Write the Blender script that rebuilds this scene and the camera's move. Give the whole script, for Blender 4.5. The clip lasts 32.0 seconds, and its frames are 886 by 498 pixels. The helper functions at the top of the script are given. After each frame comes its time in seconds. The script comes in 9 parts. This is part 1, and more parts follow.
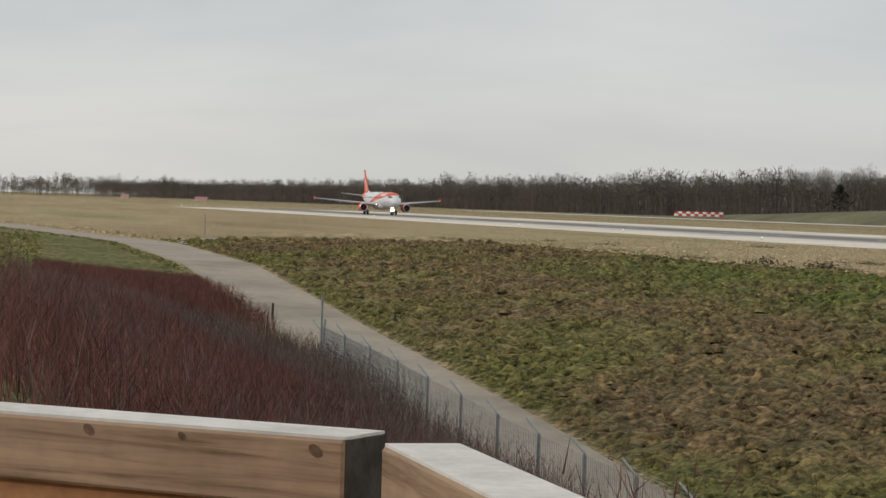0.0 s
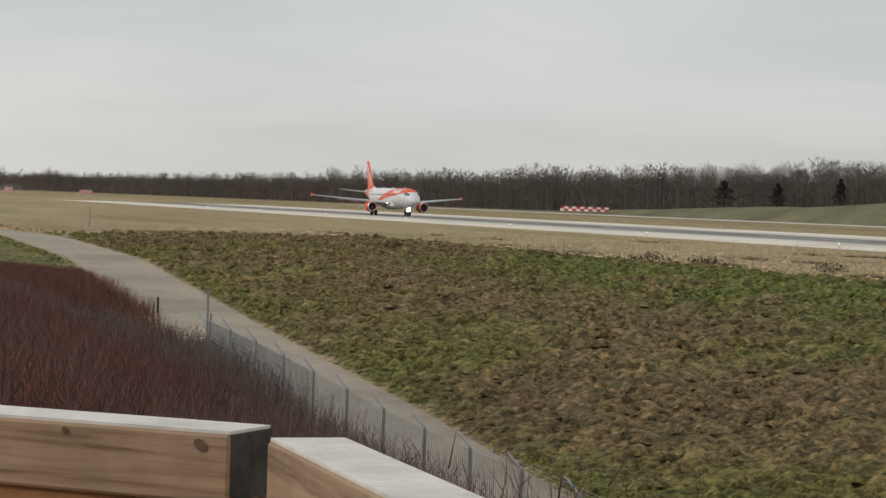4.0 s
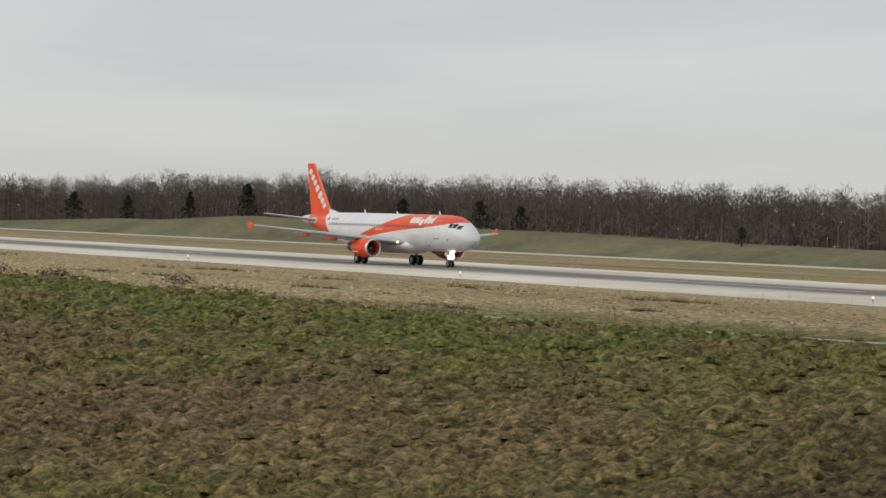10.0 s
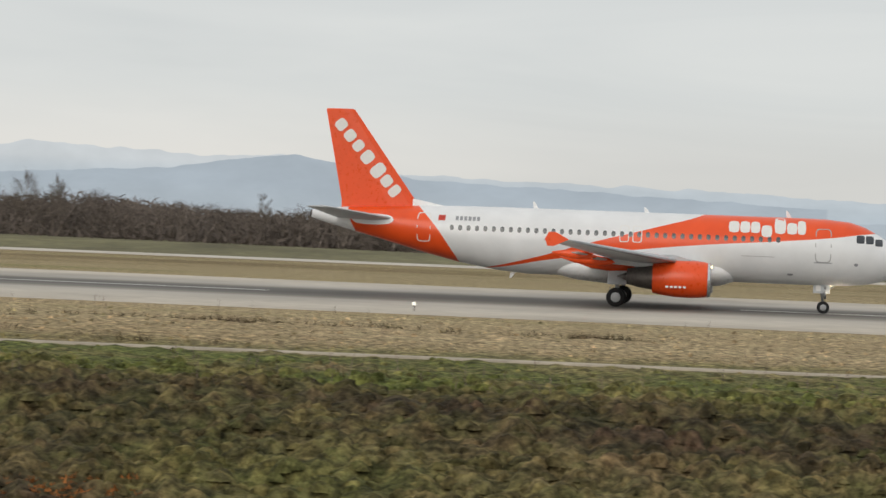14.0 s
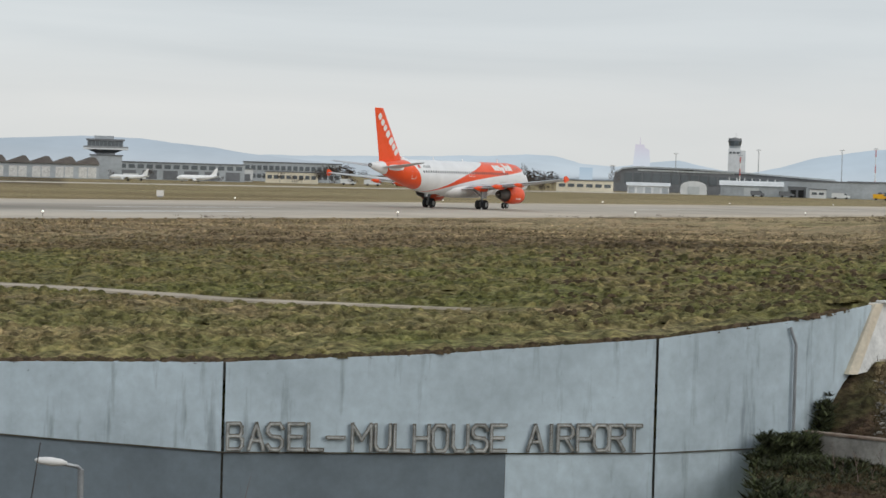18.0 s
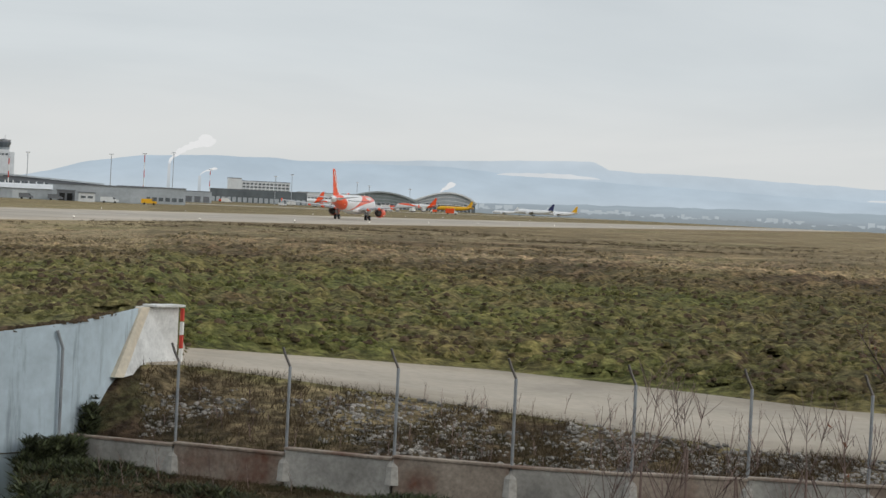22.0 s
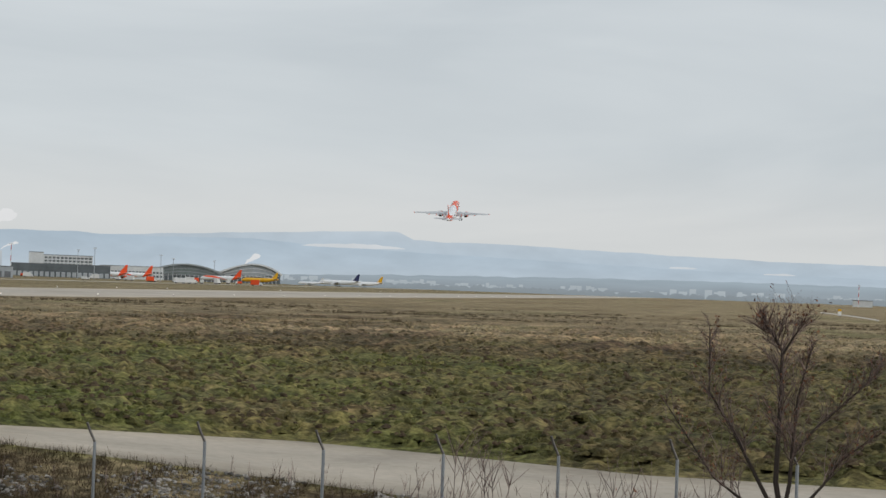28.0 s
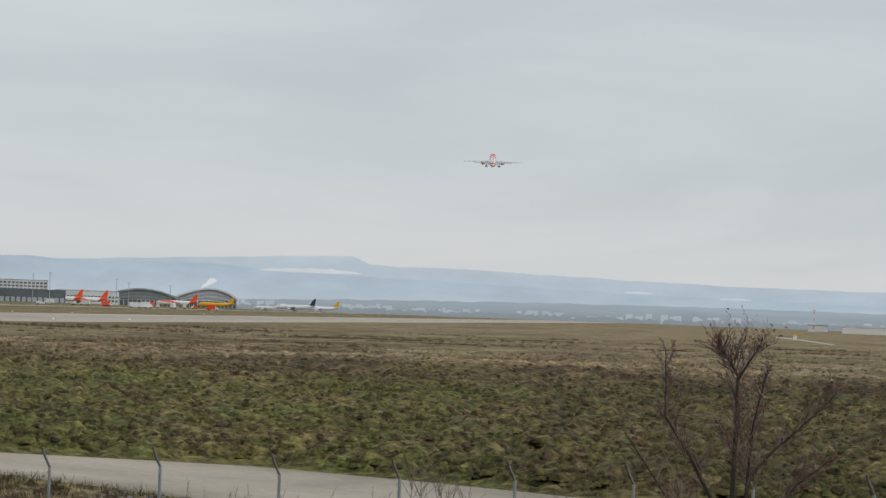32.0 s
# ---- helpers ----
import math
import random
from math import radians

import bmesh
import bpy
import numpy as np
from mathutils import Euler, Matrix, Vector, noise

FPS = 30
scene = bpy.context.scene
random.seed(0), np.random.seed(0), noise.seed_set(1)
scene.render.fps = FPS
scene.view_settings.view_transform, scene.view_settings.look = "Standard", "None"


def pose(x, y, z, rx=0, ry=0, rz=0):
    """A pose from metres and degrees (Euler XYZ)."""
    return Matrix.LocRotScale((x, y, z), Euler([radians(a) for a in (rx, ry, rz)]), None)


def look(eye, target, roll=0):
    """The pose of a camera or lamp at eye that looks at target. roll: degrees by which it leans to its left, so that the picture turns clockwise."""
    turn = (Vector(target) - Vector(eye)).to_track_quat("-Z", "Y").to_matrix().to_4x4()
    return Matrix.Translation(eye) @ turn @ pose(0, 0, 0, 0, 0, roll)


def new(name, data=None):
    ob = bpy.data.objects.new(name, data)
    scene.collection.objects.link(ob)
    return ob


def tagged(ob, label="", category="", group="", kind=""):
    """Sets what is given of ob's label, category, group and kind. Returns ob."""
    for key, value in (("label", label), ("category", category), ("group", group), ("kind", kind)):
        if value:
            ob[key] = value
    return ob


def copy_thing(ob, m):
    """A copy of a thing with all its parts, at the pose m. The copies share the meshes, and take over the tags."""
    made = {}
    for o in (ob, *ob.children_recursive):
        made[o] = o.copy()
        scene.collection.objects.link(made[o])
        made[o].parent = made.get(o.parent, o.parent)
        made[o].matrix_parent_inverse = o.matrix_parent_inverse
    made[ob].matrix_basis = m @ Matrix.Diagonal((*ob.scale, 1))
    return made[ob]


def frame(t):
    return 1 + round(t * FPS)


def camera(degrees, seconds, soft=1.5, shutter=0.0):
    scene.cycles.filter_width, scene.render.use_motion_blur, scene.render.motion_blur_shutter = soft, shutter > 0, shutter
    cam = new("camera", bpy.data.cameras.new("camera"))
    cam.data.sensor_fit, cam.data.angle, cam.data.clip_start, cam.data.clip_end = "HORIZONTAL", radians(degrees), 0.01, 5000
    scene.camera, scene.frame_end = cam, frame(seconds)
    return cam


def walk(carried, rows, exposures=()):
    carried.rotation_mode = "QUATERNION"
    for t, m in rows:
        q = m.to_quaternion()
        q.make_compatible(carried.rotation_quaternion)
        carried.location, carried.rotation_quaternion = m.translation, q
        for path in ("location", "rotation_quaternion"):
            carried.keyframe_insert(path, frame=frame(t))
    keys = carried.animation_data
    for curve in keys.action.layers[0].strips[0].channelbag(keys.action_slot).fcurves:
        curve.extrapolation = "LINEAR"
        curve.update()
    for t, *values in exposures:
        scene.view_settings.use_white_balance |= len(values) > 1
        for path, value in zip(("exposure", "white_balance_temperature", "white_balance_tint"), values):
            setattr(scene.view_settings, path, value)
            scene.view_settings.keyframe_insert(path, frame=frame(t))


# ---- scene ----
from functools import lru_cache

# ---- camera: held by hand on a viewing platform, eye 4.1 m over the runway ----
EYE = (0.0, 0.0, 4.106)
CAM = camera(21.488, 32.0, soft=1.5, shutter=0.08)


def aim(yaw, pitch, roll):
    """Yaw from +y towards +x, pitch upwards, roll turning the picture clockwise; degrees."""
    return pose(*EYE, 90 + pitch, 0, -yaw) @ pose(0, 0, 0, 0, 0, roll)


# seconds, yaw, pitch, roll
TURNS = (
    (0, -74.507, -1.186, 1.440),
    (0.5, -74.437, -1.196, 1.358),
    (1, -74.310, -1.239, 1.375),
    (1.5, -74.018, -1.168, 1.337),
    (2, -73.540, -1.155, 1.356),
    (2.5, -73.133, -1.162, 1.340),
    (4.5, -71.048, -1.208, 1.646),
    (5, -70.308, -1.059, 1.521),
    (5.5, -69.471, -0.827, 1.644),
    (6, -67.740, -0.890, 1.947),
    (6.5, -66.310, -0.946, 2.052),
    (7, -64.793, -1.238, 2.353),
    (7.5, -63.812, -1.107, 2.507),
    (8, -62.713, -0.794, 2.735),
    (8.5, -61.331, -0.894, 2.648),
    (9, -59.108, -0.968, 2.526),
    (9.5, -57.021, -0.777, 2.494),
    (10, -55.877, -0.440, 2.057),
    (10.5, -52.707, -0.461, 2.130),
    (11, -48.781, -0.668, 2.083),
    (11.5, -43.735, -0.872, 2.019),
    (12, -39.345, -0.628, 1.998),
    (12.5, -33.084, -0.710, 1.745),
    (13, -26.141, -0.725, 2.075),
    (13.5, -17.624, -0.589, 2.320),
    (15.5, 27.497, -0.603, 1.283),
    (16, 37.456, -0.584, 1.314),
    (16.5, 45.276, -0.898, 1.550),
    (17, 50.943, -1.510, 1.430),
    (17.5, 56.309, -2.376, 1.466),
    (18, 59.273, -1.806, 1.661),
    (18.5, 64.333, -0.895, 1.594),
    (19, 68.509, -0.999, 2.095),
    (19.5, 71.366, -0.957, 2.595),
    (20, 72.838, -1.176, 2.889),
    (20.5, 73.961, -1.429, 3.086),
    (21, 75.018, -1.368, 3.132),
    (21.5, 76.037, -1.468, 2.920),
    (22, 77.077, -1.024, 2.842),
    (22.5, 77.730, -0.873, 2.967),
    (23, 78.095, -0.980, 3.018),
    (23.5, 78.683, -0.707, 2.851),
    (24, 79.502, -0.284, 2.476),
    (24.5, 80.033, 0.348, 2.384),
    (26.5, 80.849, 0.528, 2.205),
    (27, 81.254, 0.619, 2.184),
    (27.5, 81.534, 0.774, 2.273),
    (28, 81.771, 0.908, 2.115),
    (28.5, 81.989, 1.094, 2.109),
    (29, 82.203, 1.200, 2.101),
    (29.5, 82.407, 1.242, 1.996),
    (30, 82.557, 1.272, 2.056),
    (30.5, 82.651, 1.346, 2.108),
    (31, 82.672, 1.464, 2.033),
    (31.5, 82.716, 1.491, 2.044),
    (32, 82.818, 1.552, 2.127),
)
walk(CAM, [(t, aim(y, p, r)) for t, y, p, r in TURNS], [(0, 0.05, 6780, 10.5), (10, 0.07, 6780, 10.5), (12, 0.15, 6830, 11), (13.5, 0.2, 6850, 11), (15.5, 0.0, 6650, 10), (16.5, 0.0, 6550, 10), (17, 0.1, 6520, 10), (17.5, 0.1, 6500, 10), (18.2, 0.22, 6500, 10), (20, 0.2, 6500, 10), (24, 0.18, 6500, 10), (28, 0.1, 6450, 10), (32, 0.05, 6450, 10)])


# ---- daylight under a closed cloud layer ----
SUN_EL, SUN_AZ = radians(24), radians(196)
world = bpy.data.worlds.new("overcast_sky")
scene.world = world
world.use_nodes = True
wt = world.node_tree


def node(tree, kind, **sets):
    n = tree.nodes.new(kind)
    for key, value in sets.items():
        if key == "op":
            n.operation = value
        elif key == "blend":
            n.blend_type = value
        elif key == "dtype":
            n.data_type = value
        else:
            n.inputs[key.replace("_", " ")].default_value = value
    return n


def ramp(tree, source, stops, mode="LINEAR"):
    n = tree.nodes.new("ShaderNodeValToRGB")
    n.color_ramp.interpolation = mode
    els = n.color_ramp.elements
    while len(els) < len(stops):
        els.new(0.5)
    for e, (p, c) in zip(els, stops):
        e.position = p
        e.color = (*c, 1) if not isinstance(c, (int, float)) else (c, c, c, 1)
    tree.links.new(source, n.inputs[0])
    return n.outputs[0]


def make_sky():
    bg = wt.nodes["Background"]
    sky = wt.nodes.new("ShaderNodeTexSky")
    sky.sky_type, sky.sun_disc = "NISHITA", False
    sky.sun_elevation, sky.sun_rotation = SUN_EL, SUN_AZ
    tc = wt.nodes.new("ShaderNodeTexCoord")
    sep = wt.nodes.new("ShaderNodeSeparateXYZ")
    wt.links.new(tc.outputs["Generated"], sep.inputs[0])
    # the layer: pale towards the horizon, greyer overhead, with long soft folds
    up = ramp(wt, sep.outputs["Z"], [(0.0, (0.585, 0.605, 0.605)), (0.03, (0.615, 0.632, 0.637)), (0.06, (0.585, 0.622, 0.645)), (0.2, (0.57, 0.61, 0.635)), (0.55, (0.60, 0.635, 0.66)), (1.0, (0.66, 0.69, 0.71))])
    mp = wt.nodes.new("ShaderNodeMapping")
    mp.inputs["Scale"].default_value = (1.7, 1.7, 11.0)
    wt.links.new(tc.outputs["Generated"], mp.inputs[0])
    nz = node(wt, "ShaderNodeTexNoise", Scale=1.6, Detail=5.0, Roughness=0.52, Distortion=0.6)
    wt.links.new(mp.outputs[0], nz.inputs["Vector"])
    fold = ramp(wt, nz.outputs[0], [(0.34, (0.905, 0.915, 0.925)), (0.5, (1.0, 1.0, 1.0)), (0.66, (1.075, 1.065, 1.055))])
    mul = node(wt, "ShaderNodeMix", dtype="RGBA", blend="MULTIPLY")
    mul.inputs[0].default_value = 1.0
    wt.links.new(up, mul.inputs[6])
    wt.links.new(fold, mul.inputs[7])
    sc = node(wt, "ShaderNodeMix", dtype="RGBA", blend="MULTIPLY")
    sc.inputs[0].default_value = 1.0
    sc.inputs[7].default_value = (0.08, 0.08, 0.08, 1)
    wt.links.new(sky.outputs[0], sc.inputs[6])
    mx = node(wt, "ShaderNodeMix", dtype="RGBA")
    mx.inputs[0].default_value = 0.93
    wt.links.new(sc.outputs[2], mx.inputs[6])
    wt.links.new(mul.outputs[2], mx.inputs[7])
    wt.links.new(mx.outputs[2], bg.inputs[0])
    bg.inputs[1].default_value = 1.0


make_sky()
sun_data = bpy.data.lights.new("sun", "SUN")
sun_data.energy, sun_data.angle, sun_data.color = 0.8, radians(35), (1.0, 0.96, 0.9)
sun = new("sun", sun_data)
sun.matrix_basis = look((0, 0, 0), (-math.sin(SUN_AZ) * math.cos(SUN_EL), -math.cos(SUN_AZ) * math.cos(SUN_EL), -math.sin(SUN_EL)))


# ---- materials ----
def surface(name, col, rough=0.85, metal=0.0, var=0.25, scale=4.0, fine=40.0, bump=0.0, col2=None, spec=0.4, island=0.0, objvar=0.0, space="Object"):
    """A worn surface: two scales of colour change, roughness change, fine relief."""
    m = bpy.data.materials.new(name)
    m.use_nodes = True
    t = m.node_tree
    b = t.nodes["Principled BSDF"]
    b.inputs["Metallic"].default_value = metal
    b.inputs["Specular IOR Level"].default_value = spec
    tc = t.nodes.new("ShaderNodeTexCoord")
    n1 = node(t, "ShaderNodeTexNoise", Scale=scale, Detail=4.0, Roughness=0.6)
    n2 = node(t, "ShaderNodeTexNoise", Scale=fine, Detail=3.0, Roughness=0.65)
    for n in (n1, n2):
        t.links.new(tc.outputs[space], n.inputs["Vector"])
    c2 = col2 or tuple(c * (1 - var) for c in col)
    c1 = tuple(min(1, c * (1 + var * 0.6)) for c in col)
    big = ramp(t, n1.outputs[0], [(0.3, c2), (0.5, col), (0.7, c1)])
    small = ramp(t, n2.outputs[0], [(0.25, 1 - var * 0.7), (0.75, 1 + var * 0.35)])
    mul = node(t, "ShaderNodeMix", dtype="RGBA", blend="MULTIPLY")
    mul.inputs[0].default_value = 1.0
    t.links.new(big, mul.inputs[6])
    t.links.new(small, mul.inputs[7])
    out = mul.outputs[2]
    if island or objvar:
        src = t.nodes.new("ShaderNodeNewGeometry").outputs["Random Per Island"] if island else t.nodes.new("ShaderNodeObjectInfo").outputs["Random"]
        k = island or objvar
        m2 = node(t, "ShaderNodeMix", dtype="RGBA", blend="MULTIPLY")
        m2.inputs[0].default_value = 1.0
        t.links.new(out, m2.inputs[6])
        t.links.new(ramp(t, src, [(0.0, 1 - k), (1.0, 1 + k * 0.8)]), m2.inputs[7])
        out = m2.outputs[2]
    t.links.new(out, b.inputs["Base Color"])
    t.links.new(ramp(t, n2.outputs[0], [(0.3, max(0.03, rough - 0.08)), (0.7, min(1, rough + 0.08))]), b.inputs["Roughness"])
    if bump:
        bp = node(t, "ShaderNodeBump", Strength=0.6, Distance=bump)
        t.links.new(n2.outputs[0], bp.inputs["Height"])
        t.links.new(bp.outputs[0], b.inputs["Normal"])
    return m


def glow(name, col, strength):
    m = bpy.data.materials.new(name)
    m.use_nodes = True
    b = m.node_tree.nodes["Principled BSDF"]
    b.inputs["Base Color"].default_value = (*col, 1)
    b.inputs["Emission Color"].default_value = (*col, 1)
    b.inputs["Emission Strength"].default_value = strength
    return m


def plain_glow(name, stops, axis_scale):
    """Far distance: the air's haze is painted into an emitted colour, graded by height."""
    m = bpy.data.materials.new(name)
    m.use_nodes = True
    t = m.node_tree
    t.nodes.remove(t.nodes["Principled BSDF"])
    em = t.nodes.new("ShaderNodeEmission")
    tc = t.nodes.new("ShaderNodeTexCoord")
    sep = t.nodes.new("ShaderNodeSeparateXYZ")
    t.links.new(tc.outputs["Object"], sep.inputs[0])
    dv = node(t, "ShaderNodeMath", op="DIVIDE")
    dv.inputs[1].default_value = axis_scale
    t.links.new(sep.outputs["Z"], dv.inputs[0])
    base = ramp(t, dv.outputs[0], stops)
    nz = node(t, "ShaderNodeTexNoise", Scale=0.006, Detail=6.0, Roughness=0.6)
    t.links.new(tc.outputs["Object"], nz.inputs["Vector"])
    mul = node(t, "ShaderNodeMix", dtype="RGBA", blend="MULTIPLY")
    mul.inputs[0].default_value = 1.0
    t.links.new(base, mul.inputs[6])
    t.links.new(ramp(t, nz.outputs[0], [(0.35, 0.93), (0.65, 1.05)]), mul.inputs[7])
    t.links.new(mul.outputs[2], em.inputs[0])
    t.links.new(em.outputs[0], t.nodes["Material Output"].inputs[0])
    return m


CONCRETE = surface("weathered_concrete", (0.38, 0.36, 0.325), 0.9, var=0.4, scale=0.6, fine=9.0, bump=0.01)
# mossy tone of the portal, also painted shade inside the tunnel
CONCRETE_DARK = surface("mossy_shaded_concrete", (0.110, 0.100, 0.080), 0.92, var=0.55, scale=0.9, fine=7.0, bump=0.015, col2=(0.050, 0.050, 0.030))
BASE_WALL = surface("fence_base_concrete", (0.31, 0.255, 0.205), 0.92, var=0.5, scale=0.7, fine=10.0, bump=0.01, col2=(0.16, 0.075, 0.05))
PAINT_PALE = surface("pale_blue_wall_paint", (0.475, 0.565, 0.62), 0.8, var=0.2, scale=0.35, fine=3.5, bump=0.006)


def stain(m, amount):
    """Rain streaks and flaked spots drawn down over a painted wall."""
    t = m.node_tree
    b = t.nodes["Principled BSDF"]
    out = b.inputs["Base Color"].links[0].from_socket
    tc = t.nodes.new("ShaderNodeTexCoord")
    for size, scale, stops in (((1.0, 1.0, 0.10), 3.2, [(0.30, 1 - amount), (0.44, 1.0)]), ((1.0, 1.0, 0.9), 5.5, [(0.24, 1 - amount * 1.4), (0.31, 1.0)])):
        mp = t.nodes.new("ShaderNodeMapping")
        mp.inputs["Scale"].default_value = size
        t.links.new(tc.outputs["Object"], mp.inputs[0])
        nz = node(t, "ShaderNodeTexNoise", Scale=scale, Detail=5.0, Roughness=0.65)
        t.links.new(mp.outputs[0], nz.inputs["Vector"])
        mul = node(t, "ShaderNodeMix", dtype="RGBA", blend="MULTIPLY")
        mul.inputs[0].default_value = 1.0
        t.links.new(out, mul.inputs[6])
        t.links.new(ramp(t, nz.outputs[0], stops), mul.inputs[7])
        out = mul.outputs[2]
    t.links.new(out, b.inputs["Base Color"])


stain(PAINT_PALE, 0.38)
stain(CONCRETE_DARK, 0.55)
PAINT_SLATE = surface("slate_blue_wall_paint", (0.165, 0.203, 0.232), 0.8, var=0.2, scale=0.4, fine=4.0, bump=0.006)
LETTER = surface("tarnished_letter_metal", (0.25, 0.24, 0.215), 0.6, 0.3, var=0.6, scale=3.0, fine=14.0, col2=(0.10, 0.09, 0.07))
LETTER_FACE = surface("faded_letter_face", (0.42, 0.43, 0.42), 0.7, 0.0, var=0.5, scale=3.0, fine=14.0)
GALV = surface("galvanised_steel", (0.33, 0.345, 0.36), 0.5, 0.6, var=0.25, scale=2.0, fine=25.0)
STEEL_WHITE = surface("white_painted_steel", (0.68, 0.68, 0.66), 0.6, var=0.25, scale=2.0, fine=14.0)
TIMBER = surface("planed_larch_timber", (0.36, 0.235, 0.15), 0.8, var=0.4, scale=3.0, fine=22.0, bump=0.004, col2=(0.23, 0.145, 0.09))


def grained(name, col, dark, angle, rough=0.8):
    """Sawn timber: grain drawn out along the beam, weathered patches, a little relief."""
    m = surface(name, col, rough, var=0.22, scale=2.5, fine=16.0)
    t = m.node_tree
    b = t.nodes["Principled BSDF"]
    src = b.inputs["Base Color"].links[0].from_socket
    tc = t.nodes.new("ShaderNodeTexCoord")
    mp = t.nodes.new("ShaderNodeMapping")
    mp.vector_type = "TEXTURE"
    mp.inputs["Rotation"].default_value = (0, 0, angle)
    mp.inputs["Scale"].default_value = (1.0, 0.055, 0.055)
    t.links.new(tc.outputs["Object"], mp.inputs[0])
    nz = node(t, "ShaderNodeTexNoise", Scale=2.2, Detail=5.0, Roughness=0.6, Distortion=0.5)
    t.links.new(mp.outputs[0], nz.inputs["Vector"])
    mul = node(t, "ShaderNodeMix", dtype="RGBA", blend="MULTIPLY")
    mul.inputs[0].default_value = 1.0
    t.links.new(src, mul.inputs[6])
    t.links.new(ramp(t, nz.outputs[0], [(0.30, dark), (0.48, (0.92, 0.9, 0.88)), (0.68, (1.15, 1.13, 1.1))]), mul.inputs[7])
    t.links.new(mul.outputs[2], b.inputs["Base Color"])
    bp = node(t, "ShaderNodeBump", Strength=0.5, Distance=0.003)
    t.links.new(nz.outputs[0], bp.inputs["Height"])
    t.links.new(bp.outputs[0], b.inputs["Normal"])
    return m


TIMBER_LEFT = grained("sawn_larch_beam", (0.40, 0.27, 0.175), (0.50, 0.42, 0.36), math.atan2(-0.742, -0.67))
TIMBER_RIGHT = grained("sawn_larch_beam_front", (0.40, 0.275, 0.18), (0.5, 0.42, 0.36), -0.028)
TIMBER_TOP = surface("pale_timber", (0.72, 0.68, 0.63), 0.85, var=0.2, scale=4.0, fine=30.0, bump=0.003)
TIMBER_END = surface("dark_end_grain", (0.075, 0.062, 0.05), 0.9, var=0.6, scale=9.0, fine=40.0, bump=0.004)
TIMBER_WARM = surface("fresh_orange_timber", (0.42, 0.20, 0.085), 0.75, var=0.35, scale=3.0, fine=24.0)
KNOT = surface("timber_knot", (0.17, 0.10, 0.06), 0.8, var=0.5, scale=20.0, fine=60.0)
TWIG_RED = surface("red_dogwood_bark", (0.215, 0.085, 0.070), 0.75, var=0.5, scale=0.5, fine=3.0, island=0.75)
TWIG_GREY = surface("grey_brown_twig", (0.205, 0.145, 0.125), 0.85, var=0.45, scale=0.5, fine=3.0, island=0.6)
BARK = surface("winter_bark", (0.078, 0.062, 0.052), 0.95, var=0.4, scale=0.3, fine=3.0, spec=0.1, island=0.35)
WOOD_BARK = surface("woodland_bark", (0.165, 0.138, 0.121), 0.95, var=0.3, scale=0.05, fine=0.6, spec=0.1, island=0.4)
BARK_PALE = surface("pale_poplar_bark", (0.165, 0.135, 0.112), 0.92, var=0.4, scale=0.3, fine=3.0, island=0.5)
NEEDLE = surface("dark_pine_needles", (0.018, 0.026, 0.015), 0.9, var=0.5, scale=0.6, fine=4.0, island=0.5)
LEAF_RUST = surface("rust_brown_leaves", (0.21, 0.085, 0.045), 0.85, var=0.4, scale=2.0, fine=9.0, island=0.6)
LEAF_DARK = surface("dark_ivy_leaves", (0.048, 0.058, 0.022), 0.75, var=0.5, scale=1.0, fine=8.0, island=0.8)

def sward(name, tones, rough=0.95):
    """Grass in clumps: each clump takes its own tone, worn by broad patches and a fine grain."""
    m = bpy.data.materials.new(name)
    m.use_nodes = True
    t = m.node_tree
    b = t.nodes["Principled BSDF"]
    b.inputs["Roughness"].default_value = rough
    b.inputs["Specular IOR Level"].default_value = 0.12
    tc = t.nodes.new("ShaderNodeTexCoord")
    nz = node(t, "ShaderNodeTexNoise", Scale=0.45, Detail=6.0, Roughness=0.6)
    t.links.new(tc.outputs["Object"], nz.inputs["Vector"])
    own = ramp(t, nz.outputs[0], [(0.34 + 0.32 * i / (len(tones) - 1), c) for i, c in enumerate(tones)])
    nz = node(t, "ShaderNodeTexNoise", Scale=8.0, Detail=4.0, Roughness=0.6)
    t.links.new(tc.outputs["Object"], nz.inputs["Vector"])
    for src, stops in ((t.nodes.new("ShaderNodeNewGeometry").outputs["Random Per Island"], [(0.0, 0.70), (1.0, 1.30)]), (nz.outputs[0], [(0.32, 0.6), (0.5, 1.0), (0.68, 1.35)])):
        mul = node(t, "ShaderNodeMix", dtype="RGBA", blend="MULTIPLY")
        mul.inputs[0].default_value = 1.0
        t.links.new(own, mul.inputs[6])
        t.links.new(ramp(t, src, stops), mul.inputs[7])
        own = mul.outputs[2]
    t.links.new(own, b.inputs["Base Color"])
    bp = node(t, "ShaderNodeBump", Strength=1.0, Distance=0.08)
    t.links.new(nz.outputs[0], bp.inputs["Height"])
    t.links.new(bp.outputs[0], b.inputs["Normal"])
    return m


GRASS_BROWN = sward("brown_bramble_growth", ((0.062, 0.046, 0.028), (0.098, 0.069, 0.044), (0.082, 0.062, 0.034), (0.060, 0.054, 0.026)))
STONE = surface("broken_limestone", (0.29, 0.27, 0.24), 0.92, var=0.5, scale=1.0, fine=9.0, island=0.55)
TYRE = surface("black_rubber", (0.018, 0.018, 0.019), 0.85, var=0.4, scale=2.0, fine=20.0)
METAL_GREY = surface("grey_alloy", (0.34, 0.35, 0.36), 0.42, 0.7, var=0.25, scale=1.5, fine=14.0)
METAL_LIP = surface("polished_intake_lip", (0.72, 0.73, 0.75), 0.22, 0.9, var=0.1)
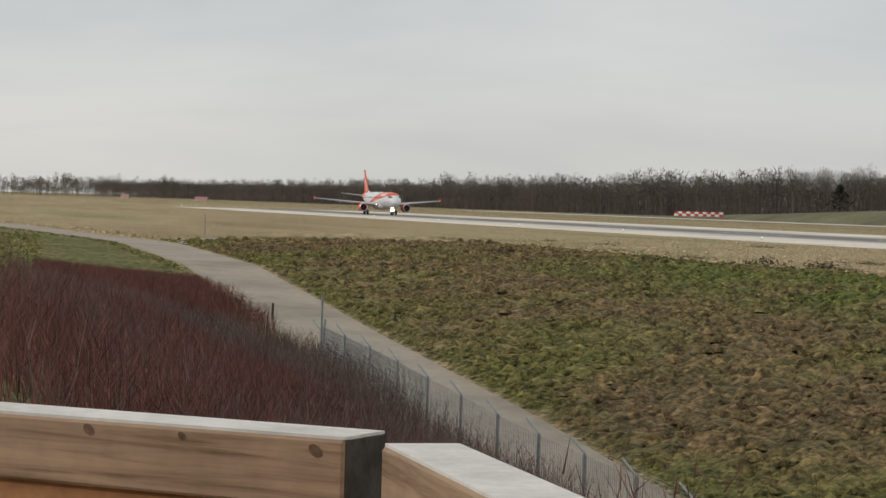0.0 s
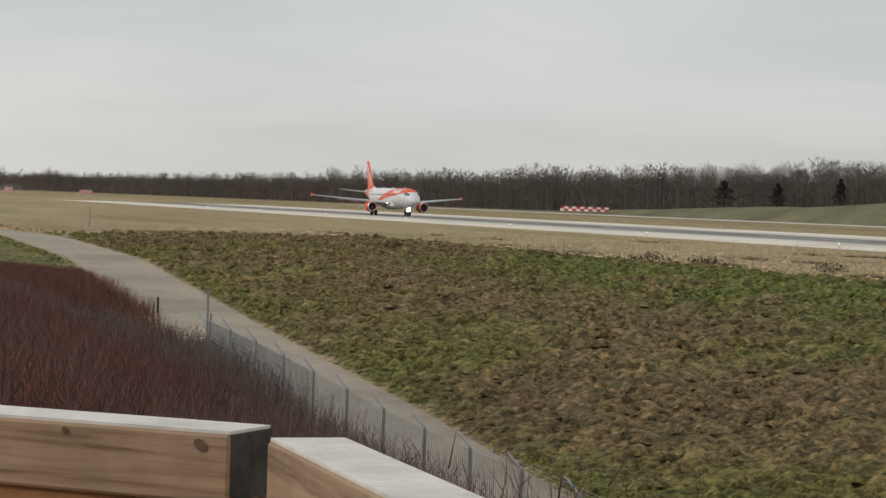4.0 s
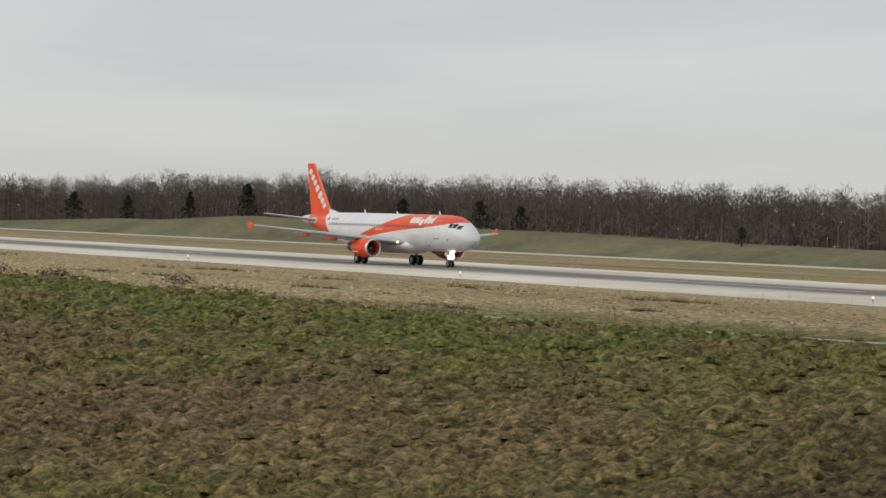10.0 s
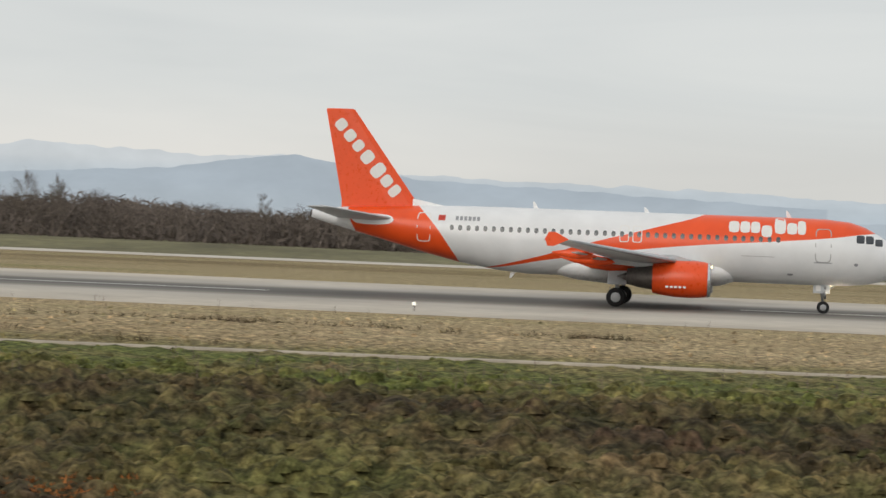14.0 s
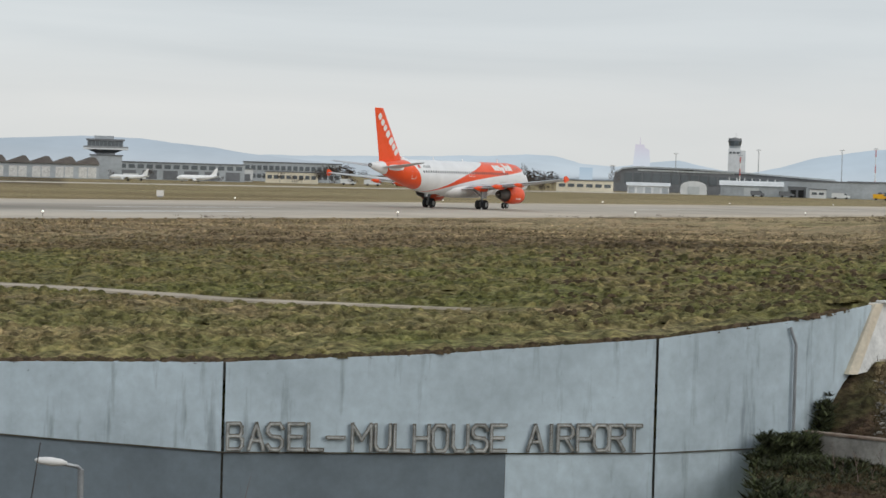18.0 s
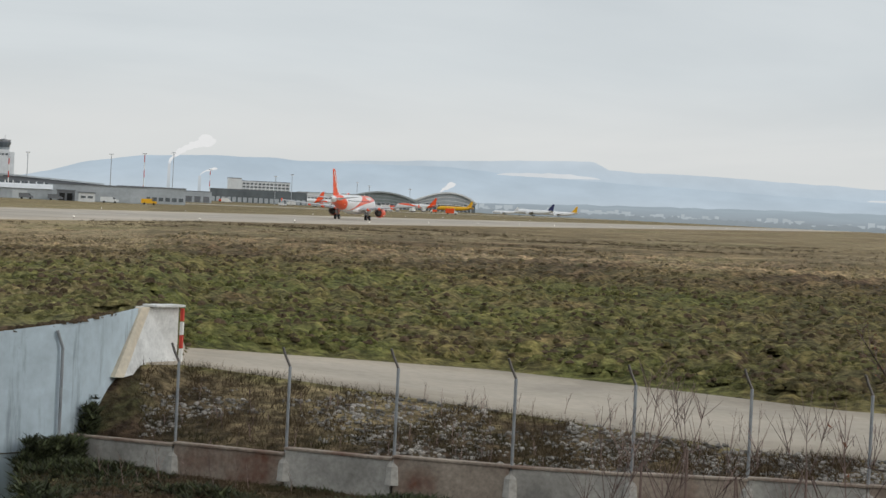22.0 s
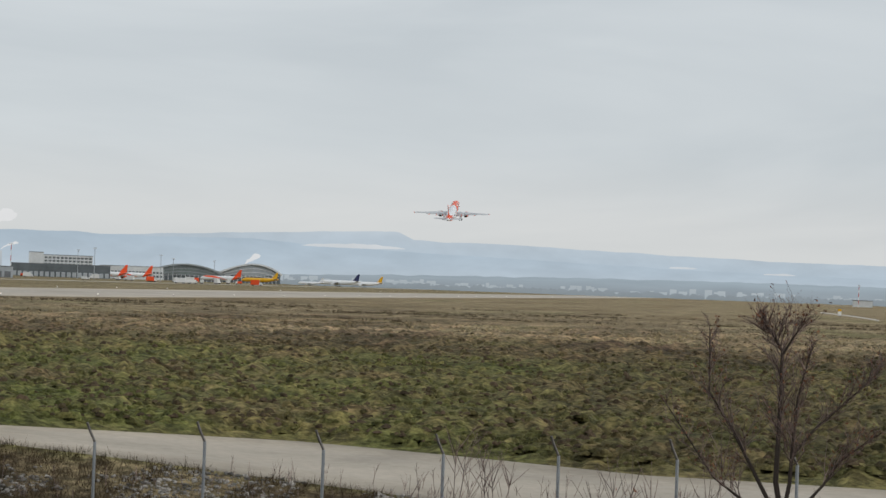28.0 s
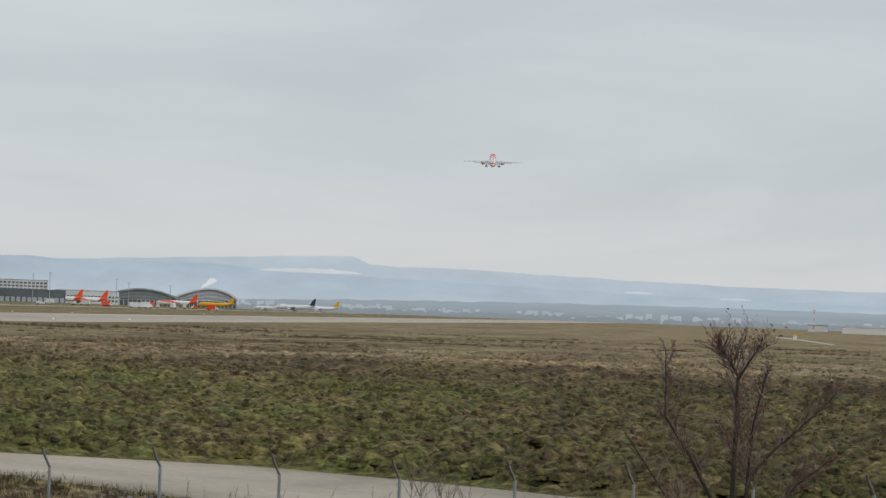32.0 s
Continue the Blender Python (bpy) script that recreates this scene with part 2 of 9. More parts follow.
METAL_DARK = surface("heat_stained_nozzle", (0.16, 0.145, 0.135), 0.5, 0.7, var=0.35, scale=2.0, fine=9.0)
ORANGE = surface("orange_aircraft_paint", (0.86, 0.085, 0.012), 0.32, var=0.06, scale=0.5, fine=4.0, spec=0.5)
WING_GREY = surface("pale_grey_wing_paint", (0.52, 0.54, 0.56), 0.38, var=0.15, scale=0.5, fine=4.0)
AIR_WHITE = surface("white_aircraft_paint", (0.86, 0.865, 0.87), 0.3, var=0.05, scale=0.4, fine=3.0)
MARK_WHITE = surface("white_marking_film", (0.80, 0.79, 0.77), 0.45, var=0.05)
MARK_GREY = surface("grey_marking_film", (0.30, 0.31, 0.33), 0.5, var=0.1)
SEAM = surface("grey_seam", (0.40, 0.40, 0.40), 0.5, var=0.1)
CABIN_GLASS = surface("dark_cabin_glass", (0.055, 0.062, 0.072), 0.15, var=0.2, spec=0.7)
COCKPIT_GLASS = surface("cockpit_glass", (0.03, 0.036, 0.045), 0.08, var=0.15, spec=0.8)
YELLOW_PAINT = surface("yellow_aircraft_paint", (0.78, 0.42, 0.02), 0.35, var=0.08)
NAVY_PAINT = surface("navy_aircraft_paint", (0.03, 0.04, 0.12), 0.35, var=0.1)
ROOF_DARK = surface("dark_sheet_roof", (0.17, 0.18, 0.195), 0.7, var=0.3, scale=0.08, fine=0.7)
WALL_GREY = surface("grey_sheet_wall", (0.42, 0.455, 0.485), 0.75, var=0.25, scale=0.06, fine=0.7)
WALL_PALE = surface("pale_sheet_wall", (0.72, 0.74, 0.75), 0.75, var=0.2, scale=0.06, fine=0.7)
WALL_CREAM = surface("cream_render", (0.78, 0.72, 0.58), 0.85, var=0.2, scale=0.08, fine=0.8)
WALL_MID = surface("mid_grey_sheet_wall", (0.54, 0.575, 0.59), 0.75, var=0.15, scale=0.06, fine=0.7)
GLASS_DARK = surface("dark_window_glass", (0.12, 0.14, 0.155), 0.15, var=0.3, scale=0.1, spec=0.7)
RED_PAINT = surface("red_warning_paint", (0.60, 0.06, 0.04), 0.6, var=0.2)
LAMP_WHITE = surface("white_lamp_housing", (0.75, 0.75, 0.74), 0.4, var=0.1)
LIGHT_WARM = glow("landing_light", (1.0, 0.86, 0.62), 22.0)
LIGHT_ROOT = glow("wing_root_lamp", (1.0, 0.80, 0.42), 5.0)
LIGHT_TUNNEL = glow("sodium_lamp", (1.0, 0.26, 0.03), 3.2)
EDGE_LIGHT = glow("edge_light_lens", (0.95, 0.93, 0.85), 0.7)


# ---- building helpers ----
def part(name, bm, material, parent=None, label="", smooth=False):
    me = bpy.data.meshes.new(name)
    bm.to_mesh(me)
    bm.free()
    for m in material if isinstance(material, (list, tuple)) else [material]:
        me.materials.append(m)
    if smooth:
        for p in me.polygons:
            p.use_smooth = True
    ob = new(name, me)
    if parent is not None:
        ob.parent = parent
    if label:
        ob["label"] = label
    return ob


def sheet(name, verts, faces, material, parent=None, label="", smooth=False):
    me = bpy.data.meshes.new(name)
    me.from_pydata(verts, [], faces)
    me.update()
    me.materials.append(material)
    if smooth:
        for p in me.polygons:
            p.use_smooth = True
    ob = new(name, me)
    if parent is not None:
        ob.parent = parent
    if label:
        ob["label"] = label
    return ob


def empty(name, m, label, category, group="", kind=""):
    ob = new(name)
    ob.matrix_basis = m
    return tagged(ob, label, category, group, kind)


def bm_box(x0, x1, y0, y1, z0, z1, bevel=0.0, bm=None):
    own = bm is None
    bm = bmesh.new() if own else bm
    got = bmesh.ops.create_cube(bm, size=1)
    for v in got["verts"]:
        v.co = Vector((x0 + (v.co.x + 0.5) * (x1 - x0), y0 + (v.co.y + 0.5) * (y1 - y0), z0 + (v.co.z + 0.5) * (z1 - z0)))
    if bevel and own:
        bmesh.ops.bevel(bm, geom=list(bm.edges), offset=bevel, segments=1, affect="EDGES")
    return bm


def bm_beam(a, b, width, z0, z1, bevel=0.0, side=0.0):
    """A straight bar from a to b on plan, width across (shifted by side), from z0 to z1."""
    a, b = Vector(a), Vector(b)
    d = (b - a).to_2d()
    bm = bm_box(0, d.length, side - width / 2, side + width / 2, z0, z1, bevel)
    bm.transform(Matrix.Translation((a.x, a.y, 0)) @ Matrix.Rotation(math.atan2(d.y, d.x), 4, "Z"))
    return bm


def bm_tube(points, radii, sides=8, bm=None, caps=True):
    bm = bm or bmesh.new()
    rings = []
    pts = [Vector(p) for p in points]
    for i, p in enumerate(pts):
        d = (pts[min(i + 1, len(pts) - 1)] - pts[max(i - 1, 0)]).normalized()
        a = d.orthogonal().normalized() if abs(d.z) > 0.95 else d.cross(Vector((0, 0, 1))).normalized()
        b = d.cross(a)
        r = radii[i] if isinstance(radii, (list, tuple)) else radii
        rings.append([bm.verts.new(p + (a * math.cos(k * math.tau / sides) + b * math.sin(k * math.tau / sides)) * r) for k in range(sides)])
    for r0, r1 in zip(rings, rings[1:]):
        for k in range(sides):
            bm.faces.new((r0[k], r0[(k + 1) % sides], r1[(k + 1) % sides], r1[k]))
    if caps:
        bm.faces.new(rings[0][::-1])
        bm.faces.new(rings[-1])
    return bm


def bm_loft(rings, caps=True, closed=True):
    bm = bmesh.new()
    vr = [[bm.verts.new(p) for p in r] for r in rings]
    n = len(vr[0])
    for r0, r1 in zip(vr, vr[1:]):
        for k in range(n if closed else n - 1):
            bm.faces.new((r0[k], r0[(k + 1) % n], r1[(k + 1) % n], r1[k]))
    if caps:
        bm.faces.new(vr[0][::-1])
        bm.faces.new(vr[-1])
    bmesh.ops.recalc_face_normals(bm, faces=list(bm.faces))
    return bm


def bm_prism(outline, y0, y1):
    """An outline in x and z, drawn out along y."""
    return bm_loft([[(x, y0, z) for x, z in outline], [(x, y1, z) for x, z in outline]])


def at(az, d, z=0.0, turn=0.0):
    """The pose at a bearing (degrees from +y towards +x) and distance from the platform, facing it."""
    return pose(d * math.sin(radians(az)), d * math.cos(radians(az)), z, 0, 0, -az + turn)


def between(x, xs, zs):
    return float(np.interp(x, xs, zs))
ROOF_RUSTY = surface("weathered_brown_roof", (0.16, 0.145, 0.135), 0.85, var=0.3, scale=0.1, fine=0.9)
MOSSY = surface("moss_covered_slab", (0.085, 0.078, 0.030), 0.95, var=0.5, scale=0.5, fine=4.0, bump=0.03, col2=(0.05, 0.048, 0.038))
CONCRETE_PALE = surface("worn_pale_concrete", (0.60, 0.53, 0.42), 0.9, var=0.25, scale=0.8, fine=8.0)
GLASS_GREEN = surface("green_grey_glazing", (0.22, 0.26, 0.26), 0.3, var=0.3, scale=0.1, fine=0.8)
# dark copy of the column colour, tunnel shade painted in
COLUMN_DARK = surface("shaded_column_concrete", (0.055, 0.058, 0.064), 0.9, var=0.3, scale=0.6, fine=6.0)
SEED = surface("pale_seed_fluff", (0.46, 0.44, 0.38), 0.95, var=0.3, scale=2.0, fine=12.0)
LEAF_ORANGE = surface("orange_autumn_leaf", (0.36, 0.13, 0.03), 0.85, var=0.3, scale=2.0, fine=9.0, island=0.4)
ROOF_MID = surface("mid_grey_sheet_roof", (0.34, 0.37, 0.38), 0.6, var=0.2, scale=0.08, fine=0.7)


# ---- ground ----
ROAD_X = (-330, -281, -206, -162, -115, -84, -68, -40, 0)
ROAD_Z = (0.0, 0.0, -0.3, -0.8, -2.7, -4.0, -5.0, -6.0, -6.5)
# inner rim of the plateau round the cutting: bearing and distance
RIM_AZ = (9, 19.6, 22, 25, 27.4, 28.0, 30.84, 33.6, 35.2, 38.4, 42, 44.9, 48.3, 54.0, 59.3, 64.6, 68.3, 69.8, 71.0, 76.1, 84.8, 95, 130, 150)
RIM_R = (66.8, 68.0, 69.6, 71.7, 73.4, 71.6, 64.2, 59.7, 57, 53, 50, 49.2, 50.0, 49.9, 50.5, 52.0, 54.7, 54.0, 53.2, 50.5, 49.9, 49.7, 50, 66.8)
WALL_TOP = ((44.9, 48.3, 54.0, 59.3, 64.6, 68.3, 69.8), (0.0, -0.08, 0.0, 0.25, 0.62, 1.05, 1.26))

# the trodden track above the tunnel
TRACK_AZ, TRACK_R = (17, 29.5, 38.4, 43, 47, 50, 54.5, 58, 60.7), (83, 85, 85, 82.5, 79.5, 75.5, 69.5, 66.5, 64)


def road_mid(x):
    """y of the service road's middle where it runs down into the cutting."""
    return between(x, (-420, -330, -281, -206, -162, -115, -84, -68, -20), (8, 17, 23, 30.0, 28.6, 25.8, 24.4, 23.8, 23.5))


def ground_z(x, y):
    az, r = math.degrees(math.atan2(x, y)), math.hypot(x, y)
    if x < 6 or az < 9:
        zr = between(x, ROAD_X, ROAD_Z)
        m = road_mid(x)
        crest = between(x, (-300, -206, -190, -150, -90, -20, 10), (m + 6, 36, 50, 58, 59, 63, 65)) if x > -300 else m + 6
        near = between(x, (-160, -60, 0), (0.4, 1.4, 2.0))
        soft = 0.25 * between(y, (62, 72, 95), (1, 0.4, 0)) * noise.noise(Vector((x * 0.05, y * 0.05, 0))) if m + 4 < y < 95 else 0.0
        z = between(y, (-40, 2, m - 4.2, m - 2.6, m + 2.9, m + 4, max(crest - 4, m + 5), max(crest, m + 6)), (near, near, zr + 0.1, zr, zr, zr + 0.15, -0.35 * min(1, -zr), 0.0))
        return z + soft * (1 if -zr > 1 else 0)
    rim = between(az, RIM_AZ, RIM_R)
    if r < rim + 0.05:
        if az < 67:
            return between(r, (4, 12, 22, 30), (2.0, -1.0, -6.5, -6.5))
        k = between(az, (97, 125), (0, 1))
        return between(r, (4, 12, 25, 44, 49), (2.0, -1.2, -4.2, -3.4, -2.25)) * (1 - k) + 2.0 * k
    top = between(az, *WALL_TOP) - 0.05
    far = between(az, (17, 45, 58, 64, 69.9), (0.0, 0.0, 0.45, 0.85, 0.9))
    plateau = between(r - rim, (0, 25, 70, 130), (top, (top + far) / 2 + 0.1, far, 0.0))
    if az < 68.35:
        return plateau
    zn = between(az, (70, 78, 85, 100), (-0.10, -0.62, -1.0, -1.1))
    zf = between(az, (70, 78, 87, 100), (-0.05, -0.55, -0.8, -0.9))
    rn = between(az, (70, 71, 77.1, 84.8, 95), (57.5, 58.8, 55.9, 52.5, 52.0))
    rf = between(az, (70, 71, 78.2, 86.8, 95), (63.5, 64.0, 67.5, 62.7, 62.0))
    lump = 0.22 * noise.noise(Vector((x * 0.07, y * 0.07, 3))) if rf + 3 < r < 160 else 0
    z = between(r, (rim, rim + 0.6, rn, rf, rf + 2, 132, 420), (-1.62, -1.5, zn, zf, zf + 0.12, 0.86, 0.0)) + lump
    k = between(az, (97, 125), (0, 1))
    z = z * (1 - k) + 2.0 * k
    if az < 72 and r > 60:
        k = between(az, (68.35, 70.9, 72), (0, 0.0, 1)) if r < 66 else between(az, (68.35, 72), (0, 1))
        z = z * max(k, between(r, (60, 61), (1, 0))) + plateau * (1 - max(k, between(r, (60, 61), (1, 0)))) if az < 70.6 else z
    return z


def ground_material():
    """Winter grassland: dry straw on the flat, greener on the banks, dark bramble patches."""
    m = bpy.data.materials.new("winter_grassland")
    m.use_nodes = True
    t = m.node_tree
    b = t.nodes["Principled BSDF"]
    b.inputs["Roughness"].default_value = 0.95
    b.inputs["Specular IOR Level"].default_value = 0.15
    tc = t.nodes.new("ShaderNodeTexCoord")

    def noise_at(scale, detail=5.0, stretch=None):
        n = node(t, "ShaderNodeTexNoise", Scale=scale, Detail=detail, Roughness=0.62)
        if stretch:
            mp = t.nodes.new("ShaderNodeMapping")
            mp.inputs["Scale"].default_value = stretch
            t.links.new(tc.outputs["Object"], mp.inputs[0])
            t.links.new(mp.outputs[0], n.inputs["Vector"])
        else:
            t.links.new(tc.outputs["Object"], n.inputs["Vector"])
        return n.outputs[0]

    # long bands along the runway, wide patches, tuft-sized grain with painted shade gaps
    band = ramp(t, noise_at(0.035, 5.0, (0.16, 1.0, 1.0)), [(0.30, (0.25, 0.180, 0.098)), (0.42, (0.36, 0.272, 0.150)), (0.54, (0.45, 0.352, 0.205)), (0.68, (0.31, 0.268, 0.125))])
    patch = ramp(t, noise_at(0.05, 7.0), [(0.36, (0.158, 0.114, 0.060)), (0.49, (0.182, 0.140, 0.066)), (0.59, (0.162, 0.142, 0.053)), (0.74, (0.110, 0.128, 0.034))])
    vc = t.nodes.new("ShaderNodeVertexColor")
    vc.layer_name = "growth"
    sp = t.nodes.new("ShaderNodeSeparateColor")
    t.links.new(vc.outputs[0], sp.inputs[0])
    mix = node(t, "ShaderNodeMix", dtype="RGBA")
    t.links.new(sp.outputs[0], mix.inputs[0])
    t.links.new(band, mix.inputs[6])
    t.links.new(patch, mix.inputs[7])
    lush = node(t, "ShaderNodeMix", dtype="RGBA")
    thin = node(t, "ShaderNodeMath", op="MULTIPLY")
    thin.use_clamp = True
    t.links.new(vc.outputs[1], thin.inputs[0])
    t.links.new(ramp(t, noise_at(0.16, 6.0), [(0.38, 0.15), (0.5, 0.9), (0.6, 1.3)]), thin.inputs[1])
    t.links.new(thin.outputs[0], lush.inputs[0])
    t.links.new(mix.outputs[2], lush.inputs[6])
    lush.inputs[7].default_value = (0.130, 0.146, 0.042, 1)
    mix2 = node(t, "ShaderNodeMix", dtype="RGBA")
    broken = node(t, "ShaderNodeMath", op="MULTIPLY")
    broken.use_clamp = True
    t.links.new(sp.outputs[1], broken.inputs[0])
    t.links.new(ramp(t, noise_at(0.11, 6.0, (0.45, 1.0, 1.0)), [(0.40, 0.25), (0.49, 0.8), (0.58, 1.25)]), broken.inputs[1])
    t.links.new(broken.outputs[0], mix2.inputs[0])
    t.links.new(lush.outputs[2], mix2.inputs[6])
    dark = ramp(t, noise_at(0.5, 6.0), [(0.33, (0.036, 0.030, 0.018)), (0.52, (0.078, 0.052, 0.034)), (0.68, (0.062, 0.060, 0.026))])
    t.links.new(dark, mix2.inputs[7])
    # strong contrast stands for the shade in gaps between tussocks
    grain = ramp(t, noise_at(2.0, 3.0), [(0.38, 0.50), (0.5, 0.95), (0.62, 1.30)])
    blade = ramp(t, noise_at(4.6, 5.0, (1.0, 0.75, 1.0)), [(0.37, 0.50), (0.46, 0.85), (0.54, 1.1), (0.66, 1.55)])
    both = node(t, "ShaderNodeMix", dtype="RGBA", blend="MULTIPLY")
    both.inputs[0].default_value = 1.0
    t.links.new(grain, both.inputs[6])
    t.links.new(blade, both.inputs[7])
    mul = node(t, "ShaderNodeMix", dtype="RGBA", blend="MULTIPLY")
    mul.inputs[0].default_value = 1.0
    t.links.new(mix2.outputs[2], mul.inputs[6])
    t.links.new(both.outputs[2], mul.inputs[7])
    # each tussock has its own tone, from green to straw
    tone = node(t, "ShaderNodeMix", dtype="RGBA", blend="MULTIPLY")
    tone.inputs[0].default_value = 1.0
    t.links.new(mul.outputs[2], tone.inputs[6])
    t.links.new(ramp(t, sp.outputs[2], [(0.0, (0.60, 0.68, 0.58)), (0.5, (1.0, 1.0, 1.0)), (1.0, (1.55, 1.38, 1.35))]), tone.inputs[7])
    t.links.new(tone.outputs[2], b.inputs["Base Color"])
    bp = node(t, "ShaderNodeBump", Strength=1.0, Distance=0.16)
    t.links.new(noise_at(5.0, 6.0, (1.0, 0.6, 1.0)), bp.inputs["Height"])
    t.links.new(bp.outputs[0], b.inputs["Normal"])
    return m


GROUND = ground_material()


def growth(x, y):
    """How green (banks), how dark with brambles and how lush the growth is, 0 to 1 each."""
    az, r = math.degrees(math.atan2(x, y)), math.hypot(x, y)
    green = dark = fresh = 0.0
    if az < 9:
        m = road_mid(x)
        if x > -215 and m + 3 < y < 62:
            green = 1.0
            dark = 1.3 * between(x, (-54, -41, -30, -18, 15), (0, 1.05, 0.95, 0.65, 0.65)) * between(y, (28, 40, 59, 63), (0.75, 1.0, 0.9, 0))
            fresh = 1.25 * between(y, (44, 52, 60, 63), (0, 0.8, 1.0, 0.5)) * between(x, (-165, -145, -80, -55), (0, 1, 0.85, 0.5))
            fresh = max(fresh, 0.5 * between(y - m, (3, 4.2, 5.5), (1, 0.8, 0)))
        elif y <= m - 2.6:
            green = fresh = 0.7
        elif y > 179:
            green, fresh = between(y, (179, 300), (0.08, 0.3)), 0.1
        elif 62 <= y < 82 and x > -110:
            green = fresh = 0.9 * between(x, (-110, -70), (0.2, 1)) * between(y, (62, 72, 82), (1, 0.9, 0))
    elif az < 69.9:
        blend = between(az, (9, 24), (0, 1))
        green = between(r, (60, 75, 110, 140), (0.55, 0.85, 0.8, 0.0)) * max(blend, 0.6) + (0.8 if 62 <= y < 70 else 0.0) * (1 - blend)
        fresh = 0.75 * between(r, (48, 53, 70, 100, 112), (0.5, 0.7, 0.75, 0.7, 0.0)) * between(az, (20, 46, 54), (0.6, 0.7, 1.0))
        dark = 0.8 * between(r, (100, 118, 135, 300), (0, 0.7, 0.55, 0.15)) * between(az, (45, 50), (0.2, 1))
    else:
        green = between(r, (56, 61, 120, 150), (0.3, 1.0, 1.0, 0.15))
        dark = 0.75 * between(r, (112, 130, 165, 300, 700), (0, 0.8, 0.7, 0.6, 0.45)) * between(az, (80, 90), (1, 0.8))
        fresh = between(r, (60, 64, 110, 125), (0.5, 0.65, 0.55, 0.0)) * between(az, (76, 86), (1, 0.7))
        dark += 0.42 * between(az, (79, 88), (0, 1)) * between(r, (62, 66, 125, 135), (0, 1, 1, 0))
        if r < between(az, (70, 71, 77.1, 84.8, 95), (57.5, 58.8, 55.9, 52.5, 52.0)):
            green, fresh, dark = 0.35, 0.05, 0.85
    if az >= 9 and y > 179:
        green, fresh = between(y, (179, 200, 300), (0.05, 0.1, 0.3)), 0.2
    if 9 <= az < 50:
        dark = max(dark, 0.8 * between(r, (440, 490, 950, 1100), (0, 1, 1, 0)))
    if 68.2 < az < 69.9 and r < 57.5:
        dark = 1.3
    if az >= 9 and r < 48:
        dark = max(dark, 0.8)
    # plain rough grass behind the platform
    k = between(abs(az), (96, 125), (0, 1))
    return green + (0.6 - green) * k, dark + (0.3 - dark) * k, fresh + (0.3 - fresh) * k


def tussock(x, y):
    """Height of the grass hummock at a spot, and its tone; none on the roads."""
    az, r = math.degrees(math.atan2(x, y)), math.hypot(x, y)
    if r > 260 or r < 30 or y > 113:
        return 0.0, 0.5
    if az < 9:
        m = road_mid(x)
        amp = 0.0 if y < m - 3 else between(y, (m + 2.9, m + 4.5, 60, 64, 112), (0.0, 1.0, 1.0, 0.35, 0.12))
        if y > 63 and abs(y - between(x, (-95, -57, 20), (65.6, 72.2, 77))) < 1.3:
            amp = 0.0
    elif az < 69.9:
        rim = between(az, RIM_AZ, RIM_R)
        amp = between(r, (rim + 0.05, rim + 0.5, 110, 115), (0.0, 0.5, 0.55, 0.4))
        amp *= between(abs(r - between(az, TRACK_AZ, TRACK_R)), (1.5, 4.5), (0.0, 1.0))
    else:
        rf = between(az, (70, 71, 78.2, 86.8, 95), (63.5, 64.0, 67.5, 62.7, 62.0))
        amp = between(r, (rf + 0.2, rf + 1.5, 130, 250), (0.0, 1.0, 1.0, 0.3))
    if amp <= 0:
        return 0.0, 0.5
    w = noise.noise(Vector((x * 0.9, y * 0.9, 4))) * 0.35
    ds, ps = noise.voronoi(Vector((x * 1.5 + w, y * 1.15 - w, 0.0)))
    own = math.sin(ps[0].x * 12.99 + ps[0].y * 78.23) * 43758.5
    own -= math.floor(own)
    lump = max(0.0, 1.0 - ds[0] * ds[0] * 2.2) * (0.35 + 0.65 * own)
    big = 0.5 + 0.5 * noise.noise(Vector((x * 0.45, y * 0.45, 9)))
    fine = noise.noise(Vector((x * 4.1, y * 4.1, 2)))
    tone = 0.5 + (own - 0.5) * 0.85 + 0.4 * fine
    return amp * (0.50 * lump + 0.16 * big + 0.06 * fine), min(1.0, max(0.0, 0.5 + (tone - 0.5) * min(1, amp * 1.4)))


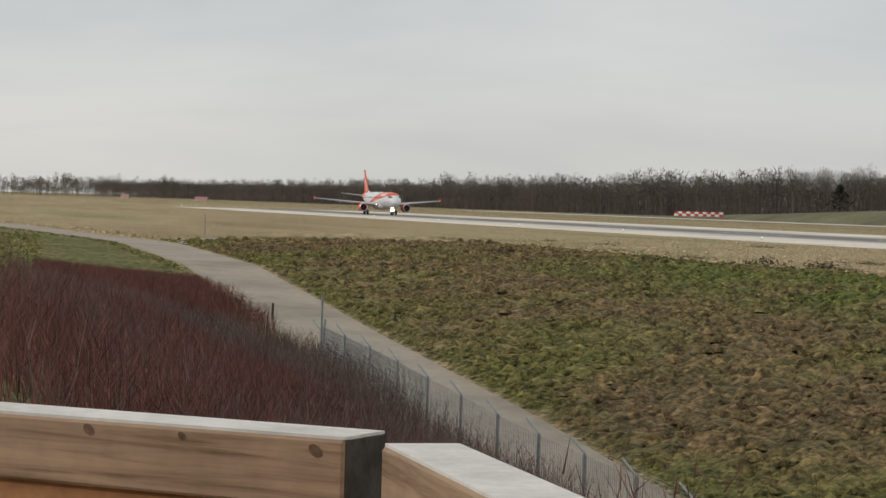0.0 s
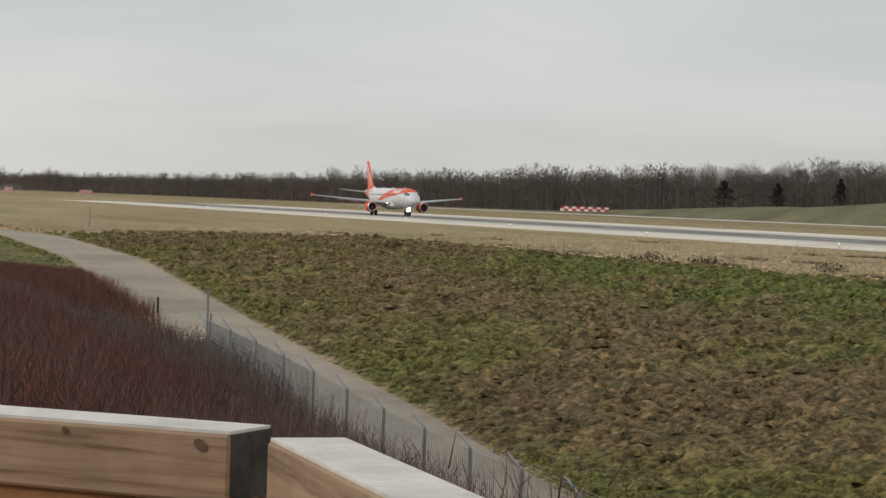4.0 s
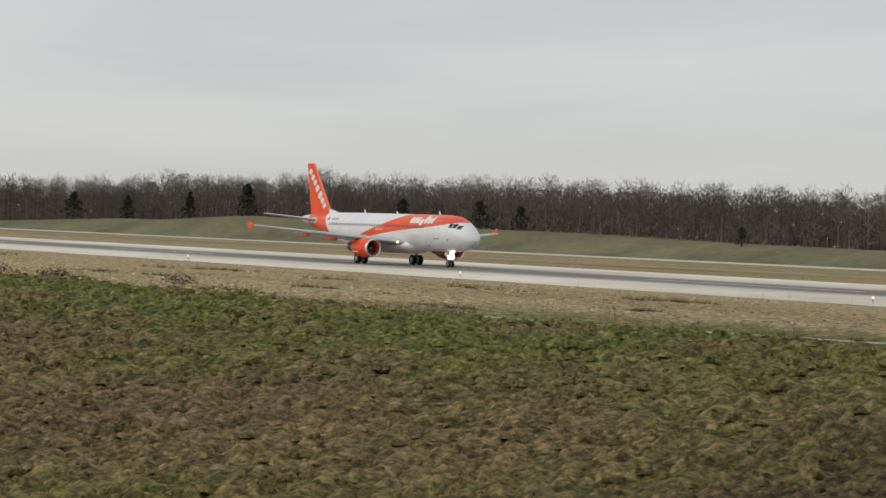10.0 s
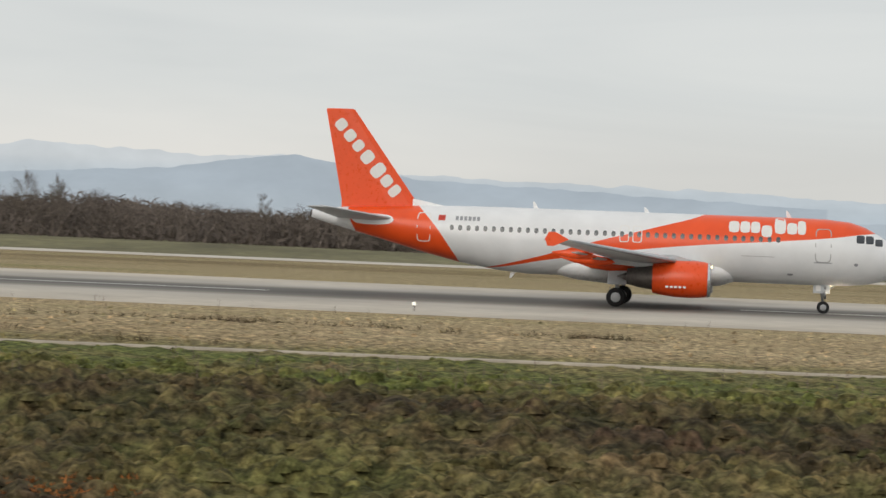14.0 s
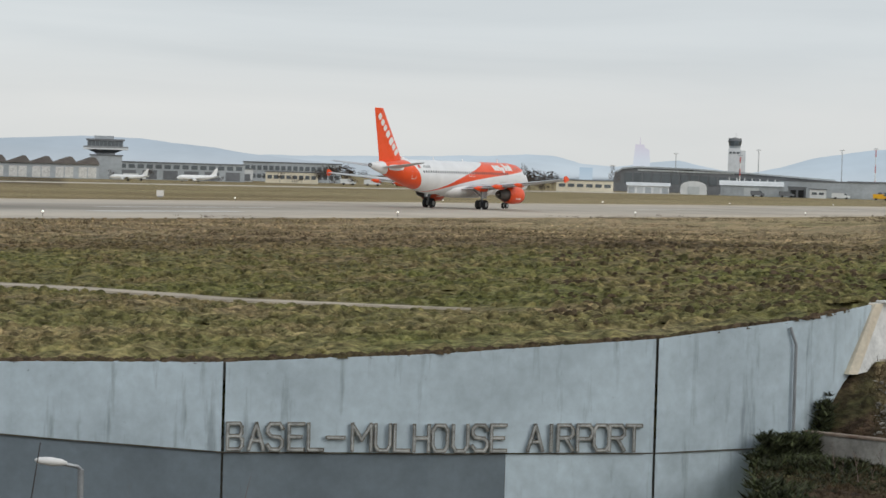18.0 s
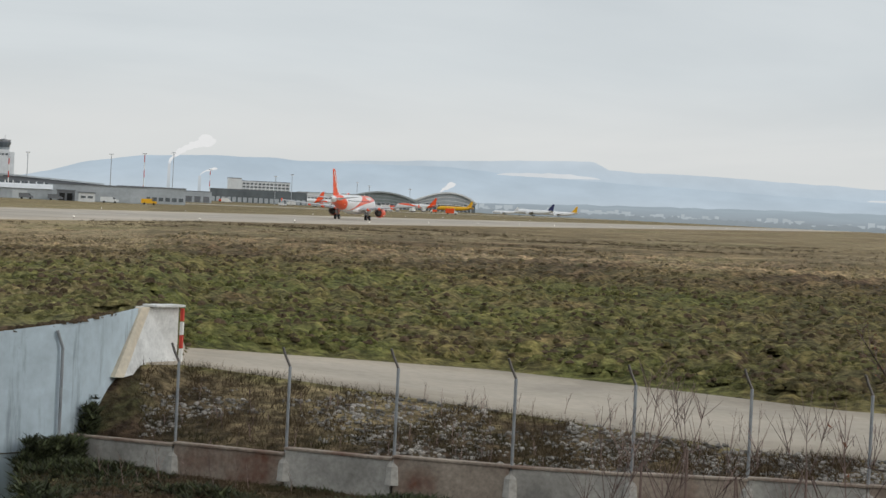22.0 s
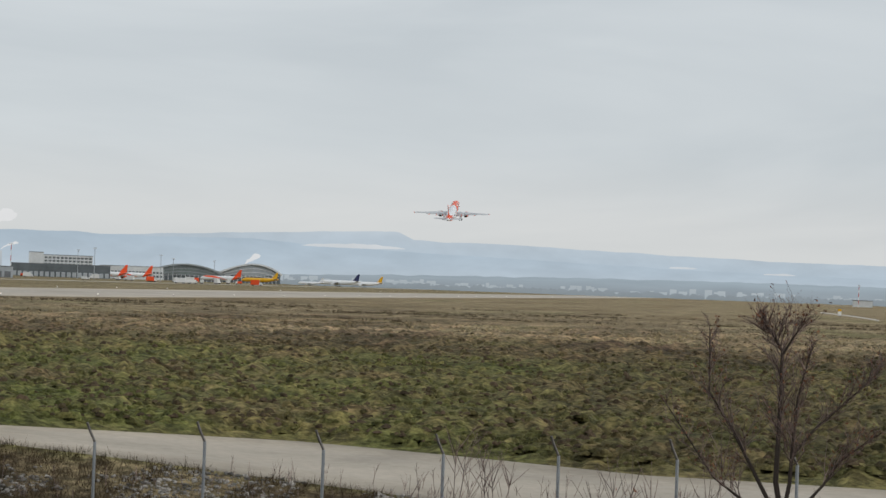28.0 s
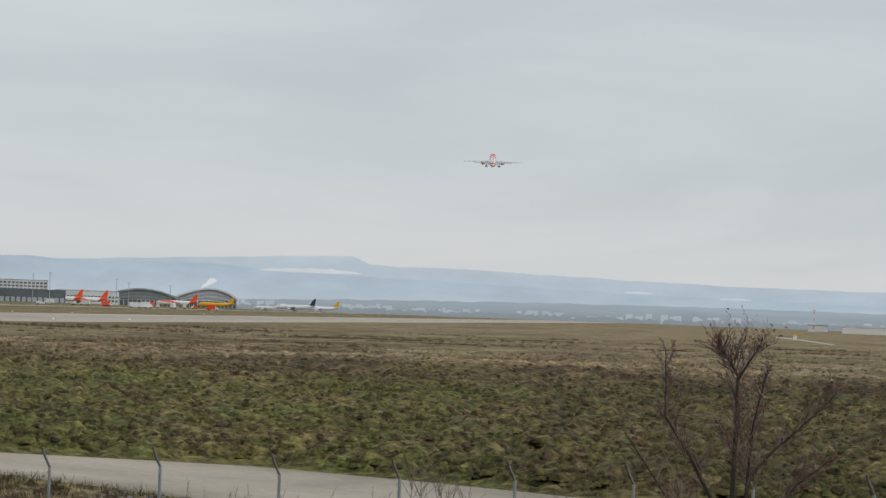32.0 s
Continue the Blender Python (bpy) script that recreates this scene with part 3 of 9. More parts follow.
def make_ground():
    azs = np.concatenate([np.arange(-180, -100, 4.0), np.arange(-100, -79, 0.4), np.arange(-79, 96, 0.22), np.arange(96, 100, 0.4), np.arange(100, 180.1, 4.0)])
    near = np.concatenate([[0.02, 0.8, 1.5], 2.2 * 1.06 ** np.arange(48)])
    mid = [near[-1] * 1.02]
    while mid[-1] < 210:
        mid.append(mid[-1] * (1.0075 if mid[-1] < 72 else 1.012))
    base = np.concatenate([near, mid, mid[-1] * 1.036 ** np.arange(1, 106)])
    lip = int(np.searchsorted(base, 66.8))
    verts, faces, cols = [], [], []
    for a in azs:
        rr = base.copy()
        if 9 < a < 150:
            rim = between(a, RIM_AZ, RIM_R)
            # the same ring of the grid follows the rim all along
            rr = base * (rim / base[lip])
            j = lip + 1
            rr[j] = rim + 0.2
            if a >= 69.9:
                for edge in (between(a, (70, 71, 77.1, 84.8, 95), (57.5, 58.8, 55.9, 52.5, 52.0)), between(a, (70, 71, 78.2, 86.8, 95), (63.5, 64.0, 67.5, 62.7, 62.0))):
                    k = int(np.argmin(abs(rr[j + 1:] - edge))) + j + 1
                    rr[k] = edge
        sn, cs = math.sin(radians(a)), math.cos(radians(a))
        for r in rr:
            x, y = r * sn, r * cs
            up, tone = tussock(x, y) if -79 <= a <= 96 else (0.0, 0.5)
            verts.append((x, y, ground_z(x, y) + up))
            g, dk, fr = growth(x, y)
            cols.append((g, dk, tone, fr))
    n = len(base)
    for i in range(len(azs) - 1):
        a0 = azs[i]
        for j in range(n - 1):
            # the tunnel stays open under the rim
            if 9 < a0 < 44.4 and j == lip:
                continue
            faces.append((i * n + j, i * n + j + 1, (i + 1) * n + j + 1, (i + 1) * n + j))
    ob = sheet("ground", verts, faces, GROUND, smooth=True)
    att = ob.data.color_attributes.new("growth", "FLOAT_COLOR", "POINT")
    flat = np.zeros((len(verts), 4), dtype=np.float32)
    flat[:] = np.array(cols)
    att.data.foreach_set("color", flat.ravel())
    return tagged(ob, "winter grassland of dry straw and green banks round an airfield", "ground", kind="structure")


make_ground()


def strip(name, material, pts_l, pts_r, lift=0.04):
    """A paved strip between two lines, laid on the ground."""
    verts, faces = [], []
    for (xl, yl), (xr, yr) in zip(pts_l, pts_r):
        for k in range(5):
            f = k / 4
            x, y = xl + (xr - xl) * f, yl + (yr - yl) * f
            verts.append((x, y, ground_z(x, y) + lift))
    for i in range(len(pts_l) - 1):
        for k in range(4):
            faces.append((i * 5 + k, i * 5 + k + 1, i * 5 + k + 6, i * 5 + k + 5))
    # buried edges
    for k in (0, 4):
        base_i = len(verts)
        for i in range(len(pts_l)):
            x, y, z = verts[i * 5 + k]
            verts.append((x, y, z - 0.5))
        for i in range(len(pts_l) - 1):
            faces.append((i * 5 + k, i * 5 + k + 5, base_i + i + 1, base_i + i))
    return sheet(name, verts, faces, material, smooth=True)


def runway_material():
    """Pale worn concrete with a band of black rubber down the middle, slab joints and streaks."""
    m = surface("worn_runway", (0.52, 0.475, 0.41), 0.8, var=0.22, scale=0.05, fine=0.6)
    t = m.node_tree
    b = t.nodes["Principled BSDF"]
    src = b.inputs["Base Color"].links[0].from_socket
    tc = t.nodes.new("ShaderNodeTexCoord")
    mp = t.nodes.new("ShaderNodeMapping")
    mp.inputs["Scale"].default_value = (0.004, 0.35, 1.0)
    t.links.new(tc.outputs["Object"], mp.inputs[0])
    nz = node(t, "ShaderNodeTexNoise", Scale=1.0, Detail=5.0, Roughness=0.6)
    t.links.new(mp.outputs[0], nz.inputs["Vector"])
    sep = t.nodes.new("ShaderNodeSeparateXYZ")
    t.links.new(tc.outputs["Object"], sep.inputs[0])
    off = node(t, "ShaderNodeMath", op="SUBTRACT")
    t.links.new(sep.outputs["Y"], off.inputs[0])
    off.inputs[1].default_value = 146.8
    ab = node(t, "ShaderNodeMath", op="ABSOLUTE")
    t.links.new(off.outputs[0], ab.inputs[0])
    dv = node(t, "ShaderNodeMath", op="DIVIDE")
    t.links.new(ab.outputs[0], dv.inputs[0])
    dv.inputs[1].default_value = 31.5
    wob = node(t, "ShaderNodeMath", op="MULTIPLY_ADD")
    t.links.new(nz.outputs[0], wob.inputs[0])
    wob.inputs[1].default_value = 0.35
    t.links.new(dv.outputs[0], wob.inputs[2])
    rub = ramp(t, wob.outputs[0], [(0.30, 0.24), (0.42, 0.36), (0.58, 0.85), (0.95, 1.0)])
    # the rubber is laid down in the touch-down zone and fades further along
    zone = node(t, "ShaderNodeMath", op="MULTIPLY_ADD")
    t.links.new(sep.outputs["X"], zone.inputs[0])
    zone.inputs[1].default_value = 1 / 400
    zone.inputs[2].default_value = 0.15
    fade = node(t, "ShaderNodeMix", dtype="RGBA")
    t.links.new(ramp(t, zone.outputs[0], [(0.40, 0.0), (0.75, 0.85)]), fade.inputs[0])
    t.links.new(rub, fade.inputs[6])
    fade.inputs[7].default_value = (0.98, 0.94, 0.89, 1)
    rub = fade.outputs[2]
    mul = node(t, "ShaderNodeMix", dtype="RGBA", blend="MULTIPLY")
    mul.inputs[0].default_value = 1.0
    t.links.new(src, mul.inputs[6])
    t.links.new(rub, mul.inputs[7])
    # paler towards the runway's start: grazing sheen painted into the colour
    sheen_x = node(t, "ShaderNodeMath", op="MULTIPLY_ADD")
    t.links.new(sep.outputs["X"], sheen_x.inputs[0])
    sheen_x.inputs[1].default_value = 1 / 500
    sheen_x.inputs[2].default_value = 0.6
    old = node(t, "ShaderNodeMix", dtype="RGBA", blend="MULTIPLY")
    old.inputs[0].default_value = 1.0
    t.links.new(mul.outputs[2], old.inputs[6])
    t.links.new(ramp(t, sheen_x.outputs[0], [(0.25, 1.4), (0.5, 1.0), (1.0, 0.95)]), old.inputs[7])
    t.links.new(old.outputs[2], b.inputs["Base Color"])
    return m


RUNWAY = runway_material()
TARMAC = surface("pale_tarmac", (0.36, 0.308, 0.242), 0.9, var=0.25, scale=0.15, fine=1.6, bump=0.01)
GRAVEL = surface("gravel_road", (0.44, 0.385, 0.312), 0.95, var=0.22, scale=0.25, fine=3.0, bump=0.02)
TAXI = surface("pale_taxiway_concrete", (0.56, 0.515, 0.455), 0.9, var=0.2, scale=0.1, fine=1.2)
PATH = surface("trodden_path", (0.44, 0.38, 0.30), 0.95, var=0.3, scale=0.5, fine=3.0)
xs = [-1400 + 20 * i for i in range(200)]
tagged(strip("runway", RUNWAY, [(x, 115.3) for x in xs if x > -755], [(x, 178.3) for x in xs if x > -755], 0.05), "long pale concrete runway with black rubber streaks", "runway", kind="structure")
tagged(strip("taxiway", TAXI, [(x, 282) for x in xs if -1010 < x < 260], [(x, 301) for x in xs if -1010 < x < 260], 0.05), "pale taxiway strip beyond the runway grass", "taxiway", kind="structure")
tagged(strip("taxiway", TAXI, [(x, 338) for x in xs if x > 200], [(x, 352) for x in xs if x > 200], 0.05), "pale far taxiway strip before the airport buildings", "taxiway", kind="structure")
tagged(strip("taxiway", TAXI, [(136, 177), (144, 207), (148, 233), (150, 258), (153, 290), (157, 315)], [(190, 177), (215, 250), (240, 330), (262, 395), (267, 425), (240, 440)], 0.07), "pale exit taxiway leaving the runway at a slant", "taxiway", kind="structure")
rx = [-420 + 4 * i for i in range(98)]
tagged(strip("service_road", TARMAC, [(x, road_mid(x) - 2.5) for x in rx], [(x, road_mid(x) + 2.7) for x in rx], 0.05), "worn grey service road running down into the cutting", "road", kind="structure")
tagged(strip("service_road", TARMAC, [(-206 - 2 * i, 32.5 + i * 0.8) for i in range(8)], [(-194 - 2 * i, 34.5 + i * 0.8) for i in range(8)], 0.07), "short paved stub branching off the service road", "road", kind="structure")
ba = [69.9 + 0.5 * i for i in range(62)]


def polar(a, r):
    return (r * math.sin(radians(a)), r * math.cos(radians(a)))


tagged(strip("gravel_road", GRAVEL, [polar(a, between(a, (70, 71, 77.1, 84.8, 95), (57.5, 58.8, 55.9, 52.5, 52.0))) for a in ba], [polar(a, between(a, (70, 71, 78.2, 86.8, 95), (63.5, 64.0, 67.5, 62.7, 62.0))) for a in ba], 0.05), "pale gravel road behind the boundary fence", "road", kind="structure")
px = [-95 + 3 * i for i in range(38)]
tagged(strip("footpath", PATH, [(x, between(x, (-95, -57, 20), (65.6, 72.2, 77)) - 0.5) for x in px], [(x, between(x, (-95, -57, 20), (65.6, 72.2, 77)) + 0.5) for x in px], 0.06), "narrow pale track along the top of the bank", "path", kind="structure")
qa = [18 + 0.4 * i for i in range(106)]
tagged(strip("footpath", PATH, [polar(a, between(a, TRACK_AZ, TRACK_R) - between(a, (30, 48, 56, 60), (1.2, 1.0, 0.5, 0.05)) * (1 + 0.6 * noise.noise(Vector((a * 0.9, 0, 0))))) for a in qa], [polar(a, between(a, TRACK_AZ, TRACK_R) + between(a, (30, 48, 56, 60), (1.2, 1.0, 0.5, 0.05)) * (1 + 0.6 * noise.noise(Vector((a * 0.9, 5, 0))))) for a in qa], 0.06), "trodden earth track across the grass above the tunnel", "path", kind="structure")
MARKING = surface("white_runway_paint", (0.62, 0.61, 0.58), 0.7, var=0.3, scale=0.3, fine=2.0)


def runway_marks():
    """Centre dashes and aiming blocks, thin paint on the concrete."""
    for x in range(-720, 1900, 60):
        ob = part("runway_marking", bm_box(x, x + 30, 146.3, 147.2, 0.052, 0.056), MARKING)
        tagged(ob, "white centre line dash painted on the runway", "marking", "runway centre line", "structure")
    for x, y in ((-134, 133), (162, 131.5)):
        ob = part("runway_marking", bm_box(x, x + 22, y, y + 2.6, 0.052, 0.056), MARKING)
        tagged(ob, "broad white aiming block painted on the runway", "marking", "runway blocks", "structure")


runway_marks()


def embankment():
    """A grassed bank before the woods beyond the taxiway."""
    verts, faces = [], []
    xs = [-1000 + 12 * i for i in range(92)]
    prof = ((303, 0.0), (309, 0.35), (316, 0.8), (322, 1.0), (340, 0.95), (365, 0.9))
    for x in xs:
        h = between(x, (-1000, -820, -700, -570, -460, -350, -100, 90), (0.0, 0.6, 3.4, 6.2, 5.0, 3.6, 1.5, 0.4)) * (1 + 0.12 * noise.noise(Vector((x * 0.02, 0, 0))))
        for y, f in prof:
            verts.append((x, y, h * f - 0.02))
    m = len(prof)
    for i in range(len(xs) - 1):
        for j in range(m - 1):
            faces.append((i * m + j, (i + 1) * m + j, (i + 1) * m + j + 1, i * m + j + 1))
    tagged(sheet("embankment", verts, faces, surface("embankment_grass", (0.165, 0.152, 0.078), 0.95, var=0.5, scale=0.05, fine=0.5, col2=(0.105, 0.092, 0.05), bump=0.3), smooth=True), "low grassy embankment before the bare woods", "embankment", kind="structure")


embankment()
FLOOR = surface("tunnel_asphalt", (0.05, 0.05, 0.05), 0.9, var=0.3, scale=0.3, fine=3.0)
tagged(part("underpass_road", bm_box(4, 42, 28, 118, -6.6, -6.46), FLOOR), "dark asphalt road running into the tunnel", "road", kind="structure")


# ---- airliners: x forward, y to its left, z up from the ground under the main wheels ----
NOSE = 17.71
FUS = ((0.0, 0.06, 0.06, 3.20), (0.12, 0.34, 0.33, 3.21), (0.45, 0.72, 0.68, 3.26), (1.0, 1.10, 1.06, 3.36), (1.8, 1.45, 1.45, 3.50), (2.6, 1.68, 1.76, 3.63), (3.6, 1.86, 1.97, 3.74), (5.0, 1.95, 2.05, 3.79), (6.5, 1.975, 2.07, 3.80), (12.0, 1.975, 2.07, 3.80), (18.0, 1.975, 2.07, 3.80), (23.5, 1.975, 2.07, 3.80), (25.5, 1.95, 1.99, 3.88), (28.0, 1.83, 1.76, 4.08), (30.5, 1.56, 1.44, 4.34), (33.0, 1.16, 1.05, 4.62), (35.2, 0.74, 0.70, 4.84), (36.8, 0.42, 0.42, 4.97), (37.5, 0.22, 0.24, 5.02))


def fus_at(s):
    ss = [f[0] for f in FUS]
    return [between(s, ss, [f[k] for f in FUS]) for k in (1, 2, 3)]


def skin_point(s, z, side=-1, out=0.0):
    """A point of the fuselage's skin at s metres behind the nose and height z."""
    ry, rz, zc = fus_at(s)
    c = max(-0.99, min(0.99, (z - zc) / rz))
    return (NOSE - s, side * (ry * math.sqrt(1 - c * c) + out), z)


def livery():
    """White with an orange tail and an orange sweep towards the nose, by place along the body."""
    m = bpy.data.materials.new("two_tone_aircraft_skin")
    m.use_nodes = True
    t = m.node_tree
    b = t.nodes["Principled BSDF"]
    b.inputs["Roughness"].default_value = 0.3
    tc = t.nodes.new("ShaderNodeTexCoord")
    sep = t.nodes.new("ShaderNodeSeparateXYZ")
    t.links.new(tc.outputs["Object"], sep.inputs[0])
    sv = node(t, "ShaderNodeMath", op="MULTIPLY_ADD")
    t.links.new(sep.outputs["X"], sv.inputs[0])
    sv.inputs[1].default_value, sv.inputs[2].default_value = -1 / 40.0, NOSE / 40.0

    def curve(points):
        n = t.nodes.new("ShaderNodeFloatCurve")
        c = n.mapping.curves[0]
        pts = [(s / 40.0, z / 8.0) for s, z in points]
        while len(c.points) < len(pts):
            c.points.new(0.5, 0.5)
        for p, q in zip(c.points, pts):
            p.location = q
            p.handle_type = "VECTOR" if len(pts) < 4 else "AUTO"
        n.mapping.update()
        t.links.new(sv.outputs[0], n.inputs["Value"])
        return n.outputs[0]

    zv = node(t, "ShaderNodeMath", op="DIVIDE")
    t.links.new(sep.outputs["Z"], zv.inputs[0])
    zv.inputs[1].default_value = 8.0

    def compare(a, c, op):
        n = node(t, "ShaderNodeMath", op=op)
        t.links.new(a, n.inputs[0])
        if isinstance(c, float):
            n.inputs[1].default_value = c
        else:
            t.links.new(c, n.inputs[1])
        return n.outputs[0]

    low = curve([(0, 5.2), (2.6, 5.0), (4.5, 4.72), (8.0, 4.36), (12.5, 3.98), (17.5, 3.40), (22.0, 2.70), (26.6, 1.95), (40, 1.6)])
    high = curve([(0, 7.8), (10.8, 7.4), (12.6, 5.85), (15.5, 4.95), (19.5, 3.85), (23.5, 2.65), (26.6, 1.96), (40, 0.2)])
    sweep = compare(compare(zv.outputs[0], low, "GREATER_THAN"), compare(zv.outputs[0], high, "LESS_THAN"), "MULTIPLY")
    # tail: from a slanted curve forward to a slanted line at the tail cone
    front = curve([(0, 0.0), (27.0, 0.0), (27.8, 2.2), (28.5, 3.4), (29.4, 4.6), (30.6, 5.8), (33.0, 7.9), (40, 8.0)])
    back = curve([(0, 0.0), (33.2, 0.0), (34.4, 3.6), (35.0, 5.0), (35.6, 6.8), (40, 8.0)])
    tail = compare(compare(zv.outputs[0], front, "LESS_THAN"), compare(zv.outputs[0], back, "GREATER_THAN"), "MULTIPLY")
    aft = compare(tail, compare(sv.outputs[0], 27.2 / 40.0, "GREATER_THAN"), "MULTIPLY")
    mask = compare(sweep, aft, "MAXIMUM")
    dirt = node(t, "ShaderNodeTexNoise", Scale=0.7, Detail=5.0)
    t.links.new(tc.outputs["Object"], dirt.inputs["Vector"])
    mix = node(t, "ShaderNodeMix", dtype="RGBA")
    t.links.new(mask, mix.inputs[0])
    t.links.new(ramp(t, dirt.outputs[0], [(0.35, (0.74, 0.75, 0.76)), (0.65, (0.81, 0.82, 0.83))]), mix.inputs[6])
    t.links.new(ramp(t, dirt.outputs[0], [(0.35, (0.80, 0.078, 0.012)), (0.65, (0.88, 0.092, 0.014))]), mix.inputs[7])
    t.links.new(mix.outputs[2], b.inputs["Base Color"])
    return m


LIVERY = livery()


def ring(s, n=40):
    ry, rz, zc = fus_at(s)
    return [(NOSE - s, ry * math.sin(k * math.tau / n), zc + rz * math.cos(k * math.tau / n)) for k in range(n)]


def foil(le_x, chord, y, z, thick, n=7):
    """A wing section: points round a simple aerofoil at span y."""
    pts = []
    fr = [0, 0.02, 0.08, 0.2, 0.4, 0.7, 1.0]
    th = [0, 0.28, 0.62, 0.94, 1.0, 0.6, 0.06]
    for f, h in zip(fr, th):
        pts.append((le_x - f * chord, y, z + h * thick * 0.55))
    for f, h in list(zip(fr, th))[::-1][:-1]:
        pts.append((le_x - f * chord, y, z - h * thick * 0.45))
    return pts


def wheel(parent, name, x, y, z, r, w):
    n = 22
    prof = [(-0.5, 0.62), (-0.5, 0.90), (-0.36, 1.0), (0.36, 1.0), (0.5, 0.90), (0.5, 0.62)]
    rings = [[(x + r * rr * math.sin(k * math.tau / n), y + w * f, z + r * rr * math.cos(k * math.tau / n)) for k in range(n)] for f, rr in prof]
    wh = part(name, bm_loft(rings), TYRE, parent, smooth=True)
    hub = [[(x + r * rr * math.sin(k * math.tau / 16), y + w * f, z + r * rr * math.cos(k * math.tau / 16)) for k in range(16)] for f, rr in ((-0.56, 0.2), (-0.52, 0.5), (-0.42, 0.6), (0.42, 0.6), (0.52, 0.5), (0.56, 0.2))]
    part("rim", bm_loft(hub), METAL_GREY, wh)
    return wh


def engine(parent, side):
    n = 28
    cx, cy, cz = NOSE - 12.0, side * 5.75, 1.86
    shape = [(0.0, 0.90), (0.06, 1.0), (0.35, 1.08), (1.1, 1.14), (2.0, 1.13), (2.9, 1.02), (3.45, 0.90)]
    rings = [[(cx - d, cy + r * math.sin(k * math.tau / n), cz + r * math.cos(k * math.tau / n) * (0.97 if math.cos(k * math.tau / n) < 0 else 1)) for k in range(n)] for d, r in shape]
    inner = [[(cx - d, cy + r * math.sin(k * math.tau / n), cz + r * math.cos(k * math.tau / n)) for k in range(n)] for d, r in ((0.9, 0.84), (0.25, 0.80), (0.0, 0.90))]
    nac = part("engine", bm_loft(inner + rings[1:], caps=False), ORANGE, parent, "orange engine nacelle with a polished intake lip", smooth=True)
    lip = [[(cx - d, cy + r * math.sin(k * math.tau / n), cz + r * math.cos(k * math.tau / n)) for k in range(n)] for d, r in ((0.22, 0.795), (0.05, 0.85), (-0.03, 0.93), (0.02, 1.0), (0.16, 1.055))]
    part("intake_lip", bm_loft(lip, caps=False), METAL_LIP, nac, "polished metal intake lip", smooth=True)
    bm = bmesh.new()
    for k in range(24):
        a0, a1 = k * math.tau / 24, (k + 0.75) * math.tau / 24
        vs = [bm.verts.new((cx - 0.75 - o, cy + r * math.sin(a), cz + r * math.cos(a))) for a, r, o in ((a0, 0.24, 0), (a0, 0.82, 0), (a1, 0.82, 0.14), (a1, 0.24, 0.14))]
        bm.faces.new(vs)
    part("fan", bm, METAL_DARK, nac, "dark fan blades")
    bm = bm_loft([[(cx - d, cy + r * math.sin(k * math.tau / 16), cz + r * math.cos(k * math.tau / 16)) for k in range(16)] for d, r in ((0.38, 0.02), (0.5, 0.12), (0.78, 0.25), (0.95, 0.25))])
    part("spinner", bm, METAL_GREY, nac, smooth=True)
    bm = bm_loft([[(cx - d, cy + r * math.sin(k * math.tau / n), cz + 0.04 + r * math.cos(k * math.tau / n)) for k in range(n)] for d, r in ((3.1, 0.86), (3.5, 0.74), (4.3, 0.62), (5.0, 0.46), (5.02, 0.36), (4.6, 0.33))], caps=False)
    part("exhaust_nozzle", bm, METAL_DARK, nac, "bare heat-stained exhaust nozzle", smooth=True)
    bm = bm_loft([[(cx - d, cy + r * math.sin(k * math.tau / 14), cz + 0.04 + r * math.cos(k * math.tau / 14)) for k in range(14)] for d, r in ((4.2, 0.3), (4.9, 0.28), (5.6, 0.04))])
    part("exhaust_cone", bm, METAL_DARK, nac, smooth=True)
    bm = bmesh.new()
    for k in range(5):
        bm_box(cx - 1.6 - k * 0.26, cx - 1.42 - k * 0.26, cy - 1.145, cy - 1.125, cz - 0.52, cz - 0.40, bm=bm)
    part("stencil_marking", bm, MARK_WHITE, nac, "row of pale unreadable stencil marks")
    py = bm_loft([foil(cx - 0.9, 5.6, cy - 0.2 * 0, cz + 0.95, 0.5), foil(cx - 1.4, 5.4, cy, cz + 1.3, 0.4)])
    bm = bm_prism([(cx - 0.8, cz + 1.05), (cx - 2.2, cz + 1.45), (cx - 5.8, cz + 1.35), (cx - 5.9, cz + 0.75), (cx - 3.4, cz + 0.6)], cy - 0.2, cy + 0.2)
    py.free()
    part("pylon", bm, WING_GREY, parent)


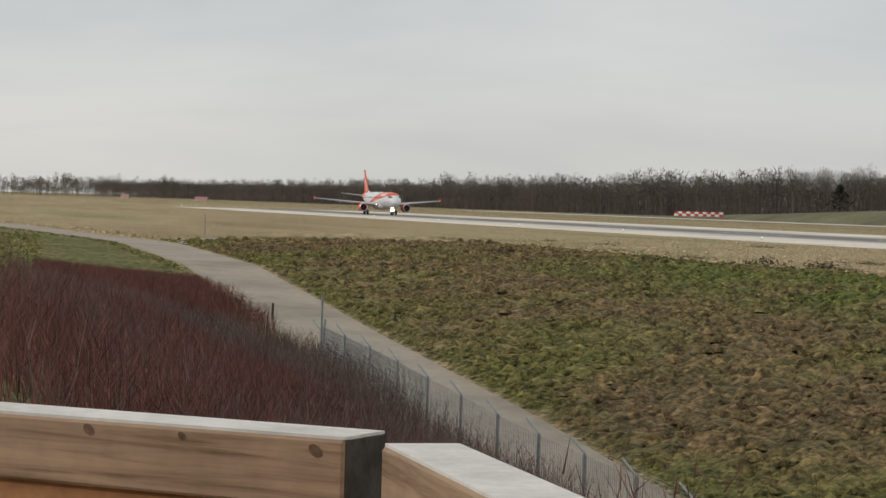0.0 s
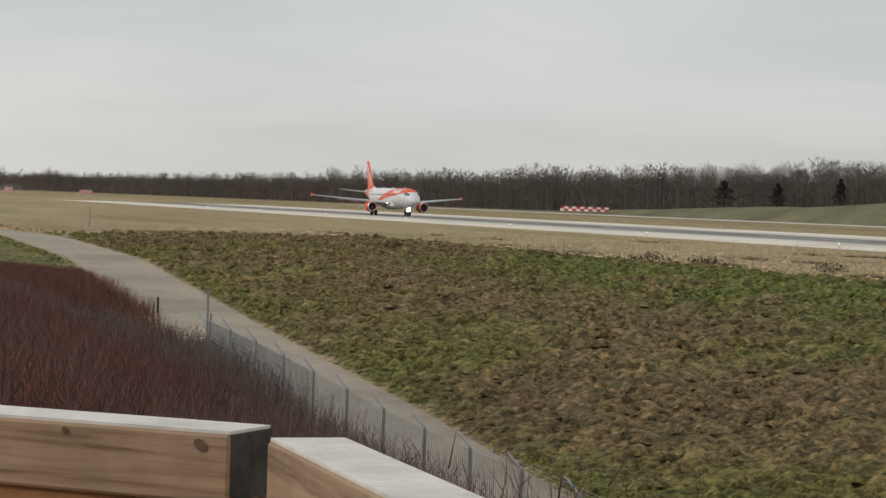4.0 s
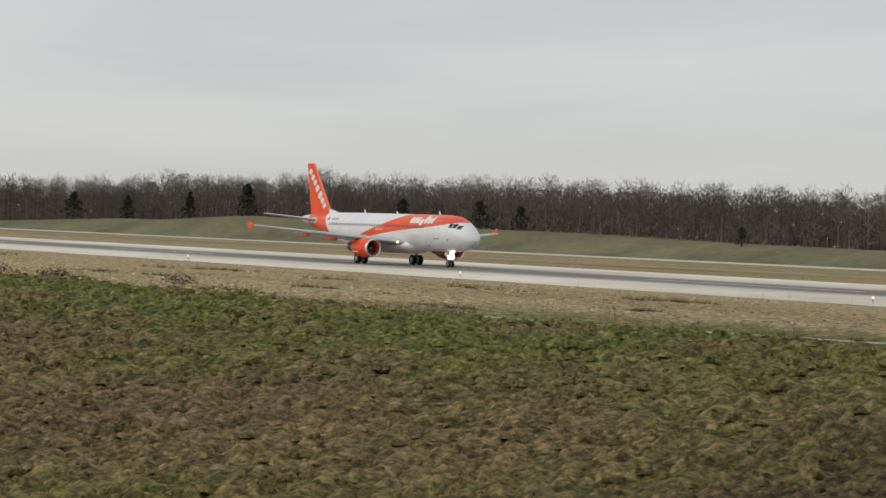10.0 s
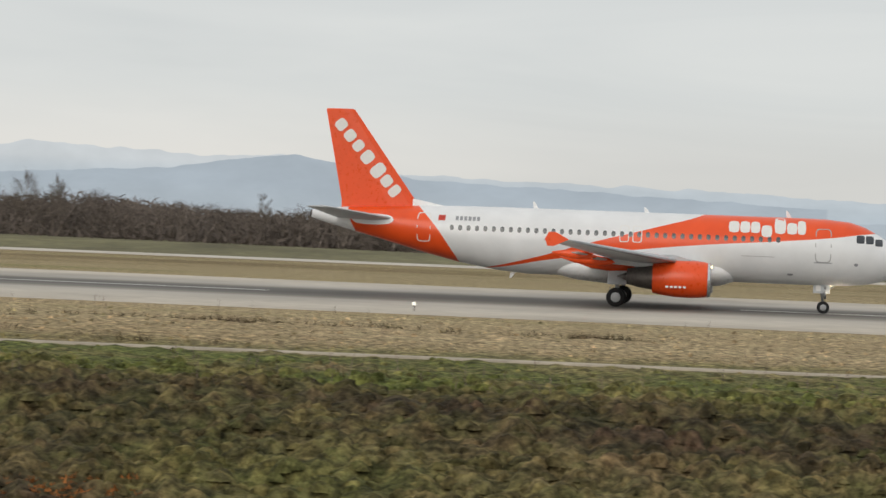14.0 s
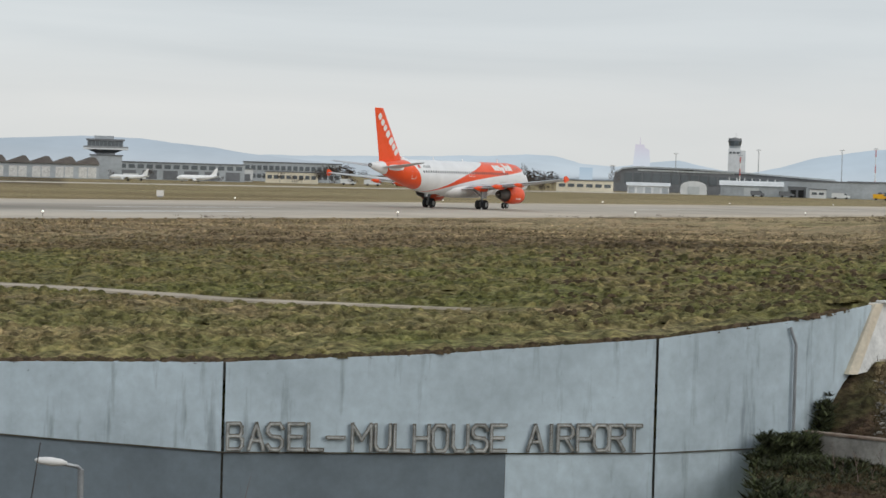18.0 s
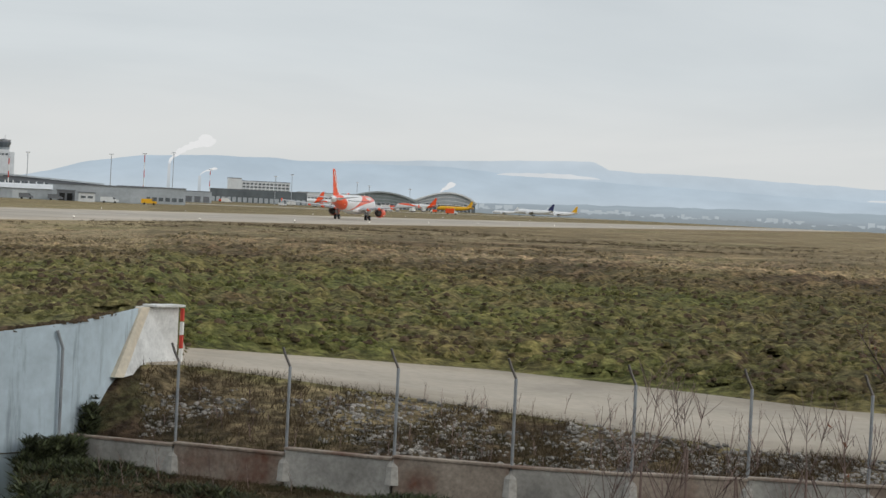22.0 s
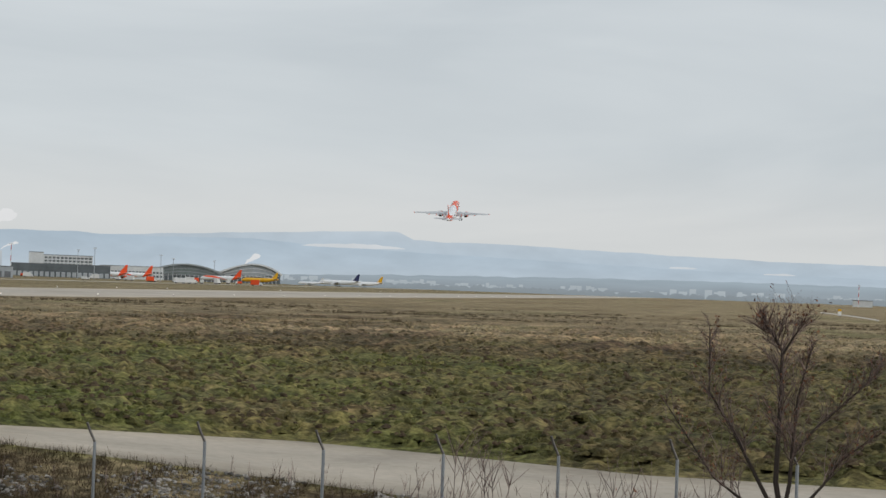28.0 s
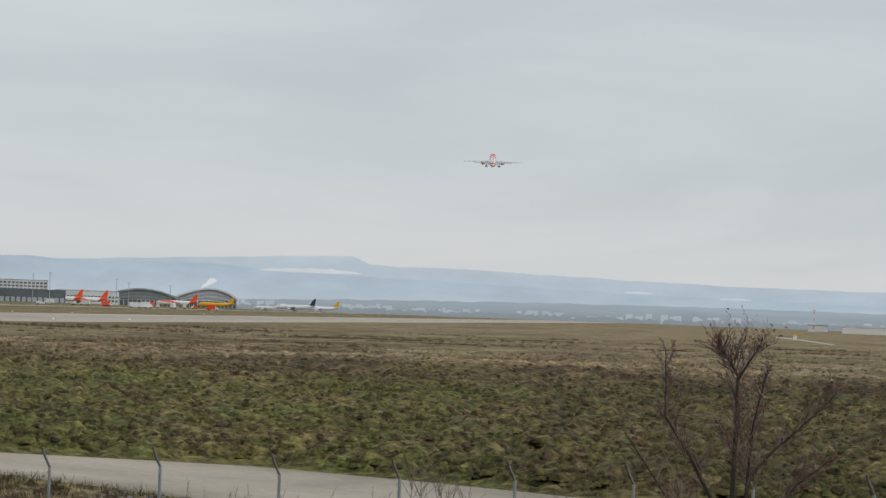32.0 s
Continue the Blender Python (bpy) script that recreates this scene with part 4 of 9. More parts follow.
def wing(parent, side):
    """A swept wing with dihedral, tip fence and flap fairings."""
    span = [(1.0, 11.3, 7.6, 2.55, 0.95), (1.9, 12.0, 6.7, 2.62, 0.85), (6.3, 14.25, 4.0, 3.02, 0.52), (11.5, 16.95, 2.75, 3.48, 0.32), (16.6, 19.6, 1.62, 3.95, 0.17), (16.9, 19.9, 1.25, 3.97, 0.10)]
    rings = [foil(NOSE - le, ch, side * y, z, th) for y, le, ch, z, th in span]
    w = part("wing", bm_loft(rings), WING_GREY, parent, "pale grey swept wing with bare leading edge", smooth=False)
    for p in w.data.polygons:
        p.use_smooth = True
    fence = bm_prism([(NOSE - 19.75, 3.98), (NOSE - 20.5, 4.38), (NOSE - 20.9, 4.38), (NOSE - 21.1, 3.98), (NOSE - 20.95, 3.6), (NOSE - 20.6, 3.6)], side * 16.93 - 0.05, side * 16.93 + 0.05)
    part("wingtip_fence", fence, ORANGE, w, "orange wingtip fence")
    for y, x0, z, k in ((4.1, 16.6, 2.55, 1.1), (7.0, 17.7, 2.85, 1.0), (10.2, 18.6, 3.15, 0.8)):
        rr = [[(NOSE - x0 - d * k, side * y + 0.2 * k * r * math.sin(a * math.tau / 10), z - 0.12 + 0.06 * d + 0.33 * k * r * math.cos(a * math.tau / 10)) for a in range(10)] for d, r in ((0, 0.1), (0.5, 0.75), (1.4, 1.0), (2.4, 0.8), (3.3, 0.1))]
        part("flap_fairing", bm_loft(rr), ORANGE, w, "orange flap track fairing", smooth=True)
    flap = [foil(NOSE - (le + ch * 0.93), ch * 0.22, side * y, z - 0.10, th * 0.3) for y, le, ch, z, th in span[1:4]]
    bm = bm_loft(flap)
    bm.transform(Matrix.Translation((0.05, 0, -0.12)))
    part("flap", bm, WING_GREY, w, "slightly lowered flap")
    slat = [foil(NOSE - le + 0.16, ch * 0.14, side * y, z - 0.10, th * 0.4) for y, le, ch, z, th in span[2:5]]
    part("slat", bm_loft(slat), METAL_GREY, w, "bare metal leading-edge slat")


def outline(s0, s1, z0, z1, width, side):
    """A rounded door outline lying on the skin: a thin raised frame."""
    pts = []
    for k in range(24):
        a = k * math.tau / 24
        c, d = math.cos(a), math.sin(a)
        u = math.copysign(abs(c) ** 0.35, c)
        v = math.copysign(abs(d) ** 0.35, d)
        pts.append(((s0 + s1) / 2 + u * (s1 - s0) / 2, (z0 + z1) / 2 + v * (z1 - z0) / 2, u, v))
    bm = bmesh.new()
    a_, b_ = [], []
    for s, z, u, v in pts:
        a_.append(bm.verts.new(skin_point(s, z, side, 0.012)))
        b_.append(bm.verts.new(skin_point(s - u * width, z - v * width, side, 0.012)))
    n = len(pts)
    for k in range(n):
        bm.faces.new((a_[k], a_[(k + 1) % n], b_[(k + 1) % n], b_[k]))
    return bm


def skin_patch(s0, s1, z0, z1, side, out=0.014, ns=4, nz=4, soft=0.0):
    """A patch of film that follows the skin; soft rounds its corners."""
    bm = bmesh.new()
    rows = []
    for j in range(nz + 1):
        v = -1 + 2 * j / nz
        row = []
        for i in range(ns + 1):
            u = -1 + 2 * i / ns
            if soft:
                k = max(abs(u), abs(v))
                l = math.hypot(u, v) or 1
                uu, vv = u * (1 - soft) + soft * u * k / l, v * (1 - soft) + soft * v * k / l
            else:
                uu, vv = u, v
            row.append(bm.verts.new(skin_point((s0 + s1) / 2 + uu * (s1 - s0) / 2, (z0 + z1) / 2 + vv * (z1 - z0) / 2, side, out)))
        rows.append(row)
    for j in range(nz):
        for i in range(ns):
            bm.faces.new((rows[j][i], rows[j][i + 1], rows[j + 1][i + 1], rows[j + 1][i]))
    return bm


def jet_airliner():
    pl = empty("airliner", Matrix(), "white and orange twin-engine jet airliner taking off along the runway", "airliner")
    ss = sorted(set([f[0] for f in FUS] + [0.25, 0.7, 1.4, 2.2, 3.1, 4.3, 9, 15, 21, 27, 29.3, 31.7, 34.1, 36.0]))
    part("fuselage", bm_loft([ring(s) for s in ss]), LIVERY, pl, "white fuselage with an orange tail and nose sweep", smooth=True)
    belly = [[(NOSE - s, 1.55 * w * math.sin(k * math.tau / 20), 2.3 + h * math.cos(k * math.tau / 20)) for k in range(20)] for s, w, h in ((10.2, 0.5, 0.4), (11.5, 1.15, 0.85), (13.5, 1.36, 0.98), (18.5, 1.36, 0.98), (20.5, 1.1, 0.8), (22.3, 0.5, 0.4))]
    part("belly_fairing", bm_loft(belly), AIR_WHITE, pl, "white wing root fairing", smooth=True)
    for side in (-1, 1):
        wing(pl, side)
        engine(pl, side)
        st = [foil(NOSE - le, ch, side * y, z, th) for y, le, ch, z, th in ((0.3, 31.6, 4.2, 4.82, 0.42), (0.9, 32.0, 3.8, 4.86, 0.38), (6.1, 35.3, 1.45, 5.42, 0.16), (6.22, 35.5, 1.1, 5.43, 0.08))]
        part("tailplane", bm_loft(st), WING_GREY, pl, "pale grey tailplane", smooth=True)
        part("tailplane_seal", skin_patch(32.0, 34.8, 4.45, 5.15, side, 0.02, 6, 4, 0.8), AIR_WHITE, pl, "pale trim plate at the tailplane root")
    fin = bm_loft([[(NOSE - le + 0.0, y, z) for le, y in ((a, 0), (a + 0.12 * c, 0.16 * k), (a + 0.4 * c, 0.2 * k), (a + c, 0.02), (a + c, -0.02), (a + 0.4 * c, -0.2 * k), (a + 0.12 * c, -0.16 * k))] for a, c, z, k in ((29.6, 6.0, 5.05, 1.15), (30.75, 4.85, 5.95, 1.0), (34.95, 1.85, 11.7, 0.5), (35.1, 1.6, 11.76, 0.3))])
    tail = part("tail_fin", fin, ORANGE, pl, "tall orange tail fin", smooth=False)
    fillet = bm_loft([[(NOSE - 28.0, 0.02, 5.62), (NOSE - 28.0, -0.02, 5.62), (NOSE - 28.0, -0.02, 5.4), (NOSE - 28.0, 0.02, 5.4)], [(NOSE - 31.0, 0.16, 6.2), (NOSE - 31.0, -0.16, 6.2), (NOSE - 31.0, -0.3, 5.3), (NOSE - 31.0, 0.3, 5.3)]])
    part("fin_fillet", fillet, AIR_WHITE, pl)
    # brand shapes on the fin and fuselage: plain rounded blocks
    ax, az_ = NOSE - 36.05, 11.05
    bx, bz = NOSE - 31.95, 6.35
    L = math.hypot(bx - ax, bz - az_)
    ux, uz = (bx - ax) / L, (bz - az_) / L
    spots = ((0.00, 0.13, 0.74), (0.145, 0.13, 0.74), (0.285, 0.12, 0.74), (0.425, 0.14, 0.86), (0.60, 0.14, 1.0), (0.745, 0.13, 0.74), (0.885, 0.11, 0.84))
    for side in (-1, 1):
        for f, w, h in spots:
            bm = bmesh.new()
            cx, cz = ax + ux * L * (f + w / 2), az_ + uz * L * (f + w / 2)
            vs = []
            for k in range(14):
                a = k * math.tau / 14
                c, d = math.cos(a), math.sin(a)
                pu, pv = math.copysign(abs(c) ** 0.6, c) * L * w * 0.44, math.copysign(abs(d) ** 0.6, d) * 0.52 * h
                x, z = cx + ux * pu - uz * pv, cz + uz * pu + ux * pv
                vs.append(bm.verts.new((x, side * (0.215 - 0.018 * (z - 6)), z)))
            bm.faces.new(vs if side < 0 else vs[::-1])
            part("brand_shape", bm, MARK_WHITE, tail, "plain white rounded brand shape")
        word = ((11.05, 0.66, 0.78), (10.35, 0.62, 0.78), (9.70, 0.58, 0.78), (9.05, 0.66, 0.80), (8.25, 0.70, 1.1), (7.50, 0.64, 0.78), (6.85, 0.52, 0.95))
        for k, (s, w, h) in enumerate(word):
            z0 = 4.82 - (0.22 if k == 3 else 0.0)
            part("brand_shape", skin_patch(s - w, s, z0, z0 + h * 0.92, side, 0.016, 6, 6, 0.55), MARK_WHITE, pl, "plain white rounded brand shape")
        for k in range(6):
            part("registration_bar", skin_patch(28.05 - k * 0.27 - 0.18, 28.05 - k * 0.27, 4.92, 5.18, side, 0.014, 1, 1), MARK_GREY, pl, "small grey marking bar")
        part("flag_patch", skin_patch(28.7, 29.15, 4.88, 5.22, side, 0.014, 1, 1), RED_PAINT, pl, "small red square marking")
        for k in range(39):
            s = 8.0 + k * 0.533
            part("cabin_window", skin_patch(s - 0.13, s + 0.13, 4.28, 4.63, side, 0.012, 4, 4, 0.85), CABIN_GLASS, pl)
        for s0, s1, z0, z1 in ((4.75, 5.75, 3.15, 5.25), (29.6, 30.5, 3.5, 5.35), (16.35, 16.95, 3.95, 5.0), (17.15, 17.75, 3.95, 5.0)):
            part("door_outline", outline(s0, s1, z0, z1, 0.055, side), MARK_WHITE if s1 > 10 else SEAM, pl, "thin door outline")
        part("door_sill", skin_patch(4.7, 5.8, 3.12, 3.17, side, 0.015, 2, 1), MARK_GREY, pl)
        for s0, s1, z0, z1 in ((2.75, 3.25, 4.42, 4.92), (2.18, 2.68, 4.40, 4.90), (1.62, 2.10, 4.28, 4.72)):
            part("cockpit_window", skin_patch(s0, s1, z0, z1, side, 0.012, 4, 4, 0.25), COCKPIT_GLASS, pl, "dark cockpit window pane")
        part("static_port", skin_patch(3.1, 3.35, 3.0, 3.2, side, 0.012, 2, 2, 0.9), MARK_GREY, pl)
        part("outflow_port", skin_patch(7.0, 7.4, 2.28, 2.42, side, 0.012, 2, 2, 0.9), MARK_GREY, pl)
        part("service_panel_seam", skin_patch(8.2, 10.2, 3.38, 3.41, side, 0.012, 4, 1), SEAM, pl)
        wl = bm_loft([[(NOSE - 12.1 + d, side * (2.55 + 0.11 * math.sin(k * math.tau / 10) * r), 2.62 + 0.10 * r * math.cos(k * math.tau / 10)) for k in range(10)] for d, r in ((0, 1.0), (0.1, 0.9), (0.14, 0.3))])
        part("wing_root_light", wl, LIGHT_ROOT, pl, "lit wing root landing light")
    for s, z, h in ((7.2, 5.86, 0.42), (16.0, 5.86, 0.32), (23.0, 5.86, 0.42), (24.3, 1.78, -0.35)):
        part("blade_antenna", bm_prism([(NOSE - s, z), (NOSE - s - 0.32, z), (NOSE - s - 0.38, z + h), (NOSE - s - 0.26, z + h)], -0.03, 0.03), AIR_WHITE, pl)
    part("tail_exhaust", bm_loft([[(NOSE - s, r * math.sin(k * math.tau / 14), 5.03 + r * math.cos(k * math.tau / 14)) for k in range(14)] for s, r in ((37.45, 0.24), (37.57, 0.23), (37.58, 0.15), (37.4, 0.14))], caps=False), METAL_DARK, pl, "dark tail exhaust", smooth=True)
    # landing gear
    for side in (-1, 1):
        mg = part("main_gear", bm_tube([(0.12, side * 3.6, 2.9), (0.05, side * 3.8, 1.5), (0, side * 3.8, 0.58)], [0.17, 0.15, 0.11], 12), METAL_GREY, pl, "steel main landing gear leg", smooth=True)
        wheel(mg, "wheel", 0, side * 3.8 - 0.46, 0.58, 0.58, 0.42)
        wheel(mg, "wheel", 0, side * 3.8 + 0.46, 0.58, 0.58, 0.42)
        part("axle", bm_tube([(0, side * 3.8 - 0.5, 0.58), (0, side * 3.8 + 0.5, 0.58)], 0.09, 10), METAL_GREY, mg)
        part("side_stay", bm_tube([(0.1, side * 3.75, 1.5), (0.1, side * 2.2, 2.6)], 0.07, 8), METAL_GREY, mg)
        part("torque_link", bm_tube([(-0.1, side * 3.8, 1.5), (-0.42, side * 3.8, 1.1), (-0.08, side * 3.8, 0.72)], 0.045, 6), METAL_GREY, mg)
        part("gear_door", bm_box(-0.55, 0.6, side * 4.12 - 0.03, side * 4.12 + 0.03, 1.35, 2.75, 0.02), WING_GREY, mg, "pale gear door")
    ng = part("nose_gear", bm_tube([(12.3, 0, 2.1), (12.55, 0, 1.2), (12.64, 0, 0.38)], [0.12, 0.1, 0.08], 12), METAL_GREY, pl, "steel nose landing gear leg", smooth=True)
    wheel(ng, "wheel", 12.64, -0.25, 0.38, 0.38, 0.22)
    wheel(ng, "wheel", 12.64, 0.25, 0.38, 0.38, 0.22)
    part("axle", bm_tube([(12.64, -0.28, 0.38), (12.64, 0.28, 0.38)], 0.06, 8), METAL_GREY, ng)
    part("drag_brace", bm_tube([(12.5, 0, 1.25), (13.6, 0, 1.95)], 0.06, 8), METAL_GREY, ng)
    for y in (-0.32, 0.32):
        part("gear_door", bm_box(12.0, 13.0, y - 0.015, y + 0.015, 1.25, 1.85), WING_GREY, ng, "pale nose gear door")
    part("marking_plate", bm_box(12.15, 12.45, -0.36, -0.34, 1.4, 1.75), MARK_WHITE, ng, "small white plate with a grey bar")
    for z, r in ((1.18, 0.26), (1.62, 0.17)):
        for y in (-0.2, 0.2):
            cup = bm_loft([[(12.72 + d, y + r * q * math.sin(k * math.tau / 12), z + r * q * math.cos(k * math.tau / 12)) for k in range(12)] for d, q in ((-0.16, 0.02), (-0.14, 0.4), (-0.02, 1.05), (0.07, 1.08), (0.07, 0.98), (0.0, 0.95))], caps=False)
            shell = part("lamp_housing", cup, METAL_GREY, ng)
            lamp = bm_loft([[(12.72 + d, y + r * q * math.sin(k * math.tau / 12), z + r * q * math.cos(k * math.tau / 12)) for k in range(12)] for d, q in ((-0.02, 0.9), (0.02, 0.94), (0.06, 0.6), (0.07, 0.1))])
            part("landing_light", lamp, LIGHT_WARM, shell, "bright lit landing light")
    return pl


AIRLINER = jet_airliner()


def parked_airliner(m, label, body, tail_paint, engine_paint, size=1.0):
    """A parked jet seen from afar: body, fin, wings, tailplane, engines, wheels."""
    pl = empty("parked_airliner", m @ Matrix.Diagonal((size, size, size, 1)), label, "airliner", "parked airliners")
    part("fuselage", bm_loft([ring(s, 18) for s in (0, 0.12, 0.45, 1.0, 1.8, 2.6, 5, 12, 23.5, 28, 33, 36.8, 37.5)]), body, pl, smooth=True)
    fin = bm_prism([(NOSE - 30, 5.4), (NOSE - 35, 11.7), (NOSE - 36.7, 11.7), (NOSE - 35.6, 5.2)], -0.18, 0.18)
    part("tail_fin", fin, tail_paint, pl)
    for side in (-1, 1):
        part("wing", bm_loft([foil(NOSE - le, ch, side * y, z, th) for y, le, ch, z, th in ((1.0, 11.5, 7.2, 2.6, 0.9), (6.3, 14.2, 4, 3.0, 0.5), (16.8, 19.7, 1.5, 3.95, 0.15))]), WING_GREY, pl)
        part("tailplane", bm_loft([foil(NOSE - 31.8, 4, side * 0.5, 4.85, 0.4), foil(NOSE - 35.3, 1.4, side * 6.1, 5.4, 0.15)]), WING_GREY, pl)
        part("engine", bm_tube([(NOSE - 12, side * 5.75, 1.86), (NOSE - 13, side * 5.75, 1.86), (NOSE - 15.4, side * 5.75, 1.86)], [0.95, 1.12, 0.85], 14), engine_paint, pl)
        part("main_wheel", bm_tube([(0, side * 3.4, 0.58), (0, side * 4.3, 0.58)], 0.58, 14), TYRE, pl)
    part("nose_wheel", bm_tube([(12.64, -0.3, 0.4), (12.64, 0.3, 0.4)], 0.4, 12), TYRE, pl)
    part("gear_leg", bm_tube([(12.4, 0, 2.0), (12.64, 0, 0.4)], 0.1, 6), METAL_GREY, pl)
    return pl


for az_deg, dist, turn, label, body, tail, eng in (
        (73.55, 1880, 215, "white and orange jet parked nose-in by the terminal pier", LIVERY, ORANGE, ORANGE),
        (74.15, 1890, 212, "white and orange jet parked beside its twin at the pier", LIVERY, ORANGE, ORANGE),
        (76.35, 2080, 200, "white jet with an orange tail parked on the apron", LIVERY, ORANGE, ORANGE),
        (77.3, 2120, 195, "yellow cargo jet parked on the apron", YELLOW_PAINT, YELLOW_PAINT, YELLOW_PAINT),
        (79.25, 2100, 188, "white jet with a navy tail parked on the far apron", AIR_WHITE, NAVY_PAINT, AIR_WHITE),
        (79.88, 2180, 200, "jet with a yellow tail parked far off", AIR_WHITE, YELLOW_PAINT, AIR_WHITE),
        (78.55, 2050, 190, "small white jet parked far off on the apron", AIR_WHITE, AIR_WHITE, AIR_WHITE)):
    small = 0.62 if "small" in label else 0.9 if "yellow" in label else 1.0
    parked_airliner(at(az_deg, dist, 0, turn - 20), label, body, tail, eng, small)
parked_airliner(at(53.2, 690, 0, 205) , "small white propeller-era jet parked before the hangars", AIR_WHITE, AIR_WHITE, AIR_WHITE, 0.36)
parked_airliner(at(51.55, 660, 0, 170), "small white business jet parked by the grey hangar", AIR_WHITE, AIR_WHITE, AIR_WHITE, 0.3)



# ---- tunnel mouth in the cutting ----
FASCIA = ((7.0, 66.6), (22.6, 63.9), (21.6, 58.6), (22.3, 55.8), (26.0, 48.8), (28.8, 40.0), (34.7, 34.8))


def tunnel_mouth():
    root = empty("tunnel_portal", Matrix(), "dark mossy concrete tunnel portal with open light wells in its roof", "tunnel")
    # fascia panels with a lip under them, about two metres each, joints left open
    for (a, b) in zip(FASCIA, FASCIA[1:]):
        va, vb = Vector(a), Vector(b)
        n = max(1, round((vb - va).length / 1.25))
        for k in range(n):
            p, q = va.lerp(vb, k / n + 0.004), va.lerp(vb, (k + 1) / n - 0.004)
            part("fascia_panel", bm_beam((*p, 0), (*q, 0), 0.34, -0.38 if b != FASCIA[1] else -0.62, 0.0 + random.uniform(-0.012, 0.012), 0.02), CONCRETE_DARK, root)
        part("fascia_lip", bm_beam((*va, 0), (*vb, 0), 0.5, -0.52 if b != FASCIA[1] else -0.80, -0.38 if b != FASCIA[1] else -0.62, 0.02), CONCRETE_DARK, root, "darker lip under the fascia")
    # roof slab behind the fascia, left of the wells
    verts = [(7, 67.2, -0.5), (22.4, 64.4, -0.5), (21.9, 58.6, -0.5), (22.6, 56.0, -0.5), (26.3, 48.8, -0.5), (30.2, 50.2, -0.5), (34.0, 56.5, -0.5), (34.3, 65.2, -0.5), (30, 68, -0.5), (7, 72, -0.5)]
    top = bmesh.new()
    lo = [top.verts.new((x, y, z - 0.1)) for x, y, z in verts]
    hi = [top.verts.new(v) for v in verts]
    top.faces.new(hi)
    top.faces.new(lo[::-1])
    for i in range(len(verts)):
        j = (i + 1) % len(verts)
        top.faces.new((lo[i], lo[j], hi[j], hi[i]))
    bmesh.ops.recalc_face_normals(top, faces=list(top.faces))
    part("roof_slab", top, MOSSY, root, "weathered roof slab grown over with olive moss")
    # dark upstand under the rim of the grass
    rim = [polar(a, between(a, RIM_AZ, RIM_R) + 0.05) for a in (19.6, 22, 25, 27.4, 28, 30.84, 33.6, 35.2, 38.4, 42, 44.9)]
    for a, b in zip(rim, rim[1:]):
        part("upstand", bm_beam((*a, 0), (*b, 0), 0.3, -0.85, 0.02), CONCRETE_DARK, root, "dark retaining strip under the grass")
    # beams between the light wells
    for p, q in (((26.3, 48.6), (30.6, 53.0)), ((27.2, 45.6), (31.8, 49.9)), ((28.0, 42.6), (32.5, 46.3)), ((28.9, 40.1), (33.0, 42.6))):
        part("well_beam", bm_beam((*p, 0), (*q, 0), 0.35, -0.50, -0.06), CONCRETE_DARK, root, "grey beam between two light wells")
    # deep ceiling, side walls, floor slab; dark concrete colour stands in for tunnel shade
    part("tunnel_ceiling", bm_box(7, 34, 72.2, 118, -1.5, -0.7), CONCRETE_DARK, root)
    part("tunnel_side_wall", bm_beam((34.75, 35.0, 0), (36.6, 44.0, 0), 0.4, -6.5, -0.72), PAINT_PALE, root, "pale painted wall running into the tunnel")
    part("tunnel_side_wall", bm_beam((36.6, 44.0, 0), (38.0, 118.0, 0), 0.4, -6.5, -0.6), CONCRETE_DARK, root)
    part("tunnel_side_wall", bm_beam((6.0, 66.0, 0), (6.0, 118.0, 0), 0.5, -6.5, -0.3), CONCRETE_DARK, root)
    # unseen wall added to keep light out of the far end
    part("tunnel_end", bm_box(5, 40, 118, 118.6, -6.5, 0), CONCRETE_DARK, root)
    # columns deeper inside take the dark colour in place of shade
    for a, w, d in ((20.93, 0.8, 62.2), (21.85, 0.9, 61.6), (19.70, 0.78, 66.5), (18.2, 0.8, 70), (16.6, 0.8, 70), (20.2, 0.8, 74)):
        x, y = polar(a, d)
        bm = bm_box(-w / 2, w / 2, -w / 2, w / 2, -6.5, -0.53 if d < 63 else -0.74, 0.08)
        bm.transform(pose(x, y, 0, 0, 0, -a + 12))
        part("column", bm, PAINT_PALE if d < 63 else COLUMN_DARK, root, "pale blue-grey painted concrete column" if d < 63 else "concrete column coloured dark for tunnel shade")
    # wing wall that holds the bank beside the tunnel road
    foot = [polar(9.0, 27.5 + 3.93 * k) for k in range(11)]
    for p, q in zip(foot, foot[1:]):
        za, zb = ground_z(p[0] - 0.6, p[1]) + 0.25, ground_z(q[0] - 0.6, q[1]) + 0.25
        part("wing_wall", bm_loft([[(p[0] - 0.5, p[1], -6.6), (p[0] + 0.6, p[1], -6.6), (p[0] + 0.6, p[1], za), (p[0] - 0.5, p[1], za)], [(q[0] - 0.5, q[1], -6.6), (q[0] + 0.6, q[1], -6.6), (q[0] + 0.6, q[1], zb), (q[0] - 0.5, q[1], zb)]]), CONCRETE, root, "sloping concrete wing wall")
    # sodium lamps in a line under the ceiling
    for a, d in ((25.06, 63.0), (26.89, 59.5), (27.32, 58.7), (28.97, 56.1), (29.49, 55.2), (31.97, 52.6), (34.84, 49.4)):
        z = 4.106 - d * between(a, (25.06, 28.97, 34.84), (0.0809, 0.0909, 0.1032))
        x, y = polar(a, d)
        lamp = empty("tunnel_lamp", pose(x, y, z), "lit orange sodium lamp under the tunnel ceiling", "lamp", "tunnel lamps")
        part("bracket", bm_box(-0.02, 0.02, -0.02, 0.02, 0.06, 0.4), METAL_DARK, lamp)
